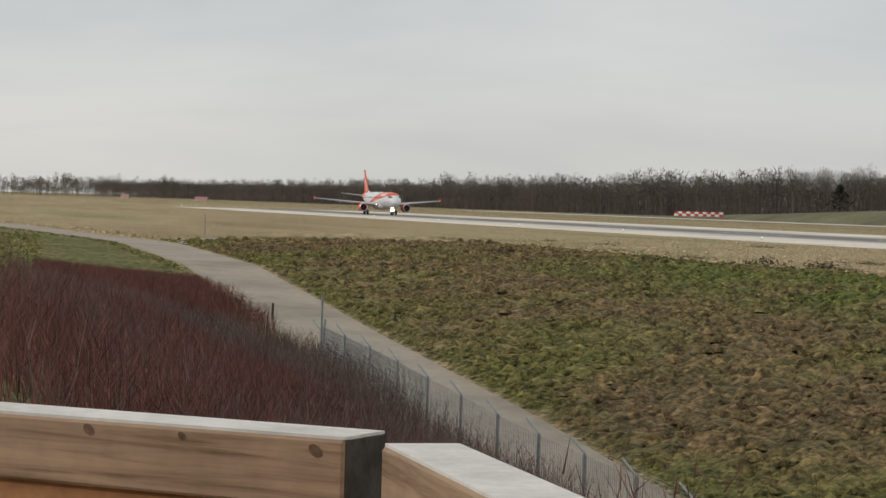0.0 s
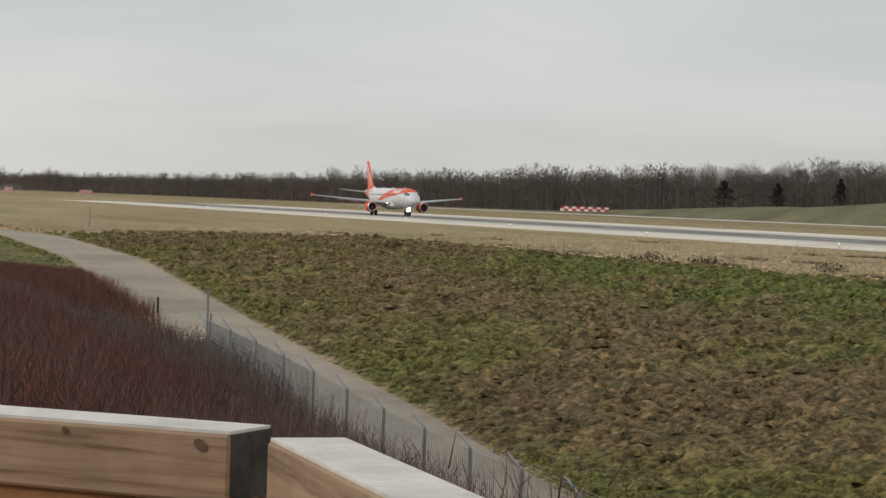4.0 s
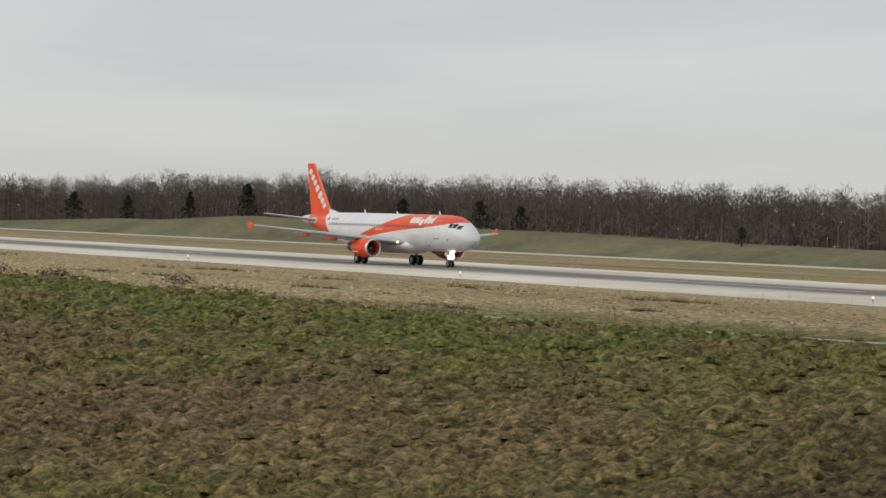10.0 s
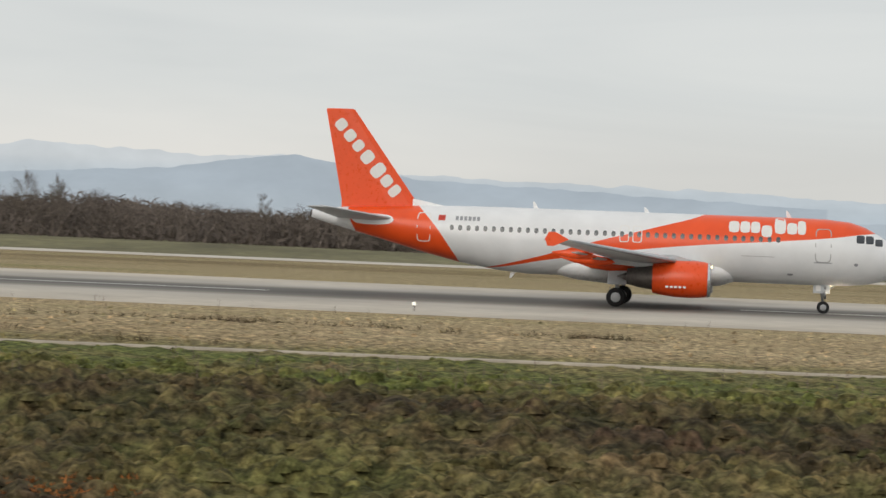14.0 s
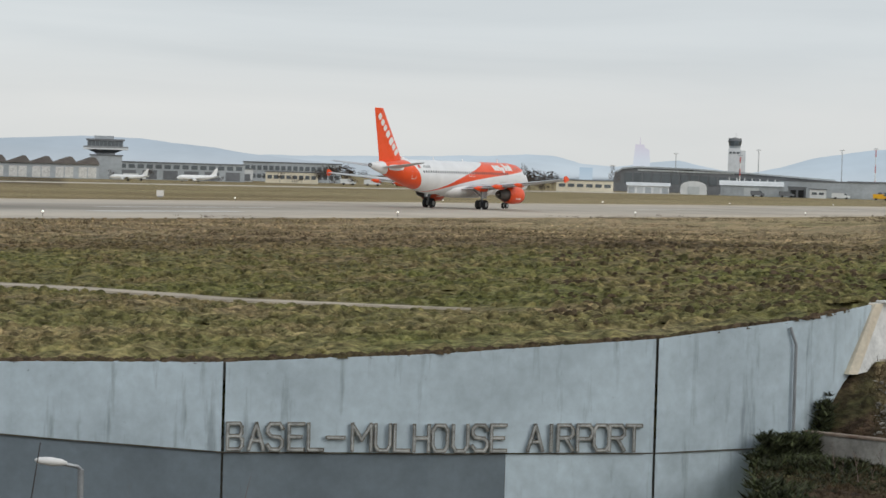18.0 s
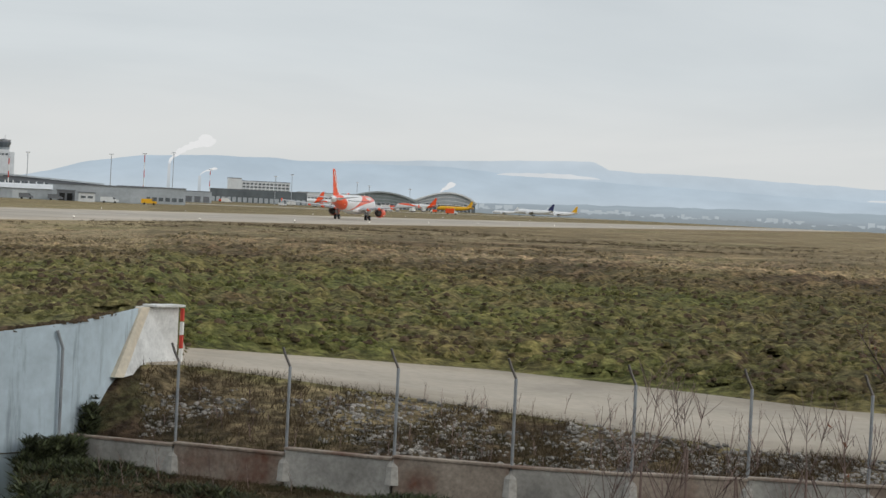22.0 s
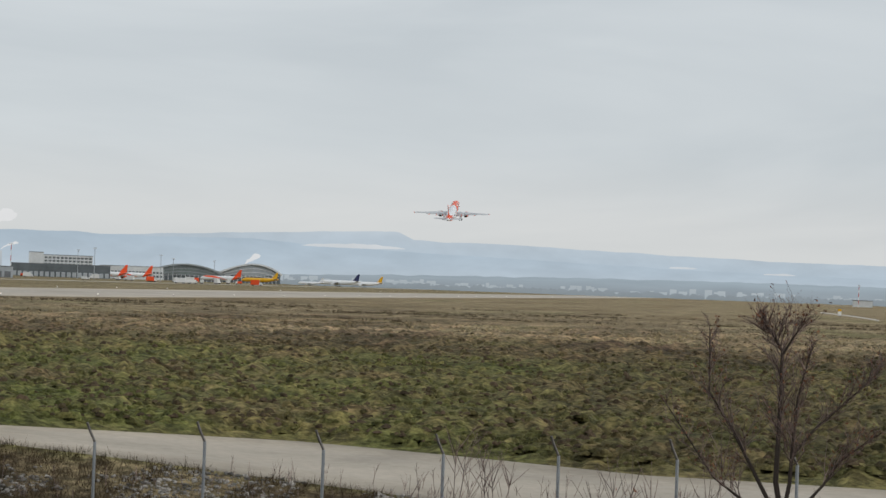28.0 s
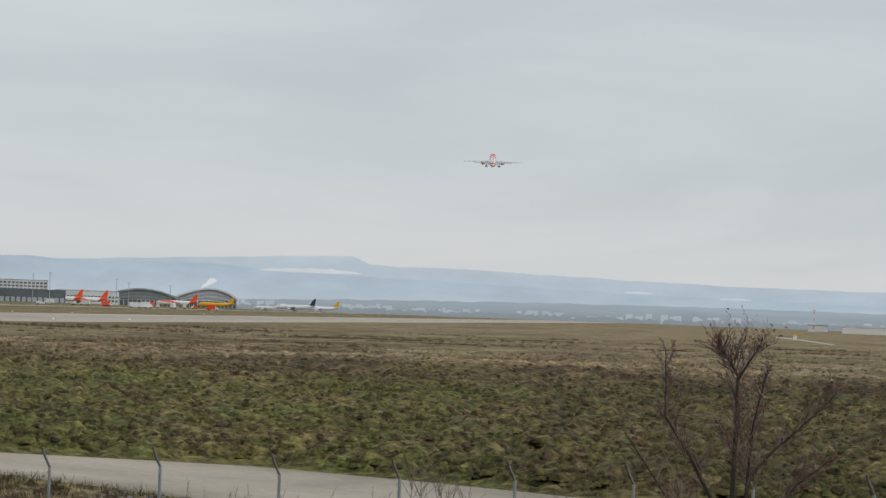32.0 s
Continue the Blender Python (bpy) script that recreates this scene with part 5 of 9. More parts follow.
        part("lens", bm_loft([[(0.12 * r * math.cos(k * math.tau / 12), 0.10 * r * math.sin(k * math.tau / 12), h) for k in range(12)] for h, r in ((-0.09, 0.35), (-0.05, 0.85), (0.0, 1.0), (0.06, 0.8))]), LIGHT_TUNNEL, lamp, "glowing orange lens", smooth=True)


tunnel_mouth()


def roof_railing():
    """White leaning railing and flume on the tunnel roof."""
    rail = empty("roof_railing", Matrix(), "white steel railing with leaning posts on the tunnel roof", "railing")
    a, b = Vector((17.0, 65.4, 0.0)), Vector((34.0, 65.2, 0.1))
    top = Vector((-0.25, 0.0, 0.72))
    part("handrail", bm_tube([a + top, b + top + Vector((-0.5, 0, 0))], 0.035, 8), STEEL_WHITE, rail)
    for k in range(10):
        p = a.lerp(b, k / 9)
        part("post", bm_tube([p, p + top + (Vector((-0.3, 0, 0)) if k == 9 else Vector())], 0.035, 8), STEEL_WHITE, rail)
    flume = empty("roof_flume", Matrix(), "long white painted steel trough lying on the tunnel roof", "trough")
    part("side", bm_beam((22.7, 63.7, 0), (33.6, 65.0, 0), 0.12, -0.48, 0.05, 0.02), STEEL_WHITE, flume)
    part("top_edge", bm_beam((22.7, 63.7, 0), (33.6, 65.0, 0), 0.22, 0.05, 0.10, 0.01), STEEL_WHITE, flume)
    part("end_cap", bm_box(33.55, 33.75, 64.8, 65.4, -0.48, 0.10), STEEL_WHITE, flume)


roof_railing()

# ---- retaining wall with the airport's name ----
WALL_AZ = (44.9, 48.3, 54.0, 59.3, 64.6, 68.3, 69.8)
WALL_D = (49.0, 49.8, 49.7, 50.3, 51.8, 54.5, 58.0)
PAINT_LINE = -1.9
# the slate paint rises towards the tunnel
PAINT_SLOPE = ((44.9, 47.5, 50.0, 54.0), (-1.28, -1.50, -1.68, -1.9))


def wall_point(a, off=0.0):
    d = between(a, WALL_AZ, WALL_D) - off
    return Vector(polar(a, d))


def wall_strip(a0, a1, z_low, z_high, off, material, parent, name, label="", step=0.6, follow=True):
    """A stretch of the curved wall between two heights (a number, or None for the wall's top or foot)."""
    n = max(2, int((a1 - a0) / step))
    bm = bmesh.new()
    cols = []
    for k in range(n + 1):
        a = a0 + (a1 - a0) * k / n
        top = between(a, *WALL_TOP) if z_high is None else z_high + (between(a, *PAINT_SLOPE) - PAINT_LINE if follow else 0.0)
        low = z_low + (between(a, *PAINT_SLOPE) - PAINT_LINE if follow and z_low > -6 else 0.0)
        f, g = wall_point(a, off), wall_point(a, off - 0.35)
        cols.append([bm.verts.new((f.x, f.y, low)), bm.verts.new((f.x, f.y, top)), bm.verts.new((g.x, g.y, top)), bm.verts.new((g.x, g.y, low))])
    for c, d in zip(cols, cols[1:]):
        for i in range(4):
            bm.faces.new((c[i], d[i], d[(i + 1) % 4], c[(i + 1) % 4]))
    bm.faces.new(cols[0])
    bm.faces.new(cols[-1][::-1])
    bmesh.ops.recalc_face_normals(bm, faces=list(bm.faces))
    return part(name, bm, material, parent, label)


def glyph_strokes(c):
    """Block capitals as strokes in a unit cell, 0 to 1 wide and high."""
    return {
        "A": [((0, 0), (0.5, 1)), ((0.5, 1), (1, 0)), ((0.2, 0.35), (0.8, 0.35))],
        "B": [((0, 0), (0, 1)), ((0, 1), (0.8, 1)), ((0.8, 1), (0.95, 0.85)), ((0.95, 0.85), (0.95, 0.65)), ((0.95, 0.65), (0.8, 0.52)), ((0, 0.52), (0.8, 0.52)), ((0.8, 0.52), (1, 0.36)), ((1, 0.36), (1, 0.15)), ((1, 0.15), (0.8, 0)), ((0, 0), (0.8, 0))],
        "S": [((1, 0.82), (0.8, 1)), ((0.8, 1), (0.2, 1)), ((0.2, 1), (0, 0.84)), ((0, 0.84), (0, 0.66)), ((0, 0.66), (0.2, 0.52)), ((0.2, 0.52), (0.8, 0.48)), ((0.8, 0.48), (1, 0.34)), ((1, 0.34), (1, 0.16)), ((1, 0.16), (0.8, 0)), ((0.8, 0), (0.2, 0)), ((0.2, 0), (0, 0.18))],
        "E": [((0, 0), (0, 1)), ((0, 1), (1, 1)), ((0, 0.5), (0.85, 0.5)), ((0, 0), (1, 0))],
        "L": [((0, 0), (0, 1)), ((0, 0), (1, 0))],
        "-": [((0, 0.48), (1, 0.48))],
        "M": [((0, 0), (0, 1)), ((0, 1), (0.5, 0.4)), ((0.5, 0.4), (1, 1)), ((1, 1), (1, 0))],
        "U": [((0, 1), (0, 0.2)), ((0, 0.2), (0.2, 0)), ((0.2, 0), (0.8, 0)), ((0.8, 0), (1, 0.2)), ((1, 0.2), (1, 1))],
        "H": [((0, 0), (0, 1)), ((1, 0), (1, 1)), ((0, 0.5), (1, 0.5))],
        "O": [((0.2, 0), (0, 0.2)), ((0, 0.2), (0, 0.8)), ((0, 0.8), (0.2, 1)), ((0.2, 1), (0.8, 1)), ((0.8, 1), (1, 0.8)), ((1, 0.8), (1, 0.2)), ((1, 0.2), (0.8, 0)), ((0.8, 0), (0.2, 0))],
        "I": [((0.5, 0), (0.5, 1))],
        "R": [((0, 0), (0, 1)), ((0, 1), (0.8, 1)), ((0.8, 1), (1, 0.84)), ((1, 0.84), (1, 0.64)), ((1, 0.64), (0.8, 0.5)), ((0, 0.5), (0.8, 0.5)), ((0.5, 0.5), (1, 0))],
        "P": [((0, 0), (0, 1)), ((0, 1), (0.8, 1)), ((0.8, 1), (1, 0.84)), ((1, 0.84), (1, 0.62)), ((1, 0.62), (0.8, 0.46)), ((0, 0.46), (0.8, 0.46))],
        "T": [((0.5, 0), (0.5, 1)), ((0, 1), (1, 1))],
    }[c]


def stroke_face(c, a, width, h, z0, thick):
    """The pale inset front of a letter, a narrower band along each stroke."""
    bm = bmesh.new()
    for (u0, v0), (u1, v1) in glyph_strokes(c):
        if c == "I":
            u0 = u1 = 0.5
        p, q = wall_point(a + width * u0, 0.13), wall_point(a + width * u1, 0.13)
        P, Q = Vector((p.x, p.y, z0 + h * v0)), Vector((q.x, q.y, z0 + h * v1))
        out = -Vector((p.x, p.y, 0)).normalized()
        s = (Q - P).normalized().cross(out).normalized() * thick * 0.24
        quad = [P - s, P + s, Q + s, Q - s]
        f, g = [bm.verts.new(k) for k in quad], [bm.verts.new(k - out * 0.03) for k in quad]
        bm.faces.new(f)
        for i in range(4):
            bm.faces.new((f[i], f[(i + 1) % 4], g[(i + 1) % 4], g[i]))
    bmesh.ops.recalc_face_normals(bm, faces=list(bm.faces))
    return bm


def retaining_wall():
    wall = empty("retaining_wall", Matrix(), "curved blue-painted retaining wall with raised metal letters", "wall", kind="structure")
    joints = (44.95, 54.0, 64.6, 69.75)
    for a0, a1 in zip(joints, joints[1:]):
        wall_strip(a0 + 0.035, a1 - 0.035, PAINT_LINE, None, 0.0, PAINT_PALE, wall, "upper_panel", "pale blue weathered wall panel")
    wall_strip(44.95, 53.97, -6.6, PAINT_LINE - 0.03, -0.03, PAINT_SLATE, wall, "lower_panel", "slate blue lower panel")
    wall_strip(54.03, 60.95, -6.6, PAINT_LINE - 0.03, -0.03, PAINT_SLATE, wall, "lower_panel", "slate blue lower panel")
    wall_strip(60.96, 64.57, -6.6, PAINT_LINE - 0.03, -0.03, PAINT_PALE, wall, "lower_panel", "pale lower panel")
    wall_strip(64.63, 69.75, -6.6, PAINT_LINE - 0.03, -0.03, PAINT_PALE, wall, "lower_panel", "pale lower panel")
    wall_strip(44.95, 69.75, -6.6, PAINT_LINE + 0.3, -0.10, CONCRETE_DARK, wall, "joint_backing")
    # no groove is cut: a proud dark strip paints its shade
    wall_strip(44.95, 69.75, PAINT_LINE - 0.03, PAINT_LINE, 0.02, CONCRETE_DARK, wall, "shadow_groove", "dark strip standing in for a groove's shade")
    for a0, a1 in zip(joints, joints[1:]):
        wall_strip(a0, a1, -0.4, None, -0.12, CONCRETE_DARK, wall, "cap_edge", "dark weathered top edge", follow=False)
    # the name, letter by letter: bearing of the left edge, width in degrees
    text = "BASEL-MULHOUSE AIRPORT"
    spots = (54.12, 54.64, 55.10, 55.62, 56.10, 56.56, 57.18, 57.75, 58.22, 58.70, 59.16, 59.66, 60.14, 60.60, None, 61.50, 62.04, 62.24, 62.72, 63.12, 63.50, 63.92)
    for c, a in zip(text, spots):
        if a is None:
            continue
        width = {"I": 0.06, "M": 0.46, "-": 0.42}.get(c, 0.36)
        letter = empty("letter", Matrix(), f"tarnished raised capital letter {c} on the wall" if c != "-" else "tarnished raised dash between the words on the wall", "letter", "wall letters")
        h, z0, thick = 0.55, PAINT_LINE + 0.06, 0.075
        bm = bmesh.new()
        for (u0, v0), (u1, v1) in glyph_strokes(c):
            if c == "I":
                u0 = u1 = 0.5
            p, q = wall_point(a + width * u0, 0.07), wall_point(a + width * u1, 0.07)
            P, Q = Vector((p.x, p.y, z0 + h * v0)), Vector((q.x, q.y, z0 + h * v1))
            d = (Q - P).normalized()
            out = -Vector((p.x, p.y, 0)).normalized()
            s = d.cross(out).normalized() * thick / 2
            e = d * thick * 0.4
            corner = [P - s - e, P + s - e, Q + s + e, Q - s + e]
            f = [bm.verts.new(k + out * 0.05) for k in corner]
            g = [bm.verts.new(k - out * 0.06) for k in corner]
            bm.faces.new(f)
            for i in range(4):
                bm.faces.new((f[i], f[(i + 1) % 4], g[(i + 1) % 4], g[i]))
        bmesh.ops.recalc_face_normals(bm, faces=list(bm.faces))
        part("letter_body", bm, LETTER, letter)
        part("letter_face", stroke_face(c, a, width, h, z0, thick), LETTER_FACE, letter, "faded pale front face")
    # sloping white end of the wall with a red and white edge marker
    end = empty("wall_end_block", Matrix(), "white concrete wing at the wall end with red-white edge", "wall block")
    a0, a1 = Vector((*polar(69.42, 56.4), 0)), Vector((*polar(70.7, 59.0), 0))
    b0 = Vector((*polar(69.98, 58.3), 0))
    pts = [(a0.x, a0.y, -0.35), (b0.x, b0.y, 1.26), (a1.x, a1.y, 1.28), (a1.x, a1.y, -0.15)]
    back = [(x + 0.25, y + 0.45, z) for x, y, z in pts]
    part("block", bm_loft([pts, back]), STEEL_WHITE, end, "weathered white concrete")
    lip0, lip1 = Vector((*polar(69.22, 56.3), -0.35)), Vector((*polar(69.8, 57.9), 1.27))
    part("end_edge", bm_loft([[tuple(lip0), tuple(lip1), (b0.x, b0.y - 0.03, 1.27), (a0.x, a0.y - 0.03, -0.35)], [(p[0] + 0.1, p[1] + 0.2, p[2]) for p in (lip0, lip1, (b0.x, b0.y, 1.27), (a0.x, a0.y, -0.35))]]), CONCRETE_PALE, end, "worn cream edge of the wall")
    part("coping", bm_beam((b0.x, b0.y, 0), (a1.x, a1.y, 0), 0.5, 1.28, 1.34, 0.01), STEEL_WHITE, end)
    for k in range(4):
        z0 = 1.26 - 0.34 * k
        part("marker_stripe", bm_box(a1.x + 0.01, a1.x + 0.10, a1.y - 0.12, a1.y - 0.04, z0 - 0.34, z0 - 0.02), RED_PAINT if k % 2 == 0 else MARK_WHITE, end, "red warning stripe" if k % 2 == 0 else "white warning stripe")
    pipe = empty("wall_pipe", Matrix(), "grey bent steel post fixed to the pale wall", "post")
    w0 = wall_point(67.95, 0.12)
    part("pipe", bm_tube([(w0.x, w0.y, -2.6), (w0.x, w0.y, 0.45), (w0.x - 0.12, w0.y + 0.1, 0.85)], 0.04, 8), GALV, pipe)


retaining_wall()


def street_lamp():
    lamp = empty("street_lamp", pose(*polar(50.58, 36), 0), "grey street lamp with a white head standing in the cutting", "street lamp")
    part("pole", bm_tube([(0, 0, -6.5), (0, 0, -0.55)], [0.07, 0.05], 10), GALV, lamp)
    part("arm", bm_tube([(0, 0, -0.55), (-0.06, 0.02, -0.5), (-0.22, 0.15, -0.46)], 0.03, 8), GALV, lamp)
    part("head", bm_loft([[(-0.2 - d * 0.62, 0.13 + d * 0.5 + 0.09 * r * math.sin(k * math.tau / 12), -0.44 + 0.08 * d + 0.06 * r * math.cos(k * math.tau / 12)) for k in range(12)] for d, r in ((0, 0.4), (0.1, 0.9), (0.3, 1.15), (0.5, 0.9), (0.58, 0.3))]), LAMP_WHITE, lamp, "white lamp head", smooth=True)


street_lamp()


# ---- boundary fences ----
def fence_post(m, height, label, group):
    post = empty("fence_post", m, label, "fence post", group)
    part("post", bm_tube([(0, 0, -0.2), (0, 0, height - 0.42)], 0.035, 8), GALV, post)
    part("arm", bm_tube([(0, 0, height - 0.42), (-0.03, 0.10, height - 0.2), (-0.05, 0.17, height)], 0.028, 8), METAL_DARK, post, "dark bent arm")
    part("footing", bm_tube([(0, 0, -0.45), (0, 0, -0.05), (0, 0, 0.12)], [0.2, 0.17, 0.06], 8), CONCRETE, post, "poured concrete footing")
    return post


FENCE = [(50.6, 20.2), (50.15, 17.5), (49.55, 14.7), (49.0, 12.1), (48.75, 9.45), (48.9, 6.9), (49.35, 4.5), (49.45, 2.0), (49.5, -0.5), (49.5, -3.0), (49.5, -5.5)]
FENCE_Z = [-1.75, -1.76, -1.66, -1.5, -1.54, -1.52, -1.48, -1.45, -1.45, -1.45, -1.45]


def fence_right():
    for (x, y), z in list(zip(FENCE, FENCE_Z))[1:]:
        fence_post(pose(x, y, z), 2.5, "galvanised fence post with a bent arm on a low concrete wall", "fence posts by the gravel road")
    base = empty("fence_base_wall", Matrix(), "low weathered concrete wall under the boundary fence", "wall")
    for k, (p, q) in enumerate(zip(FENCE, FENCE[1:])):
        z = (FENCE_Z[k] + FENCE_Z[k + 1]) / 2
        d = Vector(q) - Vector(p)
        bm = bm_beam((*(Vector(p) + d * 0.01), 0), (*(Vector(q) - d * 0.01), 0), 0.2, z - 0.75, z + 0.16, 0.015)
        part("wall_panel", bm, BASE_WALL if k % 2 else CONCRETE, base)
        part("coping", bm_beam((*p, 0), (*q, 0), 0.26, z + 0.16, z + 0.22, 0.01), BASE_WALL, base)


fence_right()


def fence_left():
    """Fence down the service road: posts with forked arms and wire mesh panels."""
    run = [(-94.2 + 4.05 * k, 21.0 + 0.05 * k) for k in range(12)]
    for k, (x, y) in enumerate(run):
        z = ground_z(x, y)
        post = empty("fence_post", pose(x, y, z), "grey steel fence post with angled arms beside the service road", "fence post", "fence posts by the service road")
        h = 3.6 if k == 0 else 2.35
        part("post", bm_tube([(0, 0, -0.3), (0, 0, h)], 0.05, 8), GALV, post)
        if k == 0:
            part("brace", bm_tube([(0.2, 0, 0), (0.2, 0.1, 2.6)], 0.04, 8), GALV, post)
        part("arm", bm_tube([(0, 0, 2.1 if k == 0 else h), (-0.45, -0.25, 2.5 if k == 0 else h + 0.42)], 0.035, 8), GALV, post, "angled arm for barbed wire")
    for k, (p, q) in enumerate(zip(run, run[1:])):
        za, zb = ground_z(*p), ground_z(*q)
        mesh = empty("wire_mesh_panel", Matrix(), "grey wire mesh panel between two fence posts", "fence panel", "fence panels by the service road")
        A, B = Vector((*p, za)), Vector((*q, zb))
        bm = bmesh.new()
        for i in range(1, 25):
            c = A.lerp(B, i / 25)
            bm_tube([c + Vector((0, 0, 0.05)), c + Vector((0, 0, 2.3))], 0.013 if k < 4 else 0.007, 3, bm, caps=False)
        tagged(part("upright_wire_lattice", bm, GALV, mesh), kind="stuff")
        bm = bmesh.new()
        for i in range(13):
            h = Vector((0, 0, 0.08 + i * 0.185))
            bm_tube([A + h, B + h], 0.013 if k < 4 else 0.007, 3, bm, caps=False)
        for i in range(3):
            o = Vector((-0.14 * (i + 1), -0.08 * (i + 1), 2.38 + 0.13 * i))
            bm_tube([A + o, B + o], 0.005, 3, bm, caps=False)
        tagged(part("cross_wire_lattice", bm, GALV, mesh), kind="stuff")
    for x, y, h in ((-121.5, 24.4, 0.9), (-238, 40.5, 2.2), (-118, 30.2, 0.7)):
        marker = empty("marker_post", pose(x, y, ground_z(x, y)), "short weathered wooden marker post in the grass", "post")
        part("post", bm_tube([(0, 0, -0.2), (0.02, 0, h)], [0.07, 0.06], 8), TIMBER_END if h < 2 else CONCRETE, marker)


fence_left()


# ---- viewing platform with its timber rail ----
def platform():
    top = 4.106 - 0.45
    deck = empty("viewing_platform", Matrix(), "timber viewing platform deck on posts", "platform")
    for k in range(26):
        x = -4.2 + k * 0.25
        part("deck_board", bm_box(x, x + 0.235, -2.6, 1.0, 2.5, 2.54, 0.004), TIMBER, deck)
    for x in (-4.0, -1.5, 1.0, 2.2):
        for y in (-2.4, 0.85):
            part("support_post", bm_box(x - 0.08, x + 0.08, y - 0.08, y + 0.08, -1.5, 2.5), TIMBER, deck)
    for y in (-2.3, -0.8, 0.8):
        part("joist", bm_box(-4.2, 2.3, y - 0.06, y + 0.06, 2.3, 2.5), TIMBER, deck)

    def beam(name, a, b, width, height, z_top, end_material, label, side=0.0, faces=True):
        """A timber beam from a to b: sawn sides, paler top, end in its own material."""
        root = empty(name, Matrix(), label, "railing beam")
        body = bm_beam((*a, 0), (*b, 0), width, z_top - height, z_top - 0.006, 0.006, side)
        part("body", body, TIMBER_LEFT if end_material == TIMBER_END else TIMBER_RIGHT, root)
        part("top_face", bm_beam((*a, 0), (*b, 0), width - 0.012, z_top - 0.006, z_top, 0.0, side), TIMBER_TOP, root, "pale top face")
        d = (Vector(b) - Vector(a)).normalized()
        a2 = Vector(a) - d * 0.004
        part("end_face", bm_beam((*a2, 0), (*(a2 + d * 0.004), 0), width - 0.012, z_top - height + 0.004, z_top - 0.008, 0.0, side), end_material, root, "end grain face")
        return root, d

    # the cross beam, its end towards the corner, and the warm board under it
    e0, e1 = Vector((-4.275, 1.00)), Vector((-4.40, 1.115))
    u = Vector((-0.67, -0.742)).normalized()
    mid = (e0 + e1) / 2
    left, d = beam("railing_beam", mid, mid + u * 2.6, (e1 - e0).length, 0.138, top, TIMBER_END, "weathered square timber railing beam with knots and a dark end")
    n = Vector((u.y, -u.x))
    if n.dot(-mid) < 0:
        n = -n
    for s, z, w in ((0.06, -0.03, 0.012), (0.36, -0.022, 0.008), (0.58, -0.024, 0.011), (1.0, -0.03, 0.010)):
        p = mid + u * s + n * ((e1 - e0).length / 2 + 0.001)
        bm = bmesh.new()
        vs = [bm.verts.new((p.x + u.x * w * 1.3 * math.cos(k * math.tau / 12), p.y + u.y * w * 1.3 * math.cos(k * math.tau / 12), top + z + w * math.sin(k * math.tau / 12) + 0.4 * w * math.cos(k * math.tau / 12))) for k in range(12)]
        bm.faces.new(vs)
        part("knot", bm, KNOT, left, "dark brown knot")
    p = mid + u * 0.885 + n * ((e1 - e0).length / 2)
    part("bolt_head", bm_tube([(p.x, p.y, top - 0.085), (p.x + n.x * 0.02, p.y + n.y * 0.02, top - 0.085)], [0.018, 0.014], 12), METAL_GREY, left, "zinc bolt head", smooth=True)
    lower = empty("railing_board", Matrix(), "warm orange-brown timber board under the railing beam", "railing board")
    part("board", bm_beam((*(mid + u * 0.02), 0), (*(mid + u * 2.6), 0), 0.12, top - 0.36, top - 0.142, 0.006, 0.0), TIMBER_WARM, lower)
    right, d2 = beam("railing_beam", (-4.205, 1.135), (2.4, 0.95), 0.155, 0.165, top - 0.004, TIMBER_TOP, "pale-topped timber railing beam along the platform's front")
    for k in range(3):
        part("rail_board", bm_beam((-4.1, 1.13, 0), (2.4, 0.95, 0), 0.04, top - 0.4 - 0.3 * k, top - 0.25 - 0.3 * k, 0.004), TIMBER_WARM, right)
    for a, b in (((-4.3, 1.06), (-4.3, 1.06)), ((-2.0, 1.07), (-2.0, 1.07)), ((0.5, 1.0), (0.5, 1.0)), ((2.3, 0.95), (2.3, 0.95))):
        part("post", bm_box(a[0] - 0.06, a[0] + 0.06, a[1] - 0.06, a[1] + 0.06, -1.2, top - 0.17), TIMBER, right)


platform()



# ---- airport buildings, left to right as one looks along the far side ----
def windows_row(parent, x0, x1, y, z0, z1, n, name="window", material=None):
    w = (x1 - x0) / n
    for k in range(n):
        part(name, bm_box(x0 + (k + 0.15) * w, x0 + (k + 0.85) * w, y - 0.12, y, z0, z1), material or GLASS_DARK, parent)


def block_building(az, d, w, depth, h, wall_mat, label, category="building", rows=(), roof=ROOF_DARK, over=0.3, turn=0.0, name="building"):
    """A plain airport building facing the runway; rows: (z0, z1, count, part name, material)."""
    b = empty(name, at(az, d, 0, turn), label, category)
    part("wall", bm_box(-w / 2, w / 2, 0, depth, -0.5, h), wall_mat, b)
    part("roof", bm_box(-w / 2 - over, w / 2 + over, -over, depth + over, h, h + 0.35), roof, b)
    for z0, z1, n, nm, mt in rows:
        windows_row(b, -w / 2 + 0.4, w / 2 - 0.4, 0.0, z0, z1, n, nm, mt)
    return b


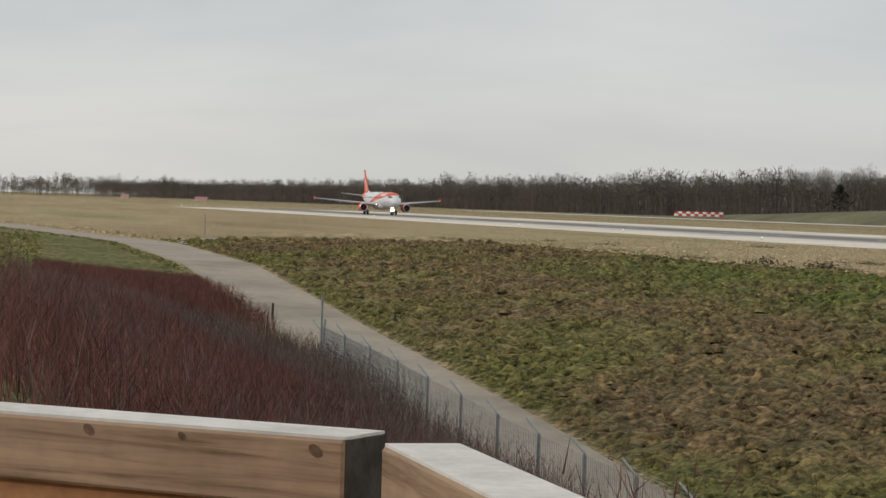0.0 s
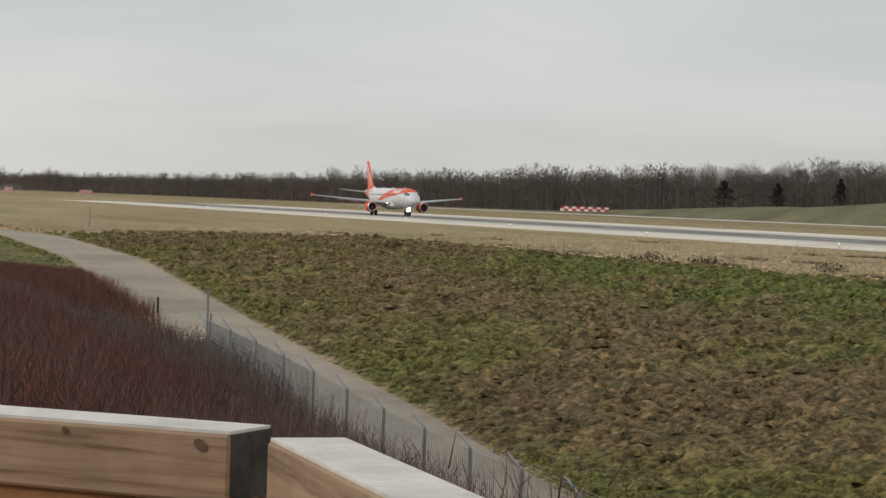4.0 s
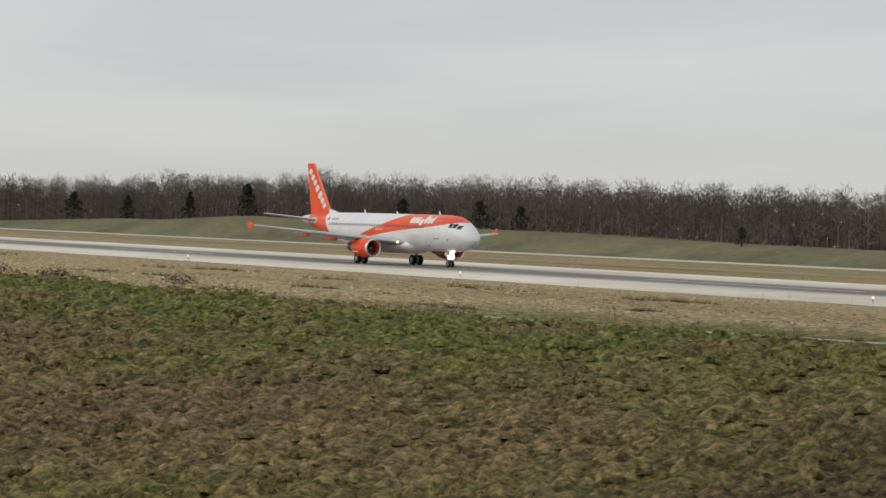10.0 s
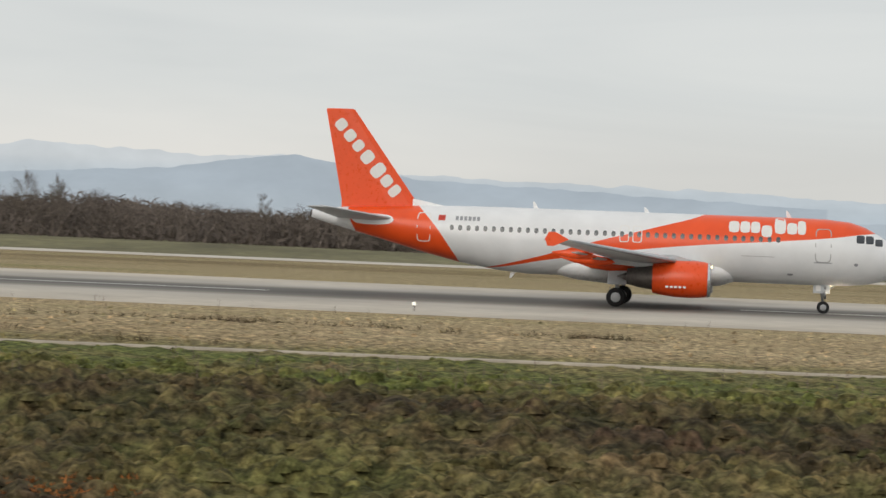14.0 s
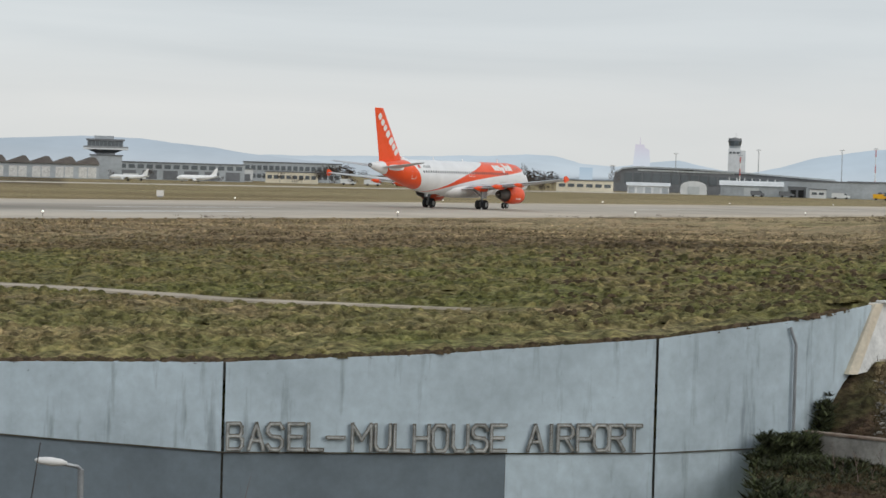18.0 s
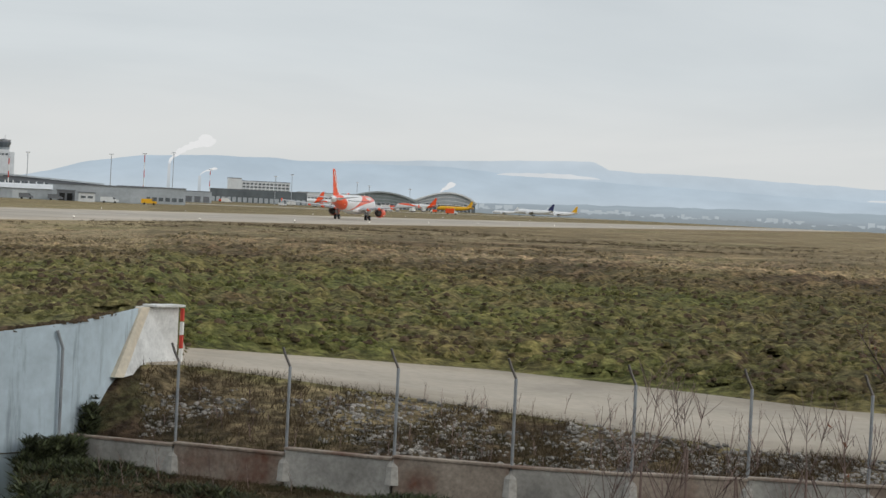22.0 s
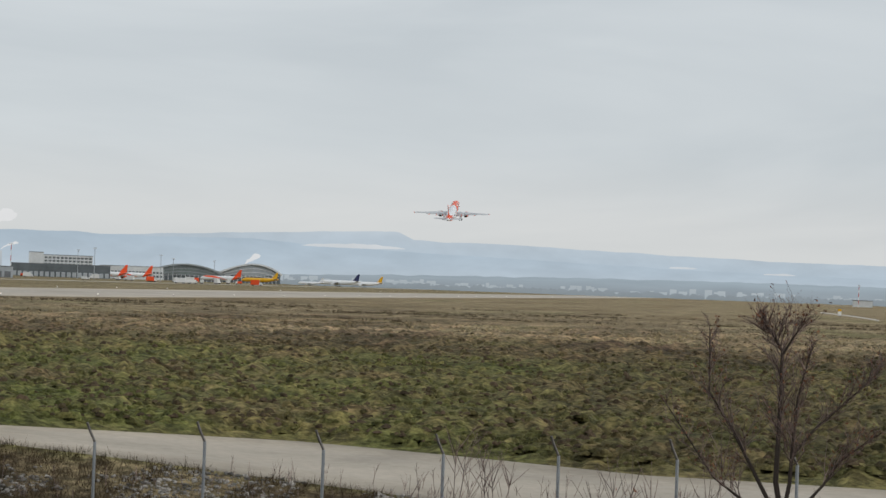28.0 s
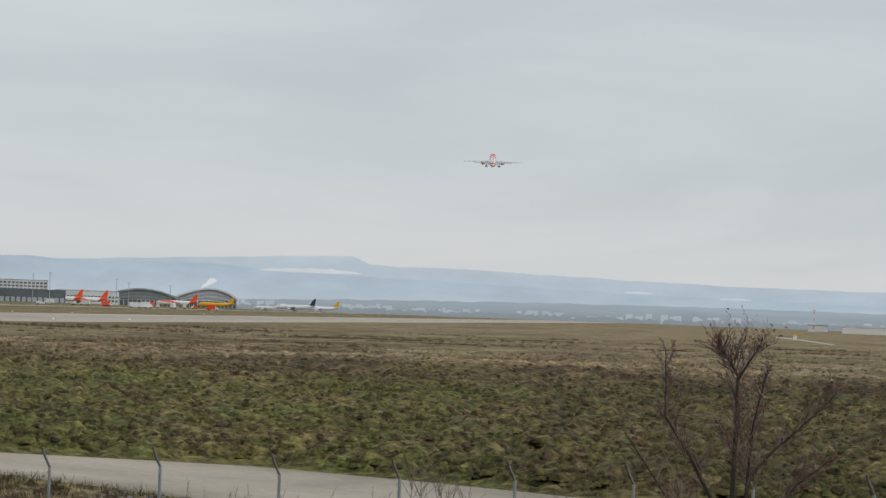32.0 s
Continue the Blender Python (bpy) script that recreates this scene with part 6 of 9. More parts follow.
def sawtooth_hangar():
    b = empty("hangar", at(48.35, 700, 0), "grey hangar with a folded dark roof and pale doors", "hangar")
    w = 61.0
    part("wall", bm_box(-w / 2, w / 2, 0, 30, -0.5, 4.6), WALL_GREY, b)
    n = 9
    for k in range(n):
        x0, x1 = -w / 2 + k * w / n, -w / 2 + (k + 1) * w / n
        arc = [(x0, 4.6), (x0 + (x1 - x0) * 0.12, 5.0), (x0 + (x1 - x0) * 0.72, 6.5), (x0 + (x1 - x0) * 0.84, 6.35), (x1, 4.9)]
        part("roof_shell", bm_prism(arc + [(x1, 4.3), (x0, 4.3)], -0.8, 30), ROOF_RUSTY, b)
        part("hangar_door", bm_box(x0 + 0.8, (x0 + x1) / 2 - 0.15, -0.15, 0, 0.2, 3.4), STEEL_WHITE, b)
        part("hangar_door", bm_box((x0 + x1) / 2 + 0.15, x1 - 0.8, -0.15, 0, 0.2, 3.4), STEEL_WHITE, b)


def old_tower():
    b = empty("old_control_tower", at(50.98, 720, 0), "old grey control tower with a wide glazed gallery", "tower")
    part("stem", bm_box(-2.9, 2.9, 1, 7, -0.5, 8.3), WALL_GREY, b)
    part("corbel", bm_loft([[(-w, 4 - w, z), (w, 4 - w, z), (w, 4 + w, z), (-w, 4 + w, z)] for w, z in ((2.9, 7.9), (5.4, 9.0))]), ROOF_DARK, b, "flaring dark underside")
    part("gallery", bm_box(-6.6, 6.9, -2.2, 10, 9.0, 9.45), WALL_PALE, b, "pale gallery slab")
    part("gallery_rail", bm_box(-6.6, 6.9, -2.25, -2.15, 9.5, 10.0), METAL_GREY, b)
    part("cab", bm_box(-5.4, 5.4, -1, 9, 9.45, 11.7), WALL_GREY, b)
    for k in range(9):
        part("cab_window", bm_box(-5.3 + k * 1.18, -4.2 + k * 1.18, -1.12, -1.0, 10.0, 11.55), GLASS_DARK, b)
    part("cab_roof", bm_box(-5.8, 5.8, -1.4, 9.4, 11.7, 12.2), ROOF_DARK, b)
    part("roof_house", bm_box(-3.4, 2.6, 1, 6, 12.2, 13.2), WALL_GREY, b)


def control_tower():
    b = empty("control_tower", at(66.32, 950, 0), "pale square control tower with a dark glass cab", "tower")
    part("shaft", bm_box(-2.6, 2.2, 0, 5, -0.5, 18.5), WALL_PALE, b)
    part("stair_shaft", bm_box(2.2, 4.4, 0.5, 4.5, -0.5, 17.6), WALL_PALE, b, "pale stair shaft")
    part("shaft_joint", bm_box(2.05, 2.35, -0.08, 0.6, 0.5, 17.4), WALL_GREY, b)
    part("cab_rail", bm_tube([(0, 2.5, 22.0), (0, 2.5, 22.5)], [2.7, 2.7], 10), METAL_GREY, b)
    part("aerial", bm_tube([(0.4, 2.5, 22.6), (0.4, 2.5, 24.4)], 0.08, 6), METAL_GREY, b)
    part("cab_base", bm_tube([(0, 2.5, 18.5), (0, 2.5, 19.4)], [2.0, 2.6], 10), WALL_GREY, b)
    part("cab_glass", bm_tube([(0, 2.5, 19.4), (0, 2.5, 21.4)], [2.3, 2.9], 10), GLASS_DARK, b)
    part("cab_roof", bm_tube([(0, 2.5, 21.4), (0, 2.5, 22.1), (0, 2.5, 22.8)], [2.9, 2.5, 0.6], 10), ROOF_DARK, b)
    windows_row(b, -2.4, 2.0, 0.0, 16.2, 17.0, 3)


def arch_terminal():
    b = empty("terminal_hall", at(66.08, 900, 0), "long dark terminal hall with a sweeping rounded roof", "terminal")
    w = 84.0
    top = [(-w / 2, 0.0), (-w / 2 - 0.4, 4.0), (-w / 2 + 0.6, 7.4), (-w / 2 + 3.5, 9.1), (-w / 2 + 9, 9.7), (-w / 2 + 30, 9.4), (-w / 2 + 55, 8.2), (w / 2, 6.6), (w / 2, 0.0)]
    part("roof", bm_prism(top, 0, 40), ROOF_DARK, b)
    for k in range(22):
        x = -w / 2 + 4 + k * 3.6
        part("glazing_bay", bm_box(x, x + 2.9, -0.2, 0, 3.2, min(7.2, 7.4 - k * 0.1)), GLASS_DARK, b)
    # the open right half: pale columns before a dark recess, and a lower wing
    for k in range(14):
        x = 2 + k * 2.9
        part("column", bm_tube([(x, -1.6, -0.3), (x, -1.6, 6.4 - 0.05 * k)], 0.22, 8), WALL_PALE, b, "slim pale column")
    part("skylight_strip", bm_prism([(-w / 2 + 9, 8.1), (-w / 2 + 9, 8.7), (4, 8.3), (4, 7.7)], -0.35, -0.05), WALL_MID, b, "pale strip of roof lights")
    part("low_wing", bm_box(6, w / 2 + 12, -6, -2.2, -0.3, 3.4), WALL_MID, b, "low grey wing before the hall")
    for k in range(12):
        part("wing_window", bm_box(7.5 + k * 3.8, 9.9 + k * 3.8, -6.12, -6, 1.2, 2.5), GLASS_DARK, b)
    part("eaves_band", bm_prism([(x, z + 0.1) for x, z in top[2:-1]] + [(x, z - 0.5) for x, z in top[2:-1]][::-1], -0.9, -0.1), WALL_GREY, b, "grey roof edge")


def dome_terminal(az, d, w, h, roof_mat, label, glass_rows=2, asym=0.0):
    b = empty("terminal_hall", at(az, d, 0), label, "terminal")
    n = 18
    arc = [(-w / 2 + w * i / n, h * (0.45 + 0.55 * math.sin(math.pi * (i / n) ** (1 + asym)) ** 0.8)) for i in range(n + 1)]
    part("roof", bm_prism([(x * 1.04, z + 0.9) for x, z in arc] + [(x, z - 0.5) for x, z in arc][::-1], -2.5, 45), roof_mat, b)
    part("gable", bm_prism([(x * 0.98, z - 0.6) for x, z in arc] + [(w * 0.49, h * 0.4), (-w * 0.49, h * 0.4)], 0, 44), GLASS_GREEN if roof_mat == ROOF_MID else WALL_GREY, b, "glazed curved gable")
    for k in range(1, 4):
        f = 1 - 0.2 * k
        part("roof_rib", bm_prism([(x, z * f) for x, z in arc[2:-2]] + [(x, z * f - 0.7) for x, z in arc[2:-2]][::-1], -0.5, -0.05), roof_mat, b)
    part("wall", bm_box(-w / 2 + 1, w / 2 - 1, 0, 44, -0.5, h * 0.41), GLASS_DARK, b)
    for k in range(16):
        x = -w / 2 + 1.5 + k * (w - 3) / 16
        part("mullion", bm_box(x, x + 0.5, -0.3, 0.0, 0, h * 0.41), WALL_PALE, b)


sawtooth_hangar()
old_tower()
control_tower()
arch_terminal()
dome_terminal(75.5, 2150, 66, 15.0, ROOF_MID, "glazed terminal hall under a grey domed roof")
dome_terminal(77.05, 2250, 62, 18.0, WALL_PALE, "terminal hall under a curved white roof", asym=0.25)
block_building(51.01, 715, 9.5, 20, 7.1, WALL_GREY, "plain grey hangar block beside the old tower", "hangar")
block_building(52.82, 760, 41, 25, 5.4, WALL_GREY, "long grey hangar with dark doors and upper glazing", "hangar", ((0.2, 3.0, 6, "hangar_door", ROOF_DARK), (3.6, 4.9, 14, "window", None)))
block_building(55.53, 860, 36, 20, 6.9, WALL_GREY, "long grey two-storey building with ribbon windows", rows=((1.2, 2.8, 16, "window", None), (4.2, 5.8, 16, "window", None)))
block_building(54.0, 800, 16, 12, 4.2, WALL_PALE, "low pale workshop beside the hangars", rows=((0.2, 2.6, 4, "door", ROOF_DARK),))
block_building(55.52, 780, 17.5, 10, 3.6, WALL_CREAM, "low cream building with small dark windows", rows=((1.4, 2.6, 8, "window", None),))
block_building(62.70, 780, 19, 10, 3.7, WALL_CREAM, "low cream office building with small windows", rows=((1.5, 2.6, 6, "window", None),))
block_building(60.02, 760, 19.7, 15, 6.1, WALL_MID, "pale grey box building beside bare trees", rows=((0.2, 3.6, 2, "door", WALL_GREY),))
block_building(58.75, 755, 5.5, 10, 5.4, WALL_CREAM, "narrow cream building with dark windows", rows=((3.2, 4.6, 2, "window", None), (0.8, 2.2, 2, "window", None)))
def barrel_shed(az, d, w, h, depth, label):
    """A shed under one rounded sheet roof, with a dark gateway beside it."""
    b = empty("shed", at(az, d, 0), label, "shed")
    arc = [(-w / 2 + w * (1 - math.cos(math.pi * k / 12)) / 2, h * (0.45 + 0.55 * math.sin(math.pi * k / 12) ** 0.7)) for k in range(13)]
    part("roof", bm_prism([(-w / 2, -0.3)] + arc + [(w / 2, -0.3)], 0, depth), WALL_PALE, b)
    part("end_door", bm_box(-w * 0.22, w * 0.22, -0.12, 0, 0.1, h * 0.6), WALL_MID, b)
    part("gateway", bm_box(w / 2 + 0.3, w / 2 + 4.2, 0.5, depth, -0.3, h * 0.62), ROOF_DARK, b)


def pitched_shed(az, d, w, h, rise, depth, wall_mat, roof_mat, label, doors=3):
    """A long shed whose pale roof slopes towards the runway."""
    b = empty("shed", at(az, d, 0), label, "shed")
    part("wall", bm_box(-w / 2, w / 2, 0, depth, -0.5, h), wall_mat, b)
    roof = bm_loft([[(x, -0.6, h - 0.05), (x, depth / 2, h + rise), (x, depth + 0.6, h - 0.05), (x, depth / 2, h - 0.1)] for x in (-w / 2 - 0.5, w / 2 + 0.5)])
    part("roof", roof, roof_mat, b)
    for k in range(doors):
        x = -w / 2 + w * (k + 0.5) / doors
        part("door", bm_box(x - w * 0.36 / doors, x + w * 0.36 / doors, -0.12, 0, 0.1, h * 0.78), WALL_MID if k % 2 else WALL_GREY, b)
    return b


barrel_shed(65.35, 800, 9, 4.6, 14, "small pale shed under a rounded sheet roof")
pitched_shed(66.75, 805, 21, 3.6, 1.6, 14, WALL_GREY, WALL_PALE, "long grey shed with a pale sloping roof")
pitched_shed(64.25, 790, 14, 2.6, 1.1, 8, WALL_PALE, WALL_PALE, "low white hut row beside the terminal hall", 5)
block_building(67.85, 800, 6, 8, 3.4, ROOF_DARK, "low dark garage between two sheds", "garage", rows=((0.1, 2.6, 2, "door", TYRE),))
block_building(68.35, 795, 5.5, 8, 2.9, WALL_PALE, "small white cabin by the cargo hangar", "cabin", rows=((1.2, 2.0, 2, "window", None),))
block_building(68.6, 820, 34, 20, 5.6, WALL_GREY, "long plain grey cargo hangar", "hangar", rows=((0.2, 3.8, 7, "hangar_door", WALL_GREY),))
block_building(69.9, 900, 26, 20, 6.0, WALL_GREY, "grey cargo building at the apron's edge", rows=((1.0, 2.4, 10, "window", None),))
block_building(72.57, 1920, 46.1, 25, 17.6, WALL_PALE, "pale office block with ribbon windows above the pier", rows=((9.6, 11.0, 14, "window", None), (12.2, 13.6, 14, "window", None), (14.8, 16.2, 14, "window", None)))
block_building(71.9, 1913.6, 11.5, 20, 19.4, WALL_PALE, "pale stair tower beside the office block")
block_building(72.5, 1856, 76.8, 20, 10.0, GLASS_DARK, "long dark glazed terminal pier with pale columns", "terminal", rows=((0.2, 4.0, 18, "column_bay", WALL_GREY), (4.6, 6.8, 24, "window", None)))
block_building(74.2, 2112, 56.3, 20, 11.5, WALL_PALE, "pale terminal wing behind the parked jets", "terminal", rows=((2.0, 4.0, 18, "window", None), (5.4, 7.2, 18, "window", None)))
block_building(70.7, 1300, 30, 15, 6.0, WALL_GREY, "grey cargo shed by the apron", "shed", rows=((0.2, 3.4, 6, "door", ROOF_DARK),))
block_building(93.35, 1500, 40, 20, 4.0, MARK_WHITE, "long white shed at the airfield's far edge", "shed", roof=WALL_PALE)
block_building(92.0, 1700, 14, 12, 4.5, WALL_PALE, "small white hut far across the grass", "hut")
block_building(44.3, 900, 16, 14, 4.6, WALL_PALE, "pale hangar behind the taxiway grass", "hangar", rows=((0.2, 3.2, 2, "hangar_door", WALL_GREY),))
block_building(43.0, 880, 11, 10, 2.6, ROOF_DARK, "low dark shelter roof beside the apron", "shelter")

# haze painted as emitted colour on the far tower and block
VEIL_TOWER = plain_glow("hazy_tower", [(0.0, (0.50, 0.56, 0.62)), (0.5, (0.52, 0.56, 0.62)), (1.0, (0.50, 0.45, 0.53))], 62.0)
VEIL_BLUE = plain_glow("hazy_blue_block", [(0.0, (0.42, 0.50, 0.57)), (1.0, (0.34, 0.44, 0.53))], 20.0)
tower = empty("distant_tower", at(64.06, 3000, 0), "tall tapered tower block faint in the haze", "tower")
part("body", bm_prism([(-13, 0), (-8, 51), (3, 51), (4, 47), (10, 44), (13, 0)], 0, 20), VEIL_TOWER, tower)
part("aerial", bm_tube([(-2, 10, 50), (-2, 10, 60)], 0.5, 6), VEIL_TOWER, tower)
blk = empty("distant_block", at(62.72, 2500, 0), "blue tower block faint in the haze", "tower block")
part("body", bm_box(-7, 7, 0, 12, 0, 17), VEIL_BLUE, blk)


def mast(az, d, h, striped, label):
    m = empty("light_mast", at(az, d, 0), label, "mast", "masts")
    n = 6 if striped else 1
    for k in range(n):
        part("section", bm_tube([(0, 0, h * k / n), (0, 0, h * (k + 1) / n)], [0.2, 0.18], 8), (RED_PAINT if k % 2 else MARK_WHITE) if striped else WALL_GREY, m)
    part("lamp_bar", bm_box(-0.9, 0.9, -0.2, 0.2, h, h + 0.3), WALL_GREY, m)
    for k in range(3):
        part("floodlight", bm_box(-1.1 + k * 0.85, -0.6 + k * 0.85, -0.4, -0.2, h - 0.3, h + 0.1), LAMP_WHITE, m)


for az, d, h, st in ((20.82, 930, 15, True), (21.48, 930, 17, True), (42.2, 900, 12, False), (66.46, 880, 14.5, True), (66.9, 1100, 20, False), (68.9, 1100, 21, False), (69.7, 1100, 22, True), (64.9, 1150, 18, False), (71.3, 1350, 19, True), (72.9, 1450, 18, False), (73.3, 1500, 20, False), (74.9, 1600, 18, False), (75.2, 1600, 16, False), (70.4, 1200, 25, False), (76.2, 1700, 16, False), (29.4, 980, 13, False), (30.2, 980, 15, False), (31.1, 980, 14, False), (38.6, 950, 14, False), (39.4, 950, 13, False), (91.9, 1500, 14, True)):
    mast(az, d, h, st, "red and white striped apron light mast" if st else "slim grey apron light mast")


def windsock():
    w = empty("windsock", at(-22.0, 290, 0), "striped red and white windsock drooping on its mast", "windsock")
    for k in range(4):
        part("mast_section", bm_tube([(0, 0, 1.45 * k), (0, 0, 1.45 * (k + 1))], 0.09, 8), MARK_WHITE if k % 2 else RED_PAINT, w)
    for k in range(5):
        a, b = Vector((-0.35 * k - 0.1, 0, 5.7 - 0.72 * k)), Vector((-0.35 * (k + 1) - 0.1, 0, 5.7 - 0.72 * (k + 1)))
        part("sock_band", bm_tube([a, b], [0.42 - 0.05 * k, 0.42 - 0.05 * (k + 1)], 12), RED_PAINT if k % 2 == 0 else MARK_WHITE, w)


windsock()


def baffle(az, d, w, h, label):
    b = empty("marker_board", at(az, d, 0, -18), label, "marker board", "marker boards")
    n = 12
    for i in range(n):
        for j in range(2):
            part("panel", bm_box(-w / 2 + w * i / n, -w / 2 + w * (i + 1) / n - 0.05, -0.1, 0, 0.9 + j * h / 2, 0.9 + (j + 1) * h / 2 - 0.04), RED_PAINT if (i + j) % 2 else MARK_WHITE, b)
    for i in range(4):
        x = -w / 2 + w * (i + 0.5) / 4
        part("leg", bm_tube([(x, 0.1, 0), (x, 0.1, 0.95)], 0.09, 6), METAL_GREY, b)


baffle(-68.28, 818, 17.8, 1.6, "red and white chequered marker board beyond the runway")
baffle(-80.45, 1150, 6.5, 2.2, "small red and white marker board far down the field")
baffle(-82.3, 1250, 4.5, 2.4, "small reddish marker board far down the field")
for az, d, w, h, z in ((32.9, 243, 1.9, 0.85, 0), (41.9, 300, 2.6, 0.9, 0), (42.5, 300, 1.6, 0.9, 0), (52.33, 322, 1.0, 0.95, 0), (28.9, 330, 0.8, 0.8, 0), (22.0, 300, 1.6, 0.6, 0), (37.2, 350, 1.2, 0.7, 0)):
    sign = empty("taxiway_sign", at(az, d, 0), "small pale box sign on low legs in the runway grass", "sign", "taxiway signs")
    part("face", bm_box(-w / 2, w / 2, -0.12, 0.12, 0.15, h, 0.02), MARK_WHITE, sign)
    part("legs", bm_box(-w * 0.35, w * 0.35, -0.05, 0.05, -0.1, 0.15), METAL_GREY, sign)


stub = strip("taxiway", TAXI, [polar(91.0 + 0.2 * k, 745 - 33 * k) for k in range(8)], [polar(91.0 + 0.2 * k, 790 - 36 * k) for k in range(8)], 0.07)
tagged(stub, "short pale stub of paving in the far grass", "taxiway", kind="structure")
board = empty("marker_sign", at(91.46, 620, ground_z(*polar(91.46, 620))), "small white and orange marker sign in the far grass", "sign")
part("panel", bm_box(-0.45, 0.45, -0.08, 0.08, 0.2, 1.3, 0.02), MARK_WHITE, board)
part("cap", bm_box(-0.45, 0.45, -0.09, 0.09, 1.32, 1.9, 0.02), YELLOW_PAINT, board, "orange-yellow cap panel")
part("post", bm_tube([(0, 0, -0.2), (0, 0, 0.25)], 0.06, 6), METAL_GREY, board)


def edge_light(x, y):
    l = empty("edge_light", pose(x, y, 0.05), "small white runway edge light on a short stem", "runway light", "runway edge lights")
    part("stem", bm_tube([(0, 0, 0), (0, 0, 0.3)], 0.03, 6), METAL_DARK, l)
    part("lens", bm_loft([[(0.085 * r * math.cos(k * math.tau / 8), 0.085 * r * math.sin(k * math.tau / 8), 0.3 + z) for k in range(8)] for z, r in ((0, 0.8), (0.07, 1.0), (0.13, 0.9), (0.18, 0.3))]), EDGE_LIGHT, l, "glowing white lens")
    return l


first = edge_light(35.5, 119.4)
for k in range(-15, 36):
    if k:
        copy_thing(first, pose(35.5 + k * 52.2, 119.4, 0.05))
    if k > 2:
        copy_thing(first, pose(35.5 + k * 52.2, 176.5, 0.05))
# vehicles and small things on the apron
for az, d, L, mat, label in ((69.85, 790, 5.2, YELLOW_PAINT, "yellow service van on the apron"), (68.9, 780, 6.0, WALL_PALE, "white panel van on the apron"), (56.9, 760, 5.0, WALL_PALE, "white van by the cream building"), (57.5, 760, 5.5, WALL_PALE, "white lorry by the cream building"), (58.2, 765, 4.6, WALL_PALE, "white car by the cream building"), (51.7, 690, 6.5, WALL_PALE, "white bus beside the grey hangar"), (66.9, 775, 4.6, ROOF_DARK, "dark car before the grey shed"), (73.1, 1400, 5.0, WALL_PALE, "white service van under the pier"), (75.4, 1600, 6.0, WALL_PALE, "white stair truck on the apron"), (67.6, 790, 5.0, ROOF_DARK, "dark lorry by the cargo hangar")):
    v = empty("vehicle", at(az, d, 0, 4), label, "vehicle", "apron vehicles")
    part("body", bm_prism([(-L / 2, 0.5), (-L / 2, 2.0), (L * 0.22, 2.05), (L * 0.36, 1.3), (L / 2, 1.15), (L / 2, 0.5)], -0.9, 0.9), mat, v)
    part("windscreen", bm_prism([(L * 0.235, 1.95), (L * 0.345, 1.35), (L * 0.20, 1.35), (L * 0.16, 1.95)], -0.93, 0.93), GLASS_DARK, v)
    for x in (-L * 0.3, L * 0.3):
        part("wheel", bm_tube([(x, -0.95, 0.36), (x, -0.7, 0.36)], 0.36, 12), TYRE, v)
        part("wheel", bm_tube([(x, 0.7, 0.36), (x, 0.95, 0.36)], 0.36, 12), TYRE, v)


service = random.Random(77)
for k in range(34):
    az, d, s = service.uniform(69.2, 77.6), service.uniform(1350, 1750), service.uniform(0.8, 1.5)
    kind, mat = service.choice((("white", LAMP_WHITE), ("white", LAMP_WHITE), ("grey", WALL_GREY), ("orange", ORANGE)))
    v = empty("service_truck", at(az, d, 0, service.choice((0, 90, 180)) + service.uniform(-20, 20)), f"small {kind} airport service truck on the apron", "truck", "apron trucks")
    part("body", bm_box(-2.6 * s, 1.2 * s, -1.1, 1.1, 0.6, 2.6 * s, 0.1), mat, v)
    part("cab", bm_prism([(1.25 * s, 0.6), (1.25 * s, 2.2), (2.0 * s, 2.2), (2.6 * s, 1.3), (2.6 * s, 0.6)], -1.05, 1.05), LAMP_WHITE, v)
    part("windscreen", bm_prism([(2.02 * s, 2.1), (2.5 * s, 1.4), (2.3 * s, 1.4), (1.9 * s, 2.1)], -1.08, 1.08), GLASS_DARK, v)
    for wx in (-1.6 * s, 1.8 * s):
        part("axle_wheels", bm_tube([(wx, -1.1, 0.42), (wx, 1.1, 0.42)], 0.42, 10), TYRE, v)


# ---- hills and plain, haze painted into their glow ----
def ridge(name, az, el, d, material, label, rough=0.0008, foot=-0.002, seed=0):
    """A range of hills as a long low relief on the horizon; az in degrees, el as rise over distance."""
    verts, faces = [], []
    n = int((az[-1] - az[0]) / 0.12)
    for i in range(n + 1):
        a = az[0] + (az[-1] - az[0]) * i / n
        h = between(a, az, el) + rough * (noise.fractal(Vector((a * 1.3, seed, 0)), 1.0, 2.0, 5))
        x, y = polar(a, d)
        x2, y2 = polar(a, d + 250)
        verts += [(x, y, 4 + foot * d), (x * 1.03, y * 1.03, 4 + h * d * 0.55 * 1.03), (x2, y2, 4 + h * (d + 250))]
    for i in range(n):
        for j in range(2):
            faces.append((i * 3 + j, (i + 1) * 3 + j, (i + 1) * 3 + j + 1, i * 3 + j + 1))
    return tagged(sheet(name, verts, faces, material, smooth=True), label, "hills", kind="structure")


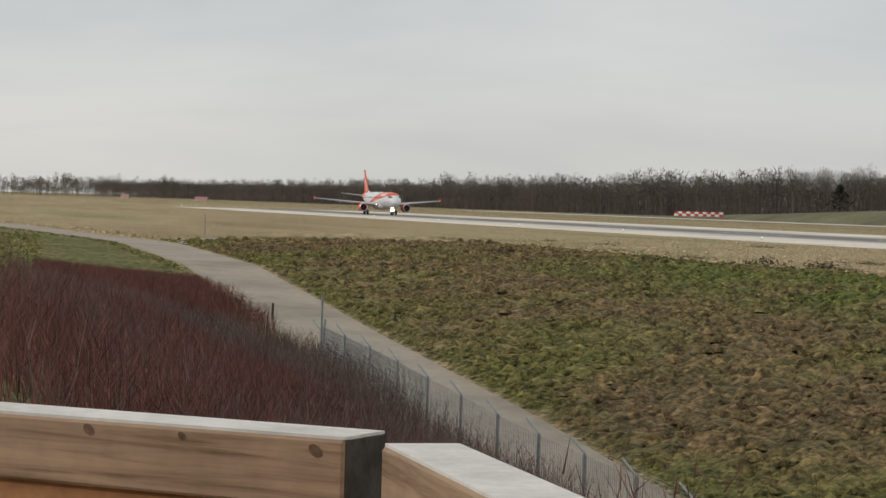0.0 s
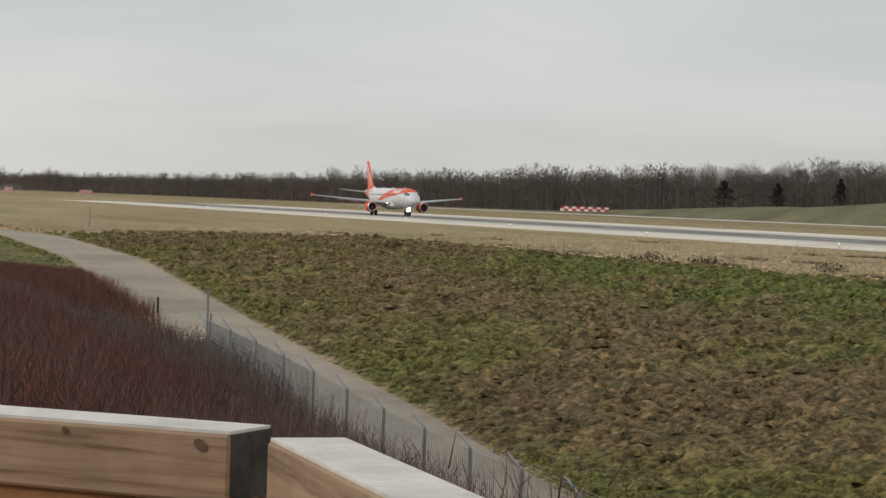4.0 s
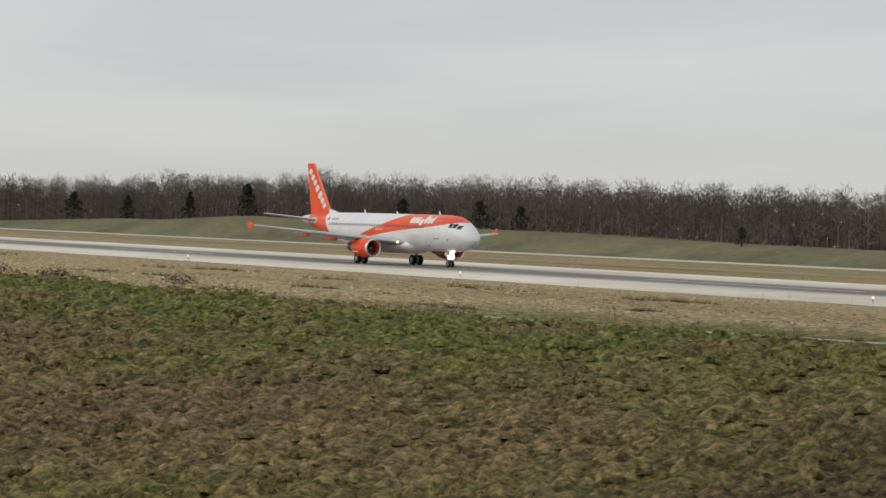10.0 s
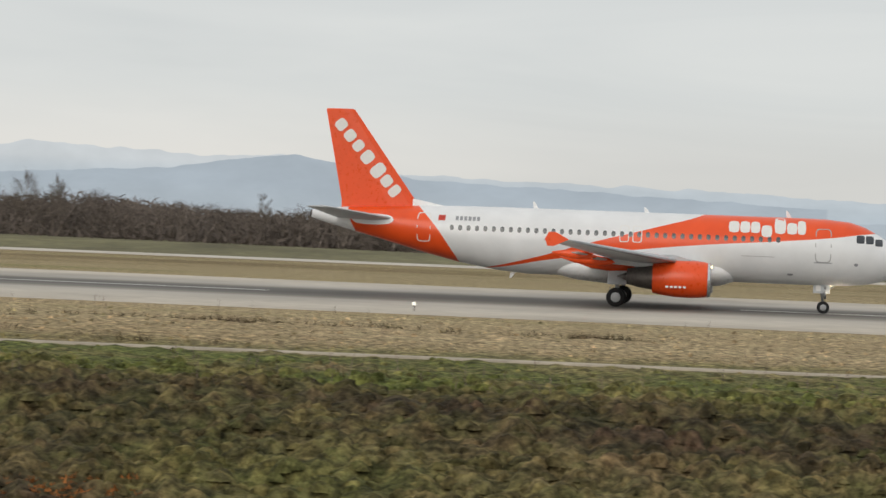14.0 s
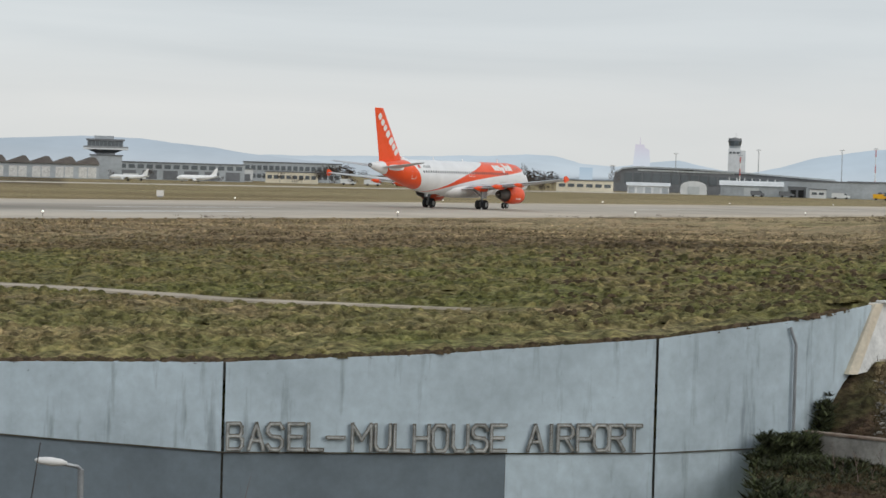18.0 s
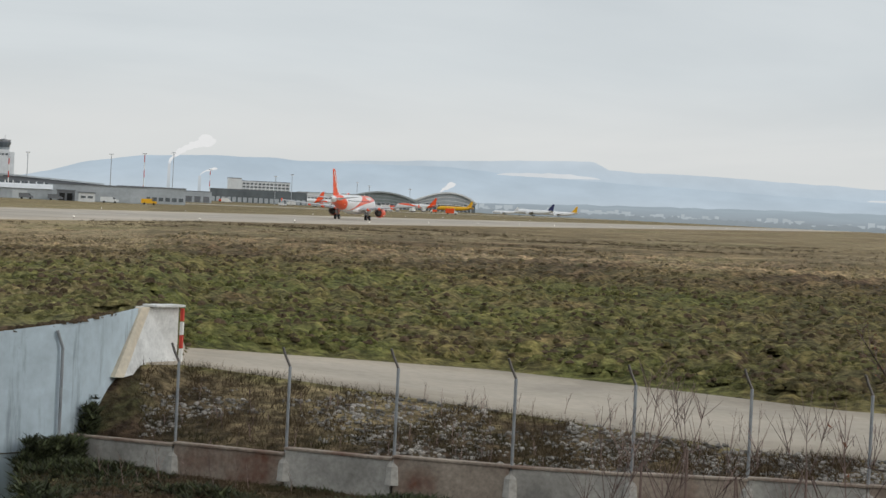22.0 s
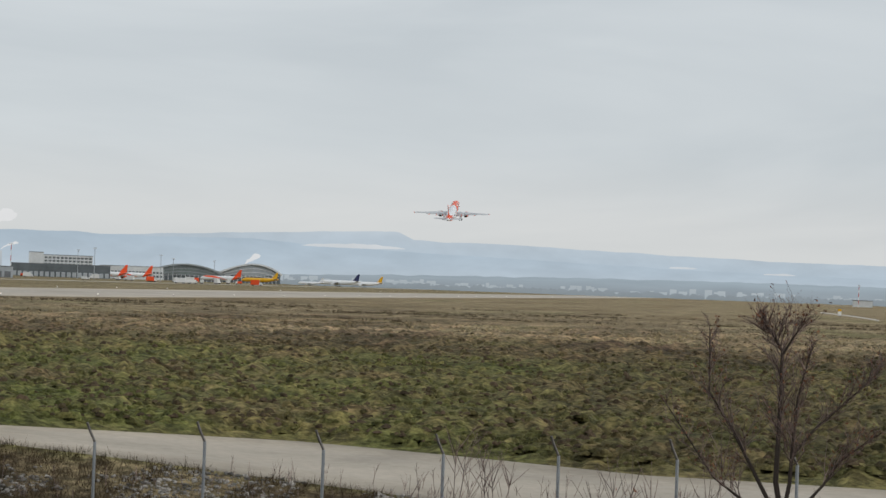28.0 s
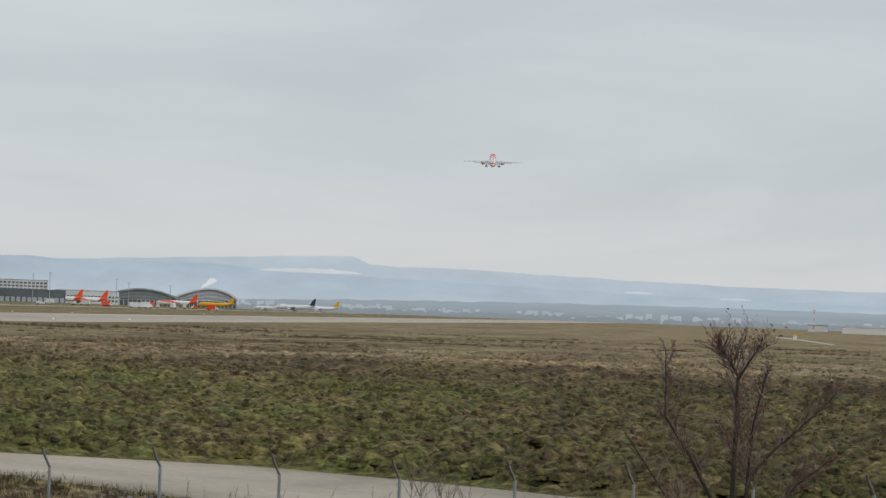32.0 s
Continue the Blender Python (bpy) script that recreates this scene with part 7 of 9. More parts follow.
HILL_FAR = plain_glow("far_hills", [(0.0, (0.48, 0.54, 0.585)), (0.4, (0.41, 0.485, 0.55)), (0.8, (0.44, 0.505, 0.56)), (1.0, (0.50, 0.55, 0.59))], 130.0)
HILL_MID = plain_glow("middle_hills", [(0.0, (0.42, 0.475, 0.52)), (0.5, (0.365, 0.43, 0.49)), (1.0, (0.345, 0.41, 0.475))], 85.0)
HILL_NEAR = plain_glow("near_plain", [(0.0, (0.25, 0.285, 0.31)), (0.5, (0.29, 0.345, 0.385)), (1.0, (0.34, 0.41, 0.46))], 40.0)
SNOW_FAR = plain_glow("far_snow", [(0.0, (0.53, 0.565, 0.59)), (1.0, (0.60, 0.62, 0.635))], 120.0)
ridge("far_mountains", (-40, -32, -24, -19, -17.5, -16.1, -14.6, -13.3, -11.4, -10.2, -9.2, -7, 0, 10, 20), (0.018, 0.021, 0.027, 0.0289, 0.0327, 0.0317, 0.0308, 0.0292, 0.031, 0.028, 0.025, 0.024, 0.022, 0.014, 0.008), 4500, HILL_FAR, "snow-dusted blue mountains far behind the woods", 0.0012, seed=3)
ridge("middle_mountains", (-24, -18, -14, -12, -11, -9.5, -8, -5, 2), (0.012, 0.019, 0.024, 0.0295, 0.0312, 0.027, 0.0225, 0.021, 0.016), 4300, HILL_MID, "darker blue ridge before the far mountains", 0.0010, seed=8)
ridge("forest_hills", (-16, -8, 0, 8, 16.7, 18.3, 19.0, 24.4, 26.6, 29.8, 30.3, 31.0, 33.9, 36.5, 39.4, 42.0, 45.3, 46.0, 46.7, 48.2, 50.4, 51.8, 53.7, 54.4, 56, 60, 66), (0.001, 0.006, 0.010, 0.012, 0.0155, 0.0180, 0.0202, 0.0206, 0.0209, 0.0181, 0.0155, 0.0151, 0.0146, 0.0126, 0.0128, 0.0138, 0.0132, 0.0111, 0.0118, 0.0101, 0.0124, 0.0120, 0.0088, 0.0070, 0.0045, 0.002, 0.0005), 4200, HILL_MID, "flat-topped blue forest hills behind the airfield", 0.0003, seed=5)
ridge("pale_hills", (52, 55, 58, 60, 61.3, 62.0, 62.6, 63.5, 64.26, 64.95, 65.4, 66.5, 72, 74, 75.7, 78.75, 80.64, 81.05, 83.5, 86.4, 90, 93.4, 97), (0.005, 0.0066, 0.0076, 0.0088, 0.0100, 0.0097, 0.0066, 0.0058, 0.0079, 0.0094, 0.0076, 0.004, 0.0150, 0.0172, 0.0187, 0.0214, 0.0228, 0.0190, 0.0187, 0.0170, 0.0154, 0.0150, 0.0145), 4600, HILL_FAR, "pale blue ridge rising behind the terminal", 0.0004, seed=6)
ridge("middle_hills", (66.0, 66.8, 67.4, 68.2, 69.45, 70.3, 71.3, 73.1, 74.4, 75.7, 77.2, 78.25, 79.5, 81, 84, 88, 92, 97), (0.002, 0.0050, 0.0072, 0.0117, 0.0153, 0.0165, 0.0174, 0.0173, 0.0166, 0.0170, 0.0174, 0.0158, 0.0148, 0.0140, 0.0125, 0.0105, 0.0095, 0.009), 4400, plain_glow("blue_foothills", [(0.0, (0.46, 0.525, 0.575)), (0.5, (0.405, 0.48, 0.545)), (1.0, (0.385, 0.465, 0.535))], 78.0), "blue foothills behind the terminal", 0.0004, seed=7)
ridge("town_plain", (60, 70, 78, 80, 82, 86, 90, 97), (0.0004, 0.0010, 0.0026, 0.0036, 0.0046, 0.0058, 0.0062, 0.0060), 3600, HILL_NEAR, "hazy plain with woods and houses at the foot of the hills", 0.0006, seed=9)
for a0, a1, e0, d in ((78.3, 80.85, 0.0152, 4250), (87.3, 88.0, 0.0112, 4350), (89.6, 90.4, 0.0098, 4350)):
    verts, faces = [], []
    for i in range(15):
        f = i / 14
        a = a0 + (a1 - a0) * f
        t = (0.0014 if a1 - a0 > 2 else 0.0006) * math.sin(math.pi * f) ** 0.6 * (1 + 0.6 * noise.noise(Vector((a * 4, 0, 0)))) + 0.00005
        x, y = polar(a, d)
        verts += [(x, y, 4 + (e0 - t * 0.3) * d), (x, y, 4 + (e0 + t) * d)]
    faces = [(2 * i, 2 * i + 2, 2 * i + 3, 2 * i + 1) for i in range(14)]
    tagged(sheet("snow_field", verts, faces, SNOW_FAR, smooth=True), "pale snow field on the distant ridge", "snow", kind="structure")
# far houses and trees emit their haze tint instead of taking daylight
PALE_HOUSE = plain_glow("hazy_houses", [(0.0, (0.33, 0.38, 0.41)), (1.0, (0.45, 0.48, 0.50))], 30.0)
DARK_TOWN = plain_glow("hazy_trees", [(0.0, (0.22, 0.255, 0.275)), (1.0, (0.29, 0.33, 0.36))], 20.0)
rnd = random.Random(4)
town = bmesh.new()
for k in range(170):
    a, d = rnd.uniform(74, 97), rnd.uniform(2600, 3400)
    w, h = rnd.uniform(4, 12), rnd.uniform(4, 11)
    before = len(town.verts)
    bm_box(-w / 2, w / 2, -4, 4, 0, h, bm=town)
    town.verts.ensure_lookup_table()
    m = at(a, d)
    for v in town.verts[before:]:
        v.co = m @ v.co
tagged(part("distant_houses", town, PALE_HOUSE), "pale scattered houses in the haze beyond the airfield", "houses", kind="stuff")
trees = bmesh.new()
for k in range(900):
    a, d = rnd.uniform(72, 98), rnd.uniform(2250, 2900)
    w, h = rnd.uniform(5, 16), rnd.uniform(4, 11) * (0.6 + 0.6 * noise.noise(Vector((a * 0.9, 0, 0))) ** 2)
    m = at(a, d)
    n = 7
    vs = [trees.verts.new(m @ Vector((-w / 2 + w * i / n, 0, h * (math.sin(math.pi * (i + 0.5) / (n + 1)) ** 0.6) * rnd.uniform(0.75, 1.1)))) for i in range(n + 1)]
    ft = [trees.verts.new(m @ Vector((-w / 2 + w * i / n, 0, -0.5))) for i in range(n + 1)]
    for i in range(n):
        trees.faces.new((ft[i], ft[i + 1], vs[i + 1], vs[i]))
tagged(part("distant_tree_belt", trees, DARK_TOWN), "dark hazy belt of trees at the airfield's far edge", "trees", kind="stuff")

# steam plumes over the far works: soft puffs, daylight put in as own glow
STEAM = plain_glow("white_steam", [(0.0, (0.62, 0.635, 0.645)), (1.0, (0.69, 0.695, 0.695))], 60.0)


def plume(az, d, z0, rise, drift, size, n, seed, label):
    r = random.Random(seed)
    p = empty("steam_plume", at(az, d, 0), label, "steam")
    for k in range(n):
        f = k / (n - 1)
        c = Vector((drift * f ** 1.4 + r.uniform(-1, 1) * size * f * 0.5, r.uniform(-3, 3), z0 + rise * f ** 0.75 + r.uniform(-1, 1) * size * f * 0.4))
        s = size * (0.16 + 0.84 * f) * r.uniform(0.6, 1.0)
        bm = bmesh.new()
        bmesh.ops.create_icosphere(bm, subdivisions=2, radius=s)
        for v in bm.verts:
            v.co = c + Vector((v.co.x * 1.3, v.co.y * 0.6, v.co.z * 0.75)) * (1 + 0.35 * noise.noise(v.co * (1.3 / s) + Vector((seed + k, 0, 0))))
        part("puff", bm, STEAM, p, smooth=True)
    part("chimney", bm_tube([(0, 0, 0), (0, 0, z0)], [2.2, 1.6], 10), PALE_HOUSE, p)


plume(70.3, 2800, 40, 30, 46, 7.0, 44, 1, "white steam plume drifting from a far chimney")
plume(71.05, 2800, 27, 10, 18, 2.2, 16, 2, "thin white steam plume from a second far chimney")
plume(76.95, 2700, 20, 10, 14, 4.0, 18, 3, "small white steam cloud behind the terminal roof")



# ---- bare winter trees ----
def bare_tree(seed, height, spread, limbs=8, subs=5, twigs=5, stem=0.02, upright=0.5, fork=0.25, twig_w=0.035):
    """Verts and faces of a leafless tree: tapered trunk, limbs, branches, and twigs as slim blades."""
    r = random.Random(seed)
    tv, tf, cv, cf = [], [], [], []

    def tube(V, F, pts, rads, n=3):
        base = len(V)
        for p, q in zip(pts, rads):
            d = (pts[-1] - pts[0]).normalized()
            a = d.orthogonal().normalized()
            b = d.cross(a)
            for k in range(n):
                V.append(p + (a * math.cos(k * math.tau / n) + b * math.sin(k * math.tau / n)) * q)
        for i in range(len(pts) - 1):
            for k in range(n):
                F.append((base + i * n + k, base + i * n + (k + 1) % n, base + (i + 1) * n + (k + 1) % n, base + (i + 1) * n + k))

    top = height * 0.93
    lean = Vector((r.uniform(-0.05, 0.05), r.uniform(-0.05, 0.05), 0)) * height
    trunk = [Vector((0, 0, -0.4)), Vector((0, 0, height * 0.1)), lean * 0.4 + Vector((0, 0, height * 0.45)), lean + Vector((0, 0, top))]
    tube(tv, tf, trunk, [stem * height * k for k in (1.3, 1.0, 0.6, 0.12)], 5)

    def along_trunk(f):
        z = f * top
        return Vector((lean.x * f, lean.y * f, z))

    def blade(p, d, w):
        s = d.cross(Vector((r.uniform(-1, 1), r.uniform(-1, 1), r.uniform(-1, 1)))).normalized() * w
        base = len(cv)
        cv.extend((p - s, p + s, p + d))
        cf.append((base, base + 1, base + 2))

    for i in range(limbs):
        f = fork + (1 - fork) * (i + r.random()) / limbs * 0.95
        a = i * 2.4 + r.uniform(-0.5, 0.5)
        L = spread * height * (1.05 - f * 0.75) * r.uniform(0.7, 1.15)
        up = upright + r.uniform(-0.15, 0.25)
        d = Vector((math.cos(a) * (1 - up * 0.6), math.sin(a) * (1 - up * 0.6), up)).normalized()
        p0 = along_trunk(f)
        p1 = p0 + d * L * 0.5
        p2 = p1 + (d + Vector((0, 0, 0.35))).normalized() * L * 0.5
        w = stem * height * 0.38 * (1.1 - f * 0.6)
        tube(tv, tf, [p0, p1, p2], [w, w * 0.6, w * 0.15], 3)
        for j in range(subs):
            g = 0.3 + 0.7 * (j + r.random()) / subs
            q0 = p0.lerp(p1, g * 2) if g < 0.5 else p1.lerp(p2, g * 2 - 1)
            e = (d + Vector((r.uniform(-1, 1), r.uniform(-1, 1), r.uniform(0.0, 1.2))) * 0.7).normalized()
            l = L * r.uniform(0.3, 0.62)
            tube(cv, cf, [q0, q0 + e * l], [w * 0.3, w * 0.06], 3)
            for k in range(twigs):
                h = 0.2 + 0.8 * r.random()
                t = (e + Vector((r.uniform(-1, 1), r.uniform(-1, 1), r.uniform(-0.2, 1.1))) * 0.85).normalized()
                blade(q0 + e * l * h + Vector((r.uniform(-1, 1), r.uniform(-1, 1), r.uniform(-1, 1))) * l * 0.3, t * l * r.uniform(0.3, 0.7), twig_w)
    return tv, tf, cv, cf


def crown_tree(seed, blades=330, wide=0.21, w=0.0027):
    """A leafless broad crown one unit high: trunk, rising limbs and a rounded cloud of fine twigs."""
    r = random.Random(seed)
    V, F = [], []

    def tube(pts, rads):
        base = len(V)
        for p, q in zip(pts, rads):
            for k in range(3):
                V.append((p.x + q * math.cos(k * 2.094), p.y + q * math.sin(k * 2.094), p.z))
        for i in range(len(pts) - 1):
            for k in range(3):
                F.append((base + i * 3 + k, base + i * 3 + (k + 1) % 3, base + i * 3 + 3 + (k + 1) % 3, base + i * 3 + 3 + k))

    tube([Vector((0, 0, -0.03)), Vector((r.uniform(-0.02, 0.02), 0, 0.4)), Vector((r.uniform(-0.05, 0.05), 0, 0.92))], [0.009, 0.007, 0.002])
    for i in range(8):
        a, f = i * 2.4 + r.uniform(-0.4, 0.4), r.uniform(0.28, 0.7)
        d = Vector((math.cos(a) * wide, math.sin(a) * wide, 0)) * r.uniform(0.5, 0.95)
        top = min(0.95, f + r.uniform(0.16, 0.3))
        tube([Vector((0, 0, f)), Vector((d.x * 0.6, d.y * 0.6, f + (top - f) * 0.45)), Vector((d.x, d.y, top))], [0.006, 0.004, 0.0012])
    lobes = [(r.uniform(-0.6, 0.6) * wide, r.uniform(-0.6, 0.6) * wide, r.uniform(0.5, 0.84)) for _ in range(6)] + [(0, 0, 0.62), (0, 0, 0.84)]
    for i in range(blades):
        cx, cy, cz = lobes[i % len(lobes)]
        n = Vector((r.gauss(0, 1), r.gauss(0, 1), r.gauss(0, 1) + 0.25)).normalized()
        q = r.random() ** 0.45
        p = Vector((cx + n.x * q * wide * 0.62, cy + n.y * q * wide * 0.62, cz + n.z * q * 0.135))
        d = (n + Vector((r.uniform(-0.7, 0.7), r.uniform(-0.7, 0.7), 0.5))).normalized() * r.uniform(0.05, 0.10)
        side = d.cross(Vector((r.uniform(-1, 1), r.uniform(-1, 1), r.uniform(-1, 1)))).normalized() * w * r.uniform(0.6, 1.4)
        b = len(V)
        V.extend((tuple(p - side), tuple(p + side), tuple(p + d)))
        F.append((b, b + 1, b + 2))
    return V, F


def woods(name, spots, variants, material, label):
    """Many trees joined: spots of x, y, z, height, turn."""
    V, F, off = [], [], 0
    arrays = [(np.array([tuple(p) for p in v]), f) for v, f in variants]
    for k, (x, y, z, h, turn) in enumerate(spots):
        v, f = arrays[k % len(arrays)]
        c, q = math.cos(turn), math.sin(turn)
        V.append(np.stack([x + (v[:, 0] * c - v[:, 1] * q) * h, y + (v[:, 0] * q + v[:, 1] * c) * h, z + v[:, 2] * h], 1))
        F.extend([tuple(i + off for i in e) for e in f])
        off += len(v)
    return tagged(sheet(name, np.concatenate(V).tolist(), F, material), label, "trees", kind="stuff")


rw = random.Random(11)
UNIT = [crown_tree(s) for s in range(9)]
FAR_UNIT = [crown_tree(s + 20, 150, 0.22, 0.0062) for s in range(5)]
SCRUB = [crown_tree(s + 50, 120, 0.42, 0.009) for s in range(4)]


def wood_height(x):
    return between(x, (-2600, -1500, -900, -500, -330, -250, -190, -120, -40, 20, 85), (17, 15.5, 17.5, 16.5, 14.5, 13.0, 10.5, 8.5, 6.5, 5.0, 2.5))


def wood_swell(x, y=0.0):
    """How the canopy rises and dips along the wood's edge."""
    return 1.0 + 0.12 * noise.noise(Vector((x * 0.013, 0, 0))) + 0.13 * noise.noise(Vector((x * 0.045, 1, 2)))


def berm_z(x):
    return between(x, (-1000, -820, -700, -570, -460, -350, -100, 90), (0.0, 0.5, 3.0, 5.6, 4.5, 3.2, 1.3, 0.3))


near_spots, far_spots, under = [], [], []
x = -2700.0
while x < 85:
    step = between(x, (-2600, -1200, -500, -100), (9.0, 5.5, 3.4, 4.2))
    for row in range(3):
        h = wood_height(x) * rw.uniform(0.74, 1.10) * wood_swell(x) * (0.8 if x > -230 and row == 0 else 1)
        (far_spots if x < -750 else near_spots).append((x + rw.uniform(-1.8, 1.8), 330 + row * 7 + rw.uniform(-2.5, 2.5), berm_z(x) - 0.2, h - berm_z(x) * 0.6, rw.uniform(0, 6.3)))
    if rw.random() < 0.8:
        under.append((x + rw.uniform(-2, 2), 326 + rw.uniform(-2, 7), berm_z(x) - 0.2, wood_height(x) * rw.uniform(0.22, 0.45), rw.uniform(0, 6.3)))
    x += step * rw.uniform(0.7, 1.3)
for k in range(520):
    a, d = rw.uniform(-89, -81.0), rw.uniform(1950, 2500)
    fx, fy = polar(a, d)
    far_spots.append((fx, fy, -0.5, rw.uniform(9, 21) * (1 + 0.35 * noise.noise(Vector((a * 1.4, 0, 0)))), rw.uniform(0, 6.3)))
for k in range(320):
    fx, fy = polar(rw.uniform(-89, -81.0), rw.uniform(1930, 2200))
    under.append((fx, fy, -0.8, rw.uniform(6, 11), rw.uniform(0, 6.3)))
woods("bare_woods", near_spots, UNIT, WOOD_BARK, "dense bare winter woods beyond the runway")
woods("far_bare_woods", far_spots, FAR_UNIT, WOOD_BARK, "distant bare winter woods at the end of the runway")
woods("woodland_undergrowth", under, SCRUB, WOOD_BARK, "dark leafless undergrowth along the wood's edge")
# the wood's depth: stems and a tangle of twigs, so that little sky shows low down
brush = random.Random(61)
BV, BF = [], []
for k in range(1500):
    x = -2750 + 2835 * brush.random() ** 0.6
    y = brush.uniform(334, 368)
    h = wood_height(x) * brush.uniform(0.45, 0.8) * wood_swell(x) - berm_z(x) * 0.5
    w = brush.uniform(0.06, 0.16) * between(x, (-2700, -400), (2.6, 1.0))
    z, dx, b = berm_z(x) - 0.3, brush.uniform(-0.8, 0.8), len(BV)
    BV.extend(((x - w, y, z), (x + w, y, z), (x + dx, y, z + h)))
    BF.append((b, b + 1, b + 2))
for k in range(150000):
    x = -2750 + 2835 * brush.random() ** 0.5
    y = brush.uniform(338, 374)
    H = wood_height(x) * wood_swell(x) * (0.86 + 0.14 * noise.noise(Vector((x * 0.16, y * 0.16, 4)))) - berm_z(x) * 0.5
    f = brush.random()
    far = between(x, (-2700, -1200, -300), (2.4, 1.6, 1.0))
    w = (0.26 - 0.17 * f) * brush.uniform(0.6, 1.3) * far
    L = brush.uniform(1.2, 2.8) * (1.0 - 0.35 * f) * far ** 0.5
    tilt = brush.uniform(-1.45, 1.45)
    dx, dz = math.sin(tilt) * L, math.cos(tilt) * L
    z, b = berm_z(x) - 0.2 + max(0.6, H - dz * 0.6) * f, len(BV)
    wx, wz = math.cos(tilt) * w, -math.sin(tilt) * w
    BV.extend(((x - wx, y, z - wz), (x + wx, y, z + wz), (x + dx, y + brush.uniform(-0.6, 0.6) * L, z + dz)))
    BF.append((b, b + 1, b + 2))
for k in range(26000):
    # matted undergrowth and close stems far inside the wood
    x = -2750 + 2835 * brush.random() ** 0.5
    y = brush.uniform(374, 384)
    H = wood_height(x) * wood_swell(x) * (0.76 + 0.16 * noise.noise(Vector((x * 0.12, 3, 4)))) - berm_z(x) * 0.5
    far = between(x, (-2700, -1200, -300), (2.2, 1.5, 1.0))
    w, L, tilt = brush.uniform(0.4, 0.9) * far, brush.uniform(1.5, 3.0) * far ** 0.5, brush.uniform(-1.4, 1.4)
    dx, dz = math.sin(tilt) * L, math.cos(tilt) * L
    wx, wz = math.cos(tilt) * w, -math.sin(tilt) * w
    z, b = berm_z(x) - 0.3 + max(0.4, H - dz * 0.7) * brush.random(), len(BV)
    BV.extend(((x - wx, y, z - wz), (x + wx, y, z + wz), (x + dx, y, z + dz)))
    BF.append((b, b + 1, b + 2))
tagged(sheet("wood_poles", BV, BF, WOOD_BARK), "thicket of slim dark stems and twigs inside the bare woods", "trees", kind="stuff")
HEDGE = [crown_tree(s + 70, 110, 0.5, 0.03) for s in range(4)]
belt = []
for k in range(420):
    a = rw.uniform(14, 24) + rw.choice((0, 0, 7)) if k < 300 else rw.uniform(30, 62)
    d = rw.uniform(690, 820)
    px_, py_ = polar(a, d)
    belt.append((px_, py_, -0.3, (2.0 + 6.0 * rw.random() ** 2.5) if k < 300 else rw.uniform(1.5, 4.5), rw.uniform(0, 6.3)))
for k in range(300):
    px_, py_ = polar(rw.uniform(23, 46), rw.uniform(640, 780))
    belt.append((px_, py_, -0.3, rw.uniform(1.2, 3.6), rw.uniform(0, 6.3)))
for a, wide, tall, n in ((30.55, 0.24, 6.0, 24), (32.0, 0.2, 6.0, 12), (26.9, 0.5, 5.0, 16), (36.6, 0.5, 6.0, 24), (40.6, 0.6, 7.0, 26), (43.2, 0.5, 6.0, 20)):
    for k in range(n):
        px_, py_ = polar(a + rw.gauss(0, wide), rw.uniform(690, 740))
        belt.append((px_, py_, -0.3, rw.uniform(0.35, 1.0) * tall, rw.uniform(0, 6.3)))
for k in range(60):
    px_, py_ = polar(rw.choice((57.9, 60.9, 61.6, 56.6)) + rw.gauss(0, 0.35), rw.uniform(775, 830))
    belt.append((px_, py_, -0.3, rw.uniform(3.5, 8.0), rw.uniform(0, 6.3)))
woods("scrub_belt", belt, HEDGE, BARK, "low dark winter scrub along the far apron")


def tree_thing(m, geo, bark, label, group):
    tv, tf, cv, cf = geo
    t = empty("bare_tree", m, label, "tree", group)
    sheet("trunk", [tuple(v) for v in tv], tf, bark, t)
    sheet("crown", [tuple(v) for v in cv], cf, bark, t, "fine leafless twigs")
    return t


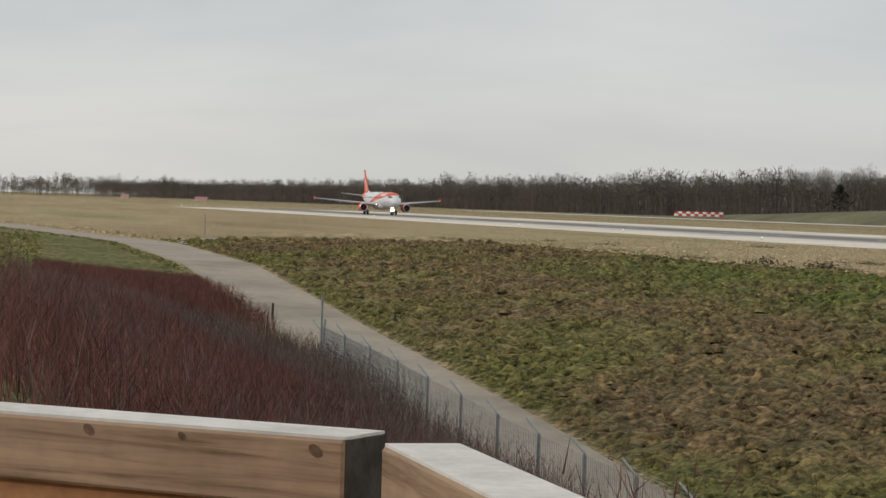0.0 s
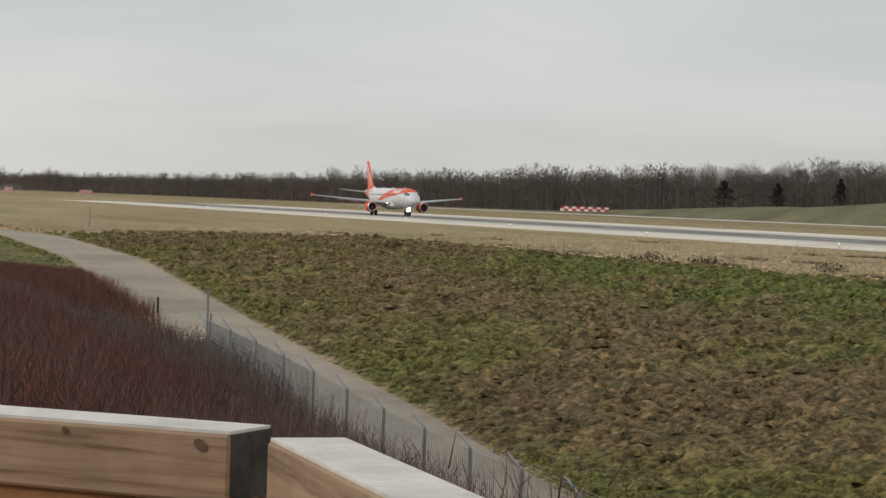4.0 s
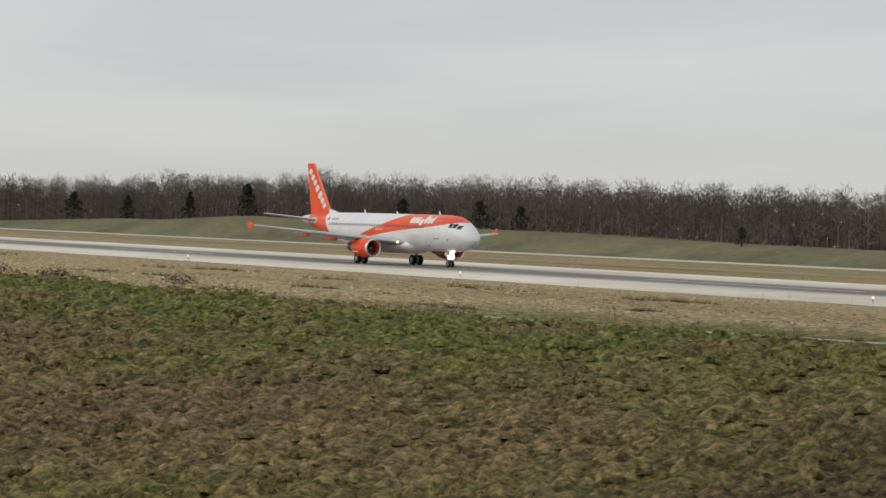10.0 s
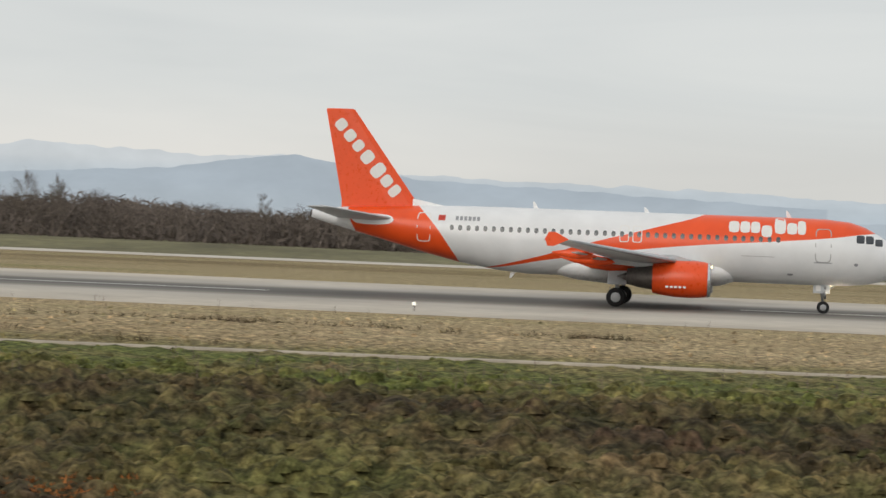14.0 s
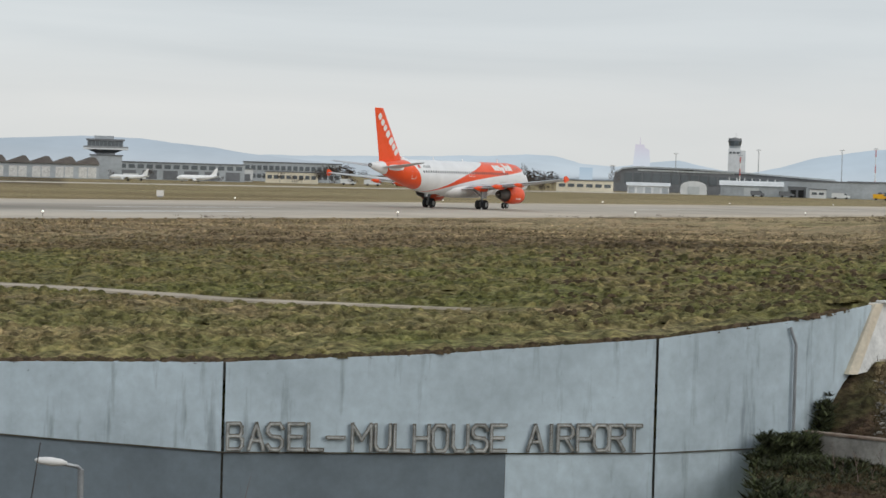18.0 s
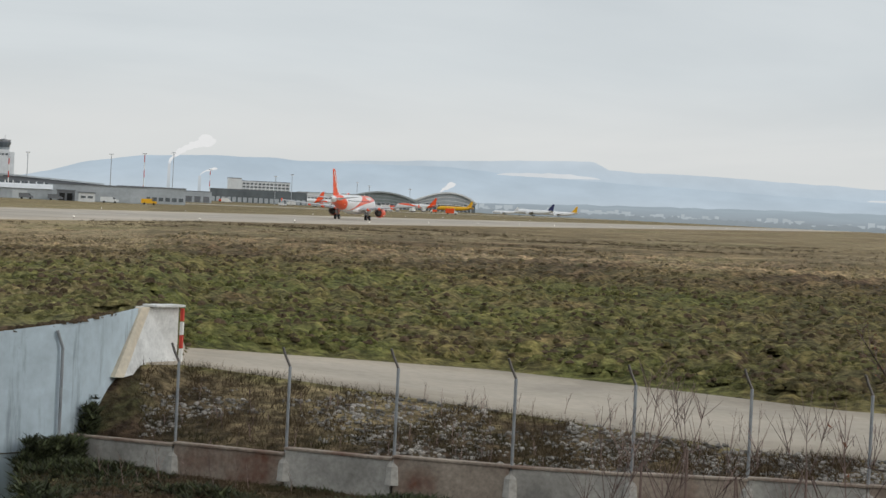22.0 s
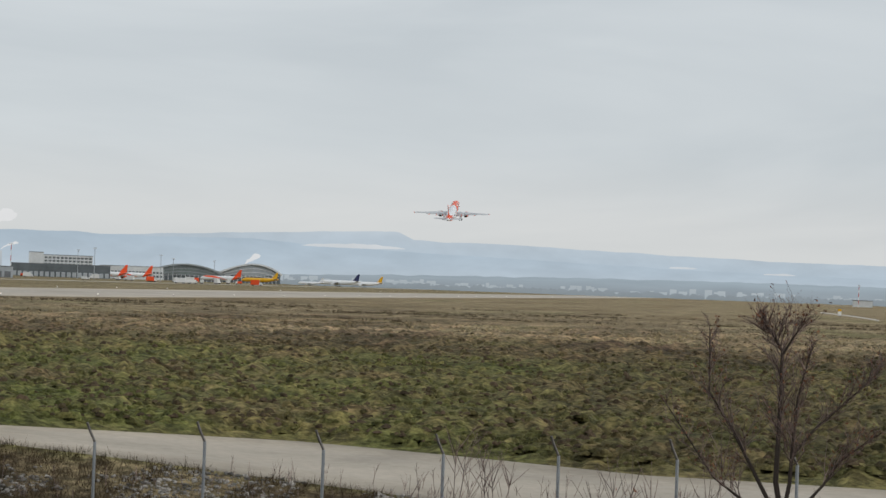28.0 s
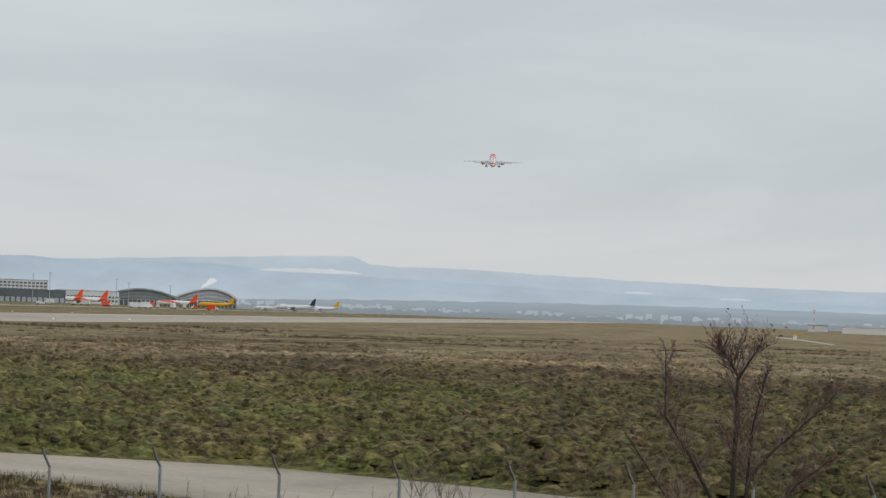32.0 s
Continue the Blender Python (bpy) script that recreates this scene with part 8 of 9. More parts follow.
POPLAR = [tree_thing(pose(0, 0, -50), bare_tree(s + 90, 16.0, 0.38, 18, 9, 20, 0.0065, 0.66, 0.14, 0.017), BARK_PALE, "tall pale leafless poplar at the wood's edge", "poplars") for s in range(4)]
rp = random.Random(83)
MORE = tuple((a, 334 / math.cos(radians(a)), wood_height(334 * math.tan(radians(a))) * rp.uniform(0.9, 1.12)) for a in (rp.uniform(-45, -18) for _ in range(30)))
k = 0
for a, d, h in ((-43.2, 455, 14), (-42.4, 452, 15), (-41.5, 450, 15), (-40.6, 446, 15.5), (-39.6, 440, 16), (-38.3, 425, 16.5), (-37.4, 420, 15), (-36.2, 414, 15.5), (-34.8, 404, 15.5), (-33.5, 400, 14.5), (-29.8, 384, 14.5), (-27.7, 376, 15), (-26.3, 370, 15), (-24.5, 366, 12.5), (-22.9, 362, 15.5), (-21.6, 358, 12), (-20.2, 355, 12.5), (-17.5, 350, 10), (-16.7, 350, 9), (-11.7, 345, 8), (-9.3, 343, 8.5), (18.4, 700, 19.5), (30.6, 720, 16), (30.45, 724, 13.5), (30.75, 716, 12.5), (32.05, 730, 14.5), (32.1, 734, 12), (36.9, 740, 13), (36.2, 740, 11), (43.3, 760, 12), (45.4, 760, 12.5), (26.0, 730, 9), (34.6, 745, 12), (59.1, 790, 8), (61.2, 800, 8.5), (63.4, 840, 9.5)) + MORE:
    x, y = polar(a, d)
    src = POPLAR[k % 4]
    m = pose(x, y, berm_z(x) - 0.3 if x < 0 else 0, 0, 0, rw.uniform(0, 360)) @ Matrix.Diagonal((h / 16 * (0.55 if abs(a - 18.4) < 0.1 else 1), h / 16 * (0.55 if abs(a - 18.4) < 0.1 else 1), h / 16, 1))
    if k < 4:
        src.matrix_basis = m
    else:
        t = copy_thing(src, Matrix())
        t.matrix_basis = m
        if x > 0:
            t["label"] = "lone leafless poplar standing far across the airfield"
    k += 1


def conifer(m, h, w, seed, label):
    r = random.Random(seed)
    t = empty("pine_tree", m, label, "tree", "pines")
    part("trunk", bm_tube([(0, 0, -0.3), (0, 0, h * 0.9)], [0.22, 0.04], 6), BARK, t)
    V, F = [], []
    w *= 1.5
    for k in range(800):
        f = r.random() ** 0.8
        z = h * (0.12 + 0.86 * f)
        rad = w * (1.02 - f) ** 0.7 * r.uniform(0.3, 1.0) * (1 + 0.3 * math.sin(z * 2.3))
        a = r.uniform(0, math.tau)
        c = Vector((rad * math.cos(a), rad * math.sin(a), z))
        s = h * 0.06 * r.uniform(0.6, 1.3)
        b = len(V)
        for q in range(3):
            V.append(tuple(c + Vector((r.uniform(-1, 1), r.uniform(-1, 1), r.uniform(-0.7, 0.5))) * s))
        F.append((b, b + 1, b + 2))
    sheet("crown", V, F, NEEDLE, t, "dark dense needle clumps")


for k, (a, d, h, w) in enumerate(((-60.7, 664, 10.5, 2.7), (-62.1, 690, 8.5, 2.0), (-56.9, 592, 7.5, 2.2), (-55.0, 565, 7.5, 2.6), (-54.0, 552, 6.5, 2.2), (-64.9, 760, 9.5, 3.0), (-63.6, 730, 8.0, 2.0), (-34.2, 386, 4.5, 0.6), (-58.8, 625, 5.0, 1.6), (-48.6, 480, 4.0, 1.4))):
    x, y = polar(a, d)
    conifer(pose(x, y, berm_z(x) - 0.2), h, w, k, "dark evergreen pine standing before the bare woods")


def shrub(m, seed, h, w, leaf, twig, label, group, n=60, leaves=160, name="shrub"):
    """A rounded bush: stems and scattered leaves."""
    r = random.Random(seed)
    t = empty(name, m, label, "shrub", group)
    bm = bmesh.new()
    single = name == "sapling"
    fine_bm = bmesh.new()
    V, F = [], []
    for k in range(n):
        a, o = r.uniform(0, math.tau), r.random() ** 0.6
        top = Vector((w * o * math.cos(a), w * o * math.sin(a), h * (1 - 0.45 * o * o) * r.uniform(0.75, 1.05)))
        foot = Vector((top.x * 0.15, top.y * 0.15, -0.1 if not single else max(0.0, h - 1.5)))
        mid = foot.lerp(top, 0.5) + Vector((top.x, top.y, 0)) * 0.12
        girth = 0.008 if single else 0.012 * h / 1.5
        bm_tube([foot, mid, top], [girth, girth * 0.75, 0.003], 3, bm, caps=False)
        if single:
            for q in range(7):
                c = mid.lerp(top, r.random() * 0.8)
                bm_tube([c, c + Vector((r.uniform(-0.3, 0.3), r.uniform(-0.3, 0.3), r.uniform(0.2, 0.6)))], [0.005, 0.002], 3, fine_bm, caps=False)
            part("stem", bm, twig, t)
            bm = bmesh.new()
        for q in range(max(1, leaves // n)):
            c = mid.lerp(top, r.random()) + Vector((r.uniform(-1, 1), r.uniform(-1, 1), r.uniform(-1, 1))) * 0.12 * w
            s = 0.07 * max(w, 0.6) * r.uniform(0.5, 1.2)
            b = len(V)
            for _ in range(3):
                V.append(tuple(c + Vector((r.uniform(-1, 1), r.uniform(-1, 1), r.uniform(-1, 1))) * s))
            F.append((b, b + 1, b + 2))
    if single:
        part("trunk", bm_tube([(0, 0, -0.2), (0, 0, max(0.1, h - 1.45))], [0.022, 0.016], 5), twig, t)
        tagged(part("twig_spray", fine_bm, twig, t), kind="stuff")
    if not single:
        tagged(part("stems", bm, twig, t), kind="stuff")
    if leaves:
        sheet("foliage", V, F, leaf, t)
    return t


gx, gy = polar(-33.5, 384)
shrub(pose(gx, gy, berm_z(gx) * 0.6), 3, 2.6, 1.3, NEEDLE, BARK, "round dark bush on the embankment", "", 60, 500)
for k, (a, d, s) in enumerate(((-72.9, 178, 0.9), (-69.1, 165, 0.8), (-66.6, 160, 0.9), (-65.3, 155, 0.8), (-67.4, 158, 0.6), (-75.2, 190, 0.6), (-62.3, 150, 0.7))):
    x, y = polar(a, d)
    shrub(pose(x, y, ground_z(x, y)), 20 + k, s, s * 1.9, GRASS_BROWN, TWIG_GREY, "low dry bramble bush on the edge of the bank", "bank bushes", 50, 300)


for k, (a, d, e, h, w) in enumerate(((-84.6, 60, -0.0915, 1.1, 1.1), (-80.1, 92, -0.066, 1.6, 1.0), (-62.5, 26, -0.125, 0.8, 0.6))):
    x, y = polar(a, d)
    z = ground_z(x, y)
    tall = max(h, 4.106 + e * d - z)
    shrub(pose(x, y, z), 120 + k, tall, w, LEAF_DARK, TWIG_GREY, "leafy evergreen bush among the dogwood stems", "evergreen bushes", 70, 900)


# ---- dogwood thicket below the platform ----
def stems(name, spots, material, label, seed, side=3, thick=0.011):
    """Upright whips with side twigs; spots of x, y, z, height, lean."""
    r = random.Random(seed)
    V, F = [], []

    def whip(p, q, w):
        d = q - p
        a = d.orthogonal().normalized() * w
        b = d.normalized().cross(a)
        base = len(V)
        V.extend((tuple(p + a), tuple(p - a * 0.5 + b * 0.87), tuple(p - a * 0.5 - b * 0.87), tuple(q)))
        F.extend(((base, base + 1, base + 3), (base + 1, base + 2, base + 3), (base + 2, base, base + 3)))

    for x, y, z, h in spots:
        p = Vector((x, y, z - 0.1))
        q = p + Vector((r.uniform(-0.2, 0.2), r.uniform(-0.2, 0.2), 1)) * h
        whip(p, q, thick * r.uniform(0.7, 1.4))
        for k in range(side):
            f = r.uniform(0.35, 0.97)
            c = p.lerp(q, f)
            whip(c, c + Vector((r.uniform(-0.5, 0.5), r.uniform(-0.5, 0.5), r.uniform(0.4, 1))) * (h * (1 - f) * 0.8 + 0.12), thick * 0.55)
    return tagged(sheet(name, V, F, material), label, "shrubs", kind="stuff")


def thicket_top(x):
    return between(x, (-170, -130, -100, -90, -50, -20), (1.2, 1.3, 1.7, 2.2, 2.3, 1.5))


rd = random.Random(21)
red, grey = [], []
while len(red) < 19000:
    x = -8 - 155 * rd.random() ** 1.25
    lo, hi = max(1.2 if x < -18 else 3.2, -x * (0.088 if x > -100 else 0.098) if x < -60 else 1.2), road_mid(x) - 2.8
    if x < -150 or lo >= hi:
        continue
    y = rd.uniform(lo, hi)
    dens = 1.0 if x < -32 else between(x, (-32, -12), (0.55, 0.12))
    if rd.random() > dens * (0.75 + 0.5 * noise.noise(Vector((x * 0.15, y * 0.15, 0)))):
        continue
    h = thicket_top(x) * rd.uniform(0.45, 1.08) * between(x, (-151, -130), (0.25, 1))
    if -112 < x < -100 and y > 15.5:
        h *= 0.22
    greyish = noise.noise(Vector((x * 0.05, y * 0.12, 5))) + (0.55 if x > -112 and y > 13 else 0.12 if x > -108 else -0.15) + (rd.uniform(-0.3, 0.45) if x > -90 else 0.0)
    (grey if greyish > 0.18 else red).append((x, y, ground_z(x, y), h))
stems("dogwood_thicket", red, TWIG_RED, "dense thicket of bare red dogwood stems below the platform", 1, 7, 0.008)
stems("grey_shrub_thicket", grey, TWIG_GREY, "bare grey-brown shrub stems among the dogwood", 2, 7, 0.008)
near_shoots = []
for k in range(650):
    a, d = rd.uniform(-79, -50) if k < 430 else rd.uniform(-50, -40), rd.uniform(13, 34)
    x, y = polar(a, d)
    e = between(a, (-79, -66, -60, -52, -40), (-0.098, -0.108, -0.118, -0.123, -0.126)) + rd.uniform(-0.03, 0.012)
    ztop = 4.106 + e * d
    z = ground_z(x, y)
    if 0.6 < ztop - z < 4.5:
        near_shoots.append((x, y, z, ztop - z))
stems("loose_dogwood_shoots", near_shoots, TWIG_RED, "loose tall dogwood shoots rising from the slope", 3, 2, 0.013)
TALL = ((45.7, -0.0843), (46.12, -0.0886), (42.31, -0.1112), (47.39, -0.1015), (41.1, -0.1161), (46.71, -0.1151), (45.2, -0.098), (44.6, -0.106), (48.3, -0.112), (49.6, -0.118), (43.4, -0.118))
cut = []
for k in range(46):
    a, d = rd.uniform(41, 57), rd.uniform(12, 20)
    x, y = polar(a, d)
    ztop = 4.106 - d * rd.uniform(0.122, 0.165)
    cut.append((x, y, ground_z(x, y), max(0.5, ztop - ground_z(x, y))))
shoot = random.Random(91)
bush = empty("bare_shrub", Matrix(), "tall thin leafless shrub standing before the blue wall", "shrub")
for a, e in TALL:
    x, y = polar(a, 14.0)
    z0, z1 = ground_z(x, y) - 0.1, 4.106 + 14.0 * e
    lean = Vector((-0.7, 0.7, 0)) * shoot.uniform(0.04, 0.22)
    foot, tip = Vector((x, y, z0)) + lean * (z1 - z0) * 0.8, Vector((x, y, z1))
    bm = bm_tube([foot, foot.lerp(tip, 0.6) + lean * 0.8, tip], [0.014, 0.009, 0.003], 5, caps=False)
    for q in range(9):
        c = foot.lerp(tip, shoot.uniform(0.5, 0.92))
        bm_tube([c, c + Vector((shoot.uniform(-0.2, 0.2), shoot.uniform(-0.2, 0.2), shoot.uniform(0.15, 0.45)))], [0.006, 0.002], 3, bm, caps=False)
    tagged(part("stem", bm, BARK, bush), kind="stuff")
stems("bare_shoots", cut, TWIG_GREY, "thin bare shoots rising before the blue wall", 4, 3, 0.008)


# ---- grass in tufts ----
def tint(me, fields, each):
    """Hands the growth of every plant on to its vertices."""
    if fields is not None:
        att = me.color_attributes.new("growth", "FLOAT_COLOR", "POINT")
        att.data.foreach_set("color", np.repeat(np.array(fields, dtype=np.float32), each, axis=0).ravel())


def tufts(name, spots, material, label, seed, blades=8, width=0.010, lean=0.6, fields=None):
    """Tussocks of slim blades that rise and lean outwards; spots of x, y, z, length."""
    r = np.random.RandomState(seed)
    P = np.array(spots)
    n = len(P)
    L = P[:, 3:4] * r.uniform(0.5, 1.3, (n, blades))
    ang = r.uniform(0, math.tau, (n, blades))
    out = L * lean * r.uniform(0.2, 1.3, (n, blades))
    foot = np.stack([P[:, 0:1] + r.uniform(-0.6, 0.6, (n, blades)) * L, P[:, 1:2] + r.uniform(-0.6, 0.6, (n, blades)) * L, P[:, 2:3] - 0.05 + 0 * L], -1)
    turn = r.uniform(0, math.tau, (n, blades))
    side = np.stack([np.cos(turn), np.sin(turn), 0 * turn], -1) * (width * r.uniform(0.7, 1.5, (n, blades)) * (0.6 + 1.4 * P[:, 3:4]))[..., None]
    tip = foot + np.stack([np.cos(ang) * out, np.sin(ang) * out, L * r.uniform(0.5, 1.0, (n, blades))], -1)
    V = np.stack([foot - side, foot + side, tip], 2).reshape(-1, 3)
    me = bpy.data.meshes.new(name)
    k = n * blades
    me.vertices.add(k * 3)
    me.vertices.foreach_set("co", V.astype(np.float32).ravel())
    me.loops.add(k * 3)
    me.loops.foreach_set("vertex_index", np.arange(k * 3, dtype=np.int32))
    me.polygons.add(k)
    me.polygons.foreach_set("loop_start", np.arange(0, k * 3, 3, dtype=np.int32))
    me.update(calc_edges=True)
    tint(me, fields, blades * 3)
    me.materials.append(material)
    return tagged(new(name, me), label, "grass", kind="stuff")


def clumps(name, spots, material, label, seed, sides=5, fields=None):
    """Low shaggy hummocks of grass; spots of x, y, z, radius; fields: what grows on each."""
    r = np.random.RandomState(seed)
    P = np.array(spots)
    n = len(P)
    R = P[:, 3:4] * r.uniform(0.8, 1.25, (n, 1))
    H = R * r.uniform(0.4, 0.85, (n, 1))
    ang = np.arange(sides)[None, :] * math.tau / sides + r.uniform(0, math.tau, (n, 1)) + r.uniform(-0.3, 0.3, (n, sides))
    lean = r.uniform(-0.35, 0.35, (n, 2)) * R
    rings = []
    for f, lo, hi, ll in ((1.0, -0.25, -0.1, 0.0), (0.62, 0.5, 0.9, 0.6)):
        q = R * f * r.uniform(0.7, 1.3, (n, sides))
        rings.append(np.stack([P[:, 0:1] + np.cos(ang) * q + lean[:, 0:1] * ll, P[:, 1:2] + np.sin(ang) * q + lean[:, 1:2] * ll, P[:, 2:3] + H * r.uniform(lo, hi, (n, sides))], -1))
    top = np.stack([P[:, 0] + lean[:, 0], P[:, 1] + lean[:, 1], P[:, 2] + H[:, 0] * r.uniform(0.9, 1.15, n)], -1)[:, None, :]
    V = np.concatenate([rings[0], rings[1], top], 1).reshape(-1, 3)
    m = 2 * sides + 1
    loc, size = [], []
    for k in range(sides):
        j = (k + 1) % sides
        loc += [k, j, sides + j, sides + k]
        size.append(4)
    for k in range(sides):
        loc += [sides + k, sides + (k + 1) % sides, 2 * sides]
        size.append(3)
    idx = (np.arange(n)[:, None] * m + np.array(loc)[None, :]).ravel()
    starts = np.concatenate([[0], np.cumsum(size)[:-1]])
    me = bpy.data.meshes.new(name)
    me.vertices.add(len(V))
    me.vertices.foreach_set("co", V.astype(np.float32).ravel())
    me.loops.add(len(idx))
    me.loops.foreach_set("vertex_index", idx.astype(np.int32))
    me.polygons.add(n * len(size))
    me.polygons.foreach_set("loop_start", (np.arange(n)[:, None] * len(loc) + starts[None, :]).ravel().astype(np.int32))
    me.polygons.foreach_set("use_smooth", np.ones(n * len(size), dtype=bool))
    me.update(calc_edges=True)
    tint(me, fields, m)
    me.materials.append(material)
    return tagged(new(name, me), label, "grass", kind="stuff")


rg = random.Random(31)
sown, nature, dead = [], [], []


def sow(x, y, s):
    n2 = noise.noise(Vector((x * 0.5, y * 0.5, 2)))
    sown.append((x, y, ground_z(x, y) + tussock(x, y)[0] * 0.7, s * (1 + 0.45 * n2)))
    g, dk, fr = growth(x, y)
    nature.append((g, dk, (rg.uniform(0.34, 0.86) if x < 20 else rg.uniform(0.24, 0.66)) + 0.12 * n2, fr))


# the long bank facing the platform
for k in range(36000):
    x = -205 + 220 * rg.random() ** 0.85
    m = road_mid(x)
    y = rg.uniform(m + 3.4, 64)
    if math.degrees(math.atan2(x, y)) > 8.5:
        continue
    sow(x, y, rg.uniform(0.15, 0.30) * between(x, (-200, -110), (1.5, 1.0)))
# the bank behind the gravel road and over the wall
for k in range(38000):
    a = rg.uniform(45, 94)
    lo = between(a, (45, 68.3, 70.8, 71, 78.2, 86.8, 95), (50.5, 56.5, 61, 65.2, 68.7, 64, 63.4))
    d = lo + (210 - lo) * rg.random() ** 1.8
    x, y = polar(a, d)
    if y > 113 or (a < 62 and abs(d - between(a, TRACK_AZ, TRACK_R)) < 1.4):
        continue
    sow(x, y, rg.uniform(0.11, 0.21) * between(d, (110, 200), (1, 0.7)))
# thin growth on the flat by the runway
for k in range(9000):
    x = rg.uniform(-260, 160)
    y = 62 + 50 * rg.random() ** 1.5
    if math.degrees(math.atan2(x, y)) > 8.5 and math.hypot(x, y) < 70:
        continue
    if y > 63 and abs(y - between(x, (-95, -57, 20), (65.6, 72.2, 77))) < 0.9:
        continue
    sow(x, y, rg.uniform(0.07, 0.14) * (1.4 if y < 69 else 1))
for k in range(7000):
    a = rg.uniform(10, 58)
    lo = between(a, RIM_AZ, RIM_R) + 0.4
    d = lo + rg.random() ** 1.2 * 50
    x, y = polar(a, d)
    if y < 113 and abs(d - between(a, TRACK_AZ, TRACK_R)) > 1.6:
        sow(x, y, rg.uniform(0.07, 0.14))
for k in range(3500):
    x = -95 - 130 * rg.random()
    y = rg.uniform(2, max(3, -x * 0.1))
    sow(x, y, rg.uniform(0.16, 0.28))
for k in range(3000):
    x = -300 + 240 * rg.random()
    y = road_mid(x) + 3 + rg.random() * 1.2 if k % 2 else road_mid(x) - 3 - rg.random() * 1.5
    sow(x, y, rg.uniform(0.1, 0.2))
# small dead tufts scattered through the green bank
for k in range(3200):
    a = rg.uniform(62, 94)
    lo = between(a, (50, 66, 70.8, 71, 78.2, 86.8, 95), (51, 56, 61, 65.2, 68.7, 64, 63.4))
    x, y = polar(a, lo + 58 * rg.random() ** 1.4)
    dead.append((x, y, ground_z(x, y) + tussock(x, y)[0] + 0.04, rg.uniform(0.08, 0.16)))
clumps("grass_hummocks", sown, GROUND, "low shaggy hummocks of olive and straw winter grass", 40, fields=nature)
tufts("grass_blades", [(x, y, z + 0.35 * q, 0.09 + 0.45 * q) for x, y, z, q in sown], GROUND, "fine upright blades of winter grass on the banks", 1, 8, 0.0045, 0.6, nature)
for k in range(900):
    # dead growth hanging over the top of the blue wall
    a = rg.uniform(45, 69.2)
    x, y = polar(a, between(a, WALL_AZ, WALL_D) + rg.uniform(0.1, 0.45))
    dead.append((x, y, between(a, *WALL_TOP) + rg.uniform(-0.03, 0.02), rg.uniform(0.06, 0.13)))
clumps("dead_grass_hummocks", dead, GRASS_BROWN, "small dark dead tufts in the green banks", 42)
# dark clumps of dead weeds standing in the flat grass
clump = []
for k in range(330):
    if k < 60:
        x, y = rg.uniform(-240, 20), rg.choice((66, 68, 80, 96)) + rg.uniform(-2, 2)
    else:
        x, y = polar(rg.uniform(48, 93), rg.uniform(105, 420))
        if y > 112:
            continue
    for q in range(rg.randint(10, 50)):
        cx, cy = x + rg.gauss(0, 1.8 if k < 60 else 1.2), y + rg.gauss(0, 0.5 if k < 60 else 3.5)
        clump.append((cx, cy, ground_z(cx, cy), rg.uniform(0.2, 0.5)))
tufts("dead_weeds", clump, GRASS_BROWN, "dark clumps of dead weeds in the flat grass", 8, 14, 0.016, 0.8)
ivy, bramble = [], []
for k in range(15000):
    a = rg.uniform(66.9, 96)
    d = between(a, RIM_AZ, RIM_R) - 0.4 - 9 * rg.random() ** 1.4
    x, y = polar(a, d)
    thick = noise.noise(Vector((x * 0.4, y * 0.4, 0)))
    (ivy if thick + rg.uniform(-0.3, 0.3) > 0.12 else bramble).append((x, y, ground_z(x, y) + max(0, thick) * 0.5, rg.uniform(0.10, 0.18) * (1.4 if thick > 0.2 else 1)))
for k in range(900):
    a = rg.uniform(67.2, 68.8)
    x, y = polar(a, between(a, WALL_AZ, WALL_D) - 0.25 - rg.random() * 0.8)
    ivy.append((x, y, ground_z(x, y) + rg.random() ** 2 * 0.7, rg.uniform(0.10, 0.2)))
tufts("bramble_bank", bramble, GRASS_BROWN, "dead red-brown bramble before the boundary fence", 15, 12, 0.016, 0.9)
tufts("ivy_and_bramble", ivy, LEAF_DARK, "dark ivy and bramble before the boundary fence", 5, 16, 0.042, 1.3)
weeds = []
for k in range(4200):
    a = rg.uniform(68.6, 95)
    lo, hi = between(a, RIM_AZ, RIM_R) + 0.3, between(a, (70, 71, 77.1, 84.8, 95), (57.5, 58.8, 55.9, 52.5, 52.0))
    d = rg.uniform(lo, hi)
    x, y = polar(a, d)
    if noise.noise(Vector((x * 0.35, y * 0.35, 7))) < between(a, (69, 72, 76), (0.6, 0.3, 0.1)):
        weeds.append((x, y, ground_z(x, y), rg.uniform(0.15, 0.35)))
tufts("roadside_weeds", weeds, GRASS_BROWN, "dead grey-brown weeds among the rubble", 6, 10, 0.009, 0.6)
stalks = []
for k in range(700):
    x = rg.uniform(-230, 20)
    y = rg.uniform(60, 66) if k % 3 else rg.uniform(66, 110)
    stalks.append((x, y, ground_z(x, y), rg.uniform(0.4, 1.1)))
for k in range(40):
    x, y = -47 + rg.uniform(-1, 1), 60 + rg.uniform(-0.6, 0.6)
    stalks.append((x, y, ground_z(x, y), rg.uniform(1.0, 2.2)))
    x, y = -27 + rg.uniform(-1, 1), 61 + rg.uniform(-0.6, 0.6)
    stalks.append((x, y, ground_z(x, y), rg.uniform(0.8, 1.9)))
for k in range(150):
    a, d = rg.uniform(69, 92), rg.uniform(50.5, 56)
    x, y = polar(a, d)
    stalks.append((x, y, ground_z(x, y), rg.uniform(0.3, 0.9)))
heads = []
for k in range(44):
    x, y = rg.gauss(-33, 2.5), rg.uniform(52, 60)
    heads.append((x, y, ground_z(x, y) + 0.45 + 0.3 * rg.random(), rg.uniform(0.05, 0.10)))
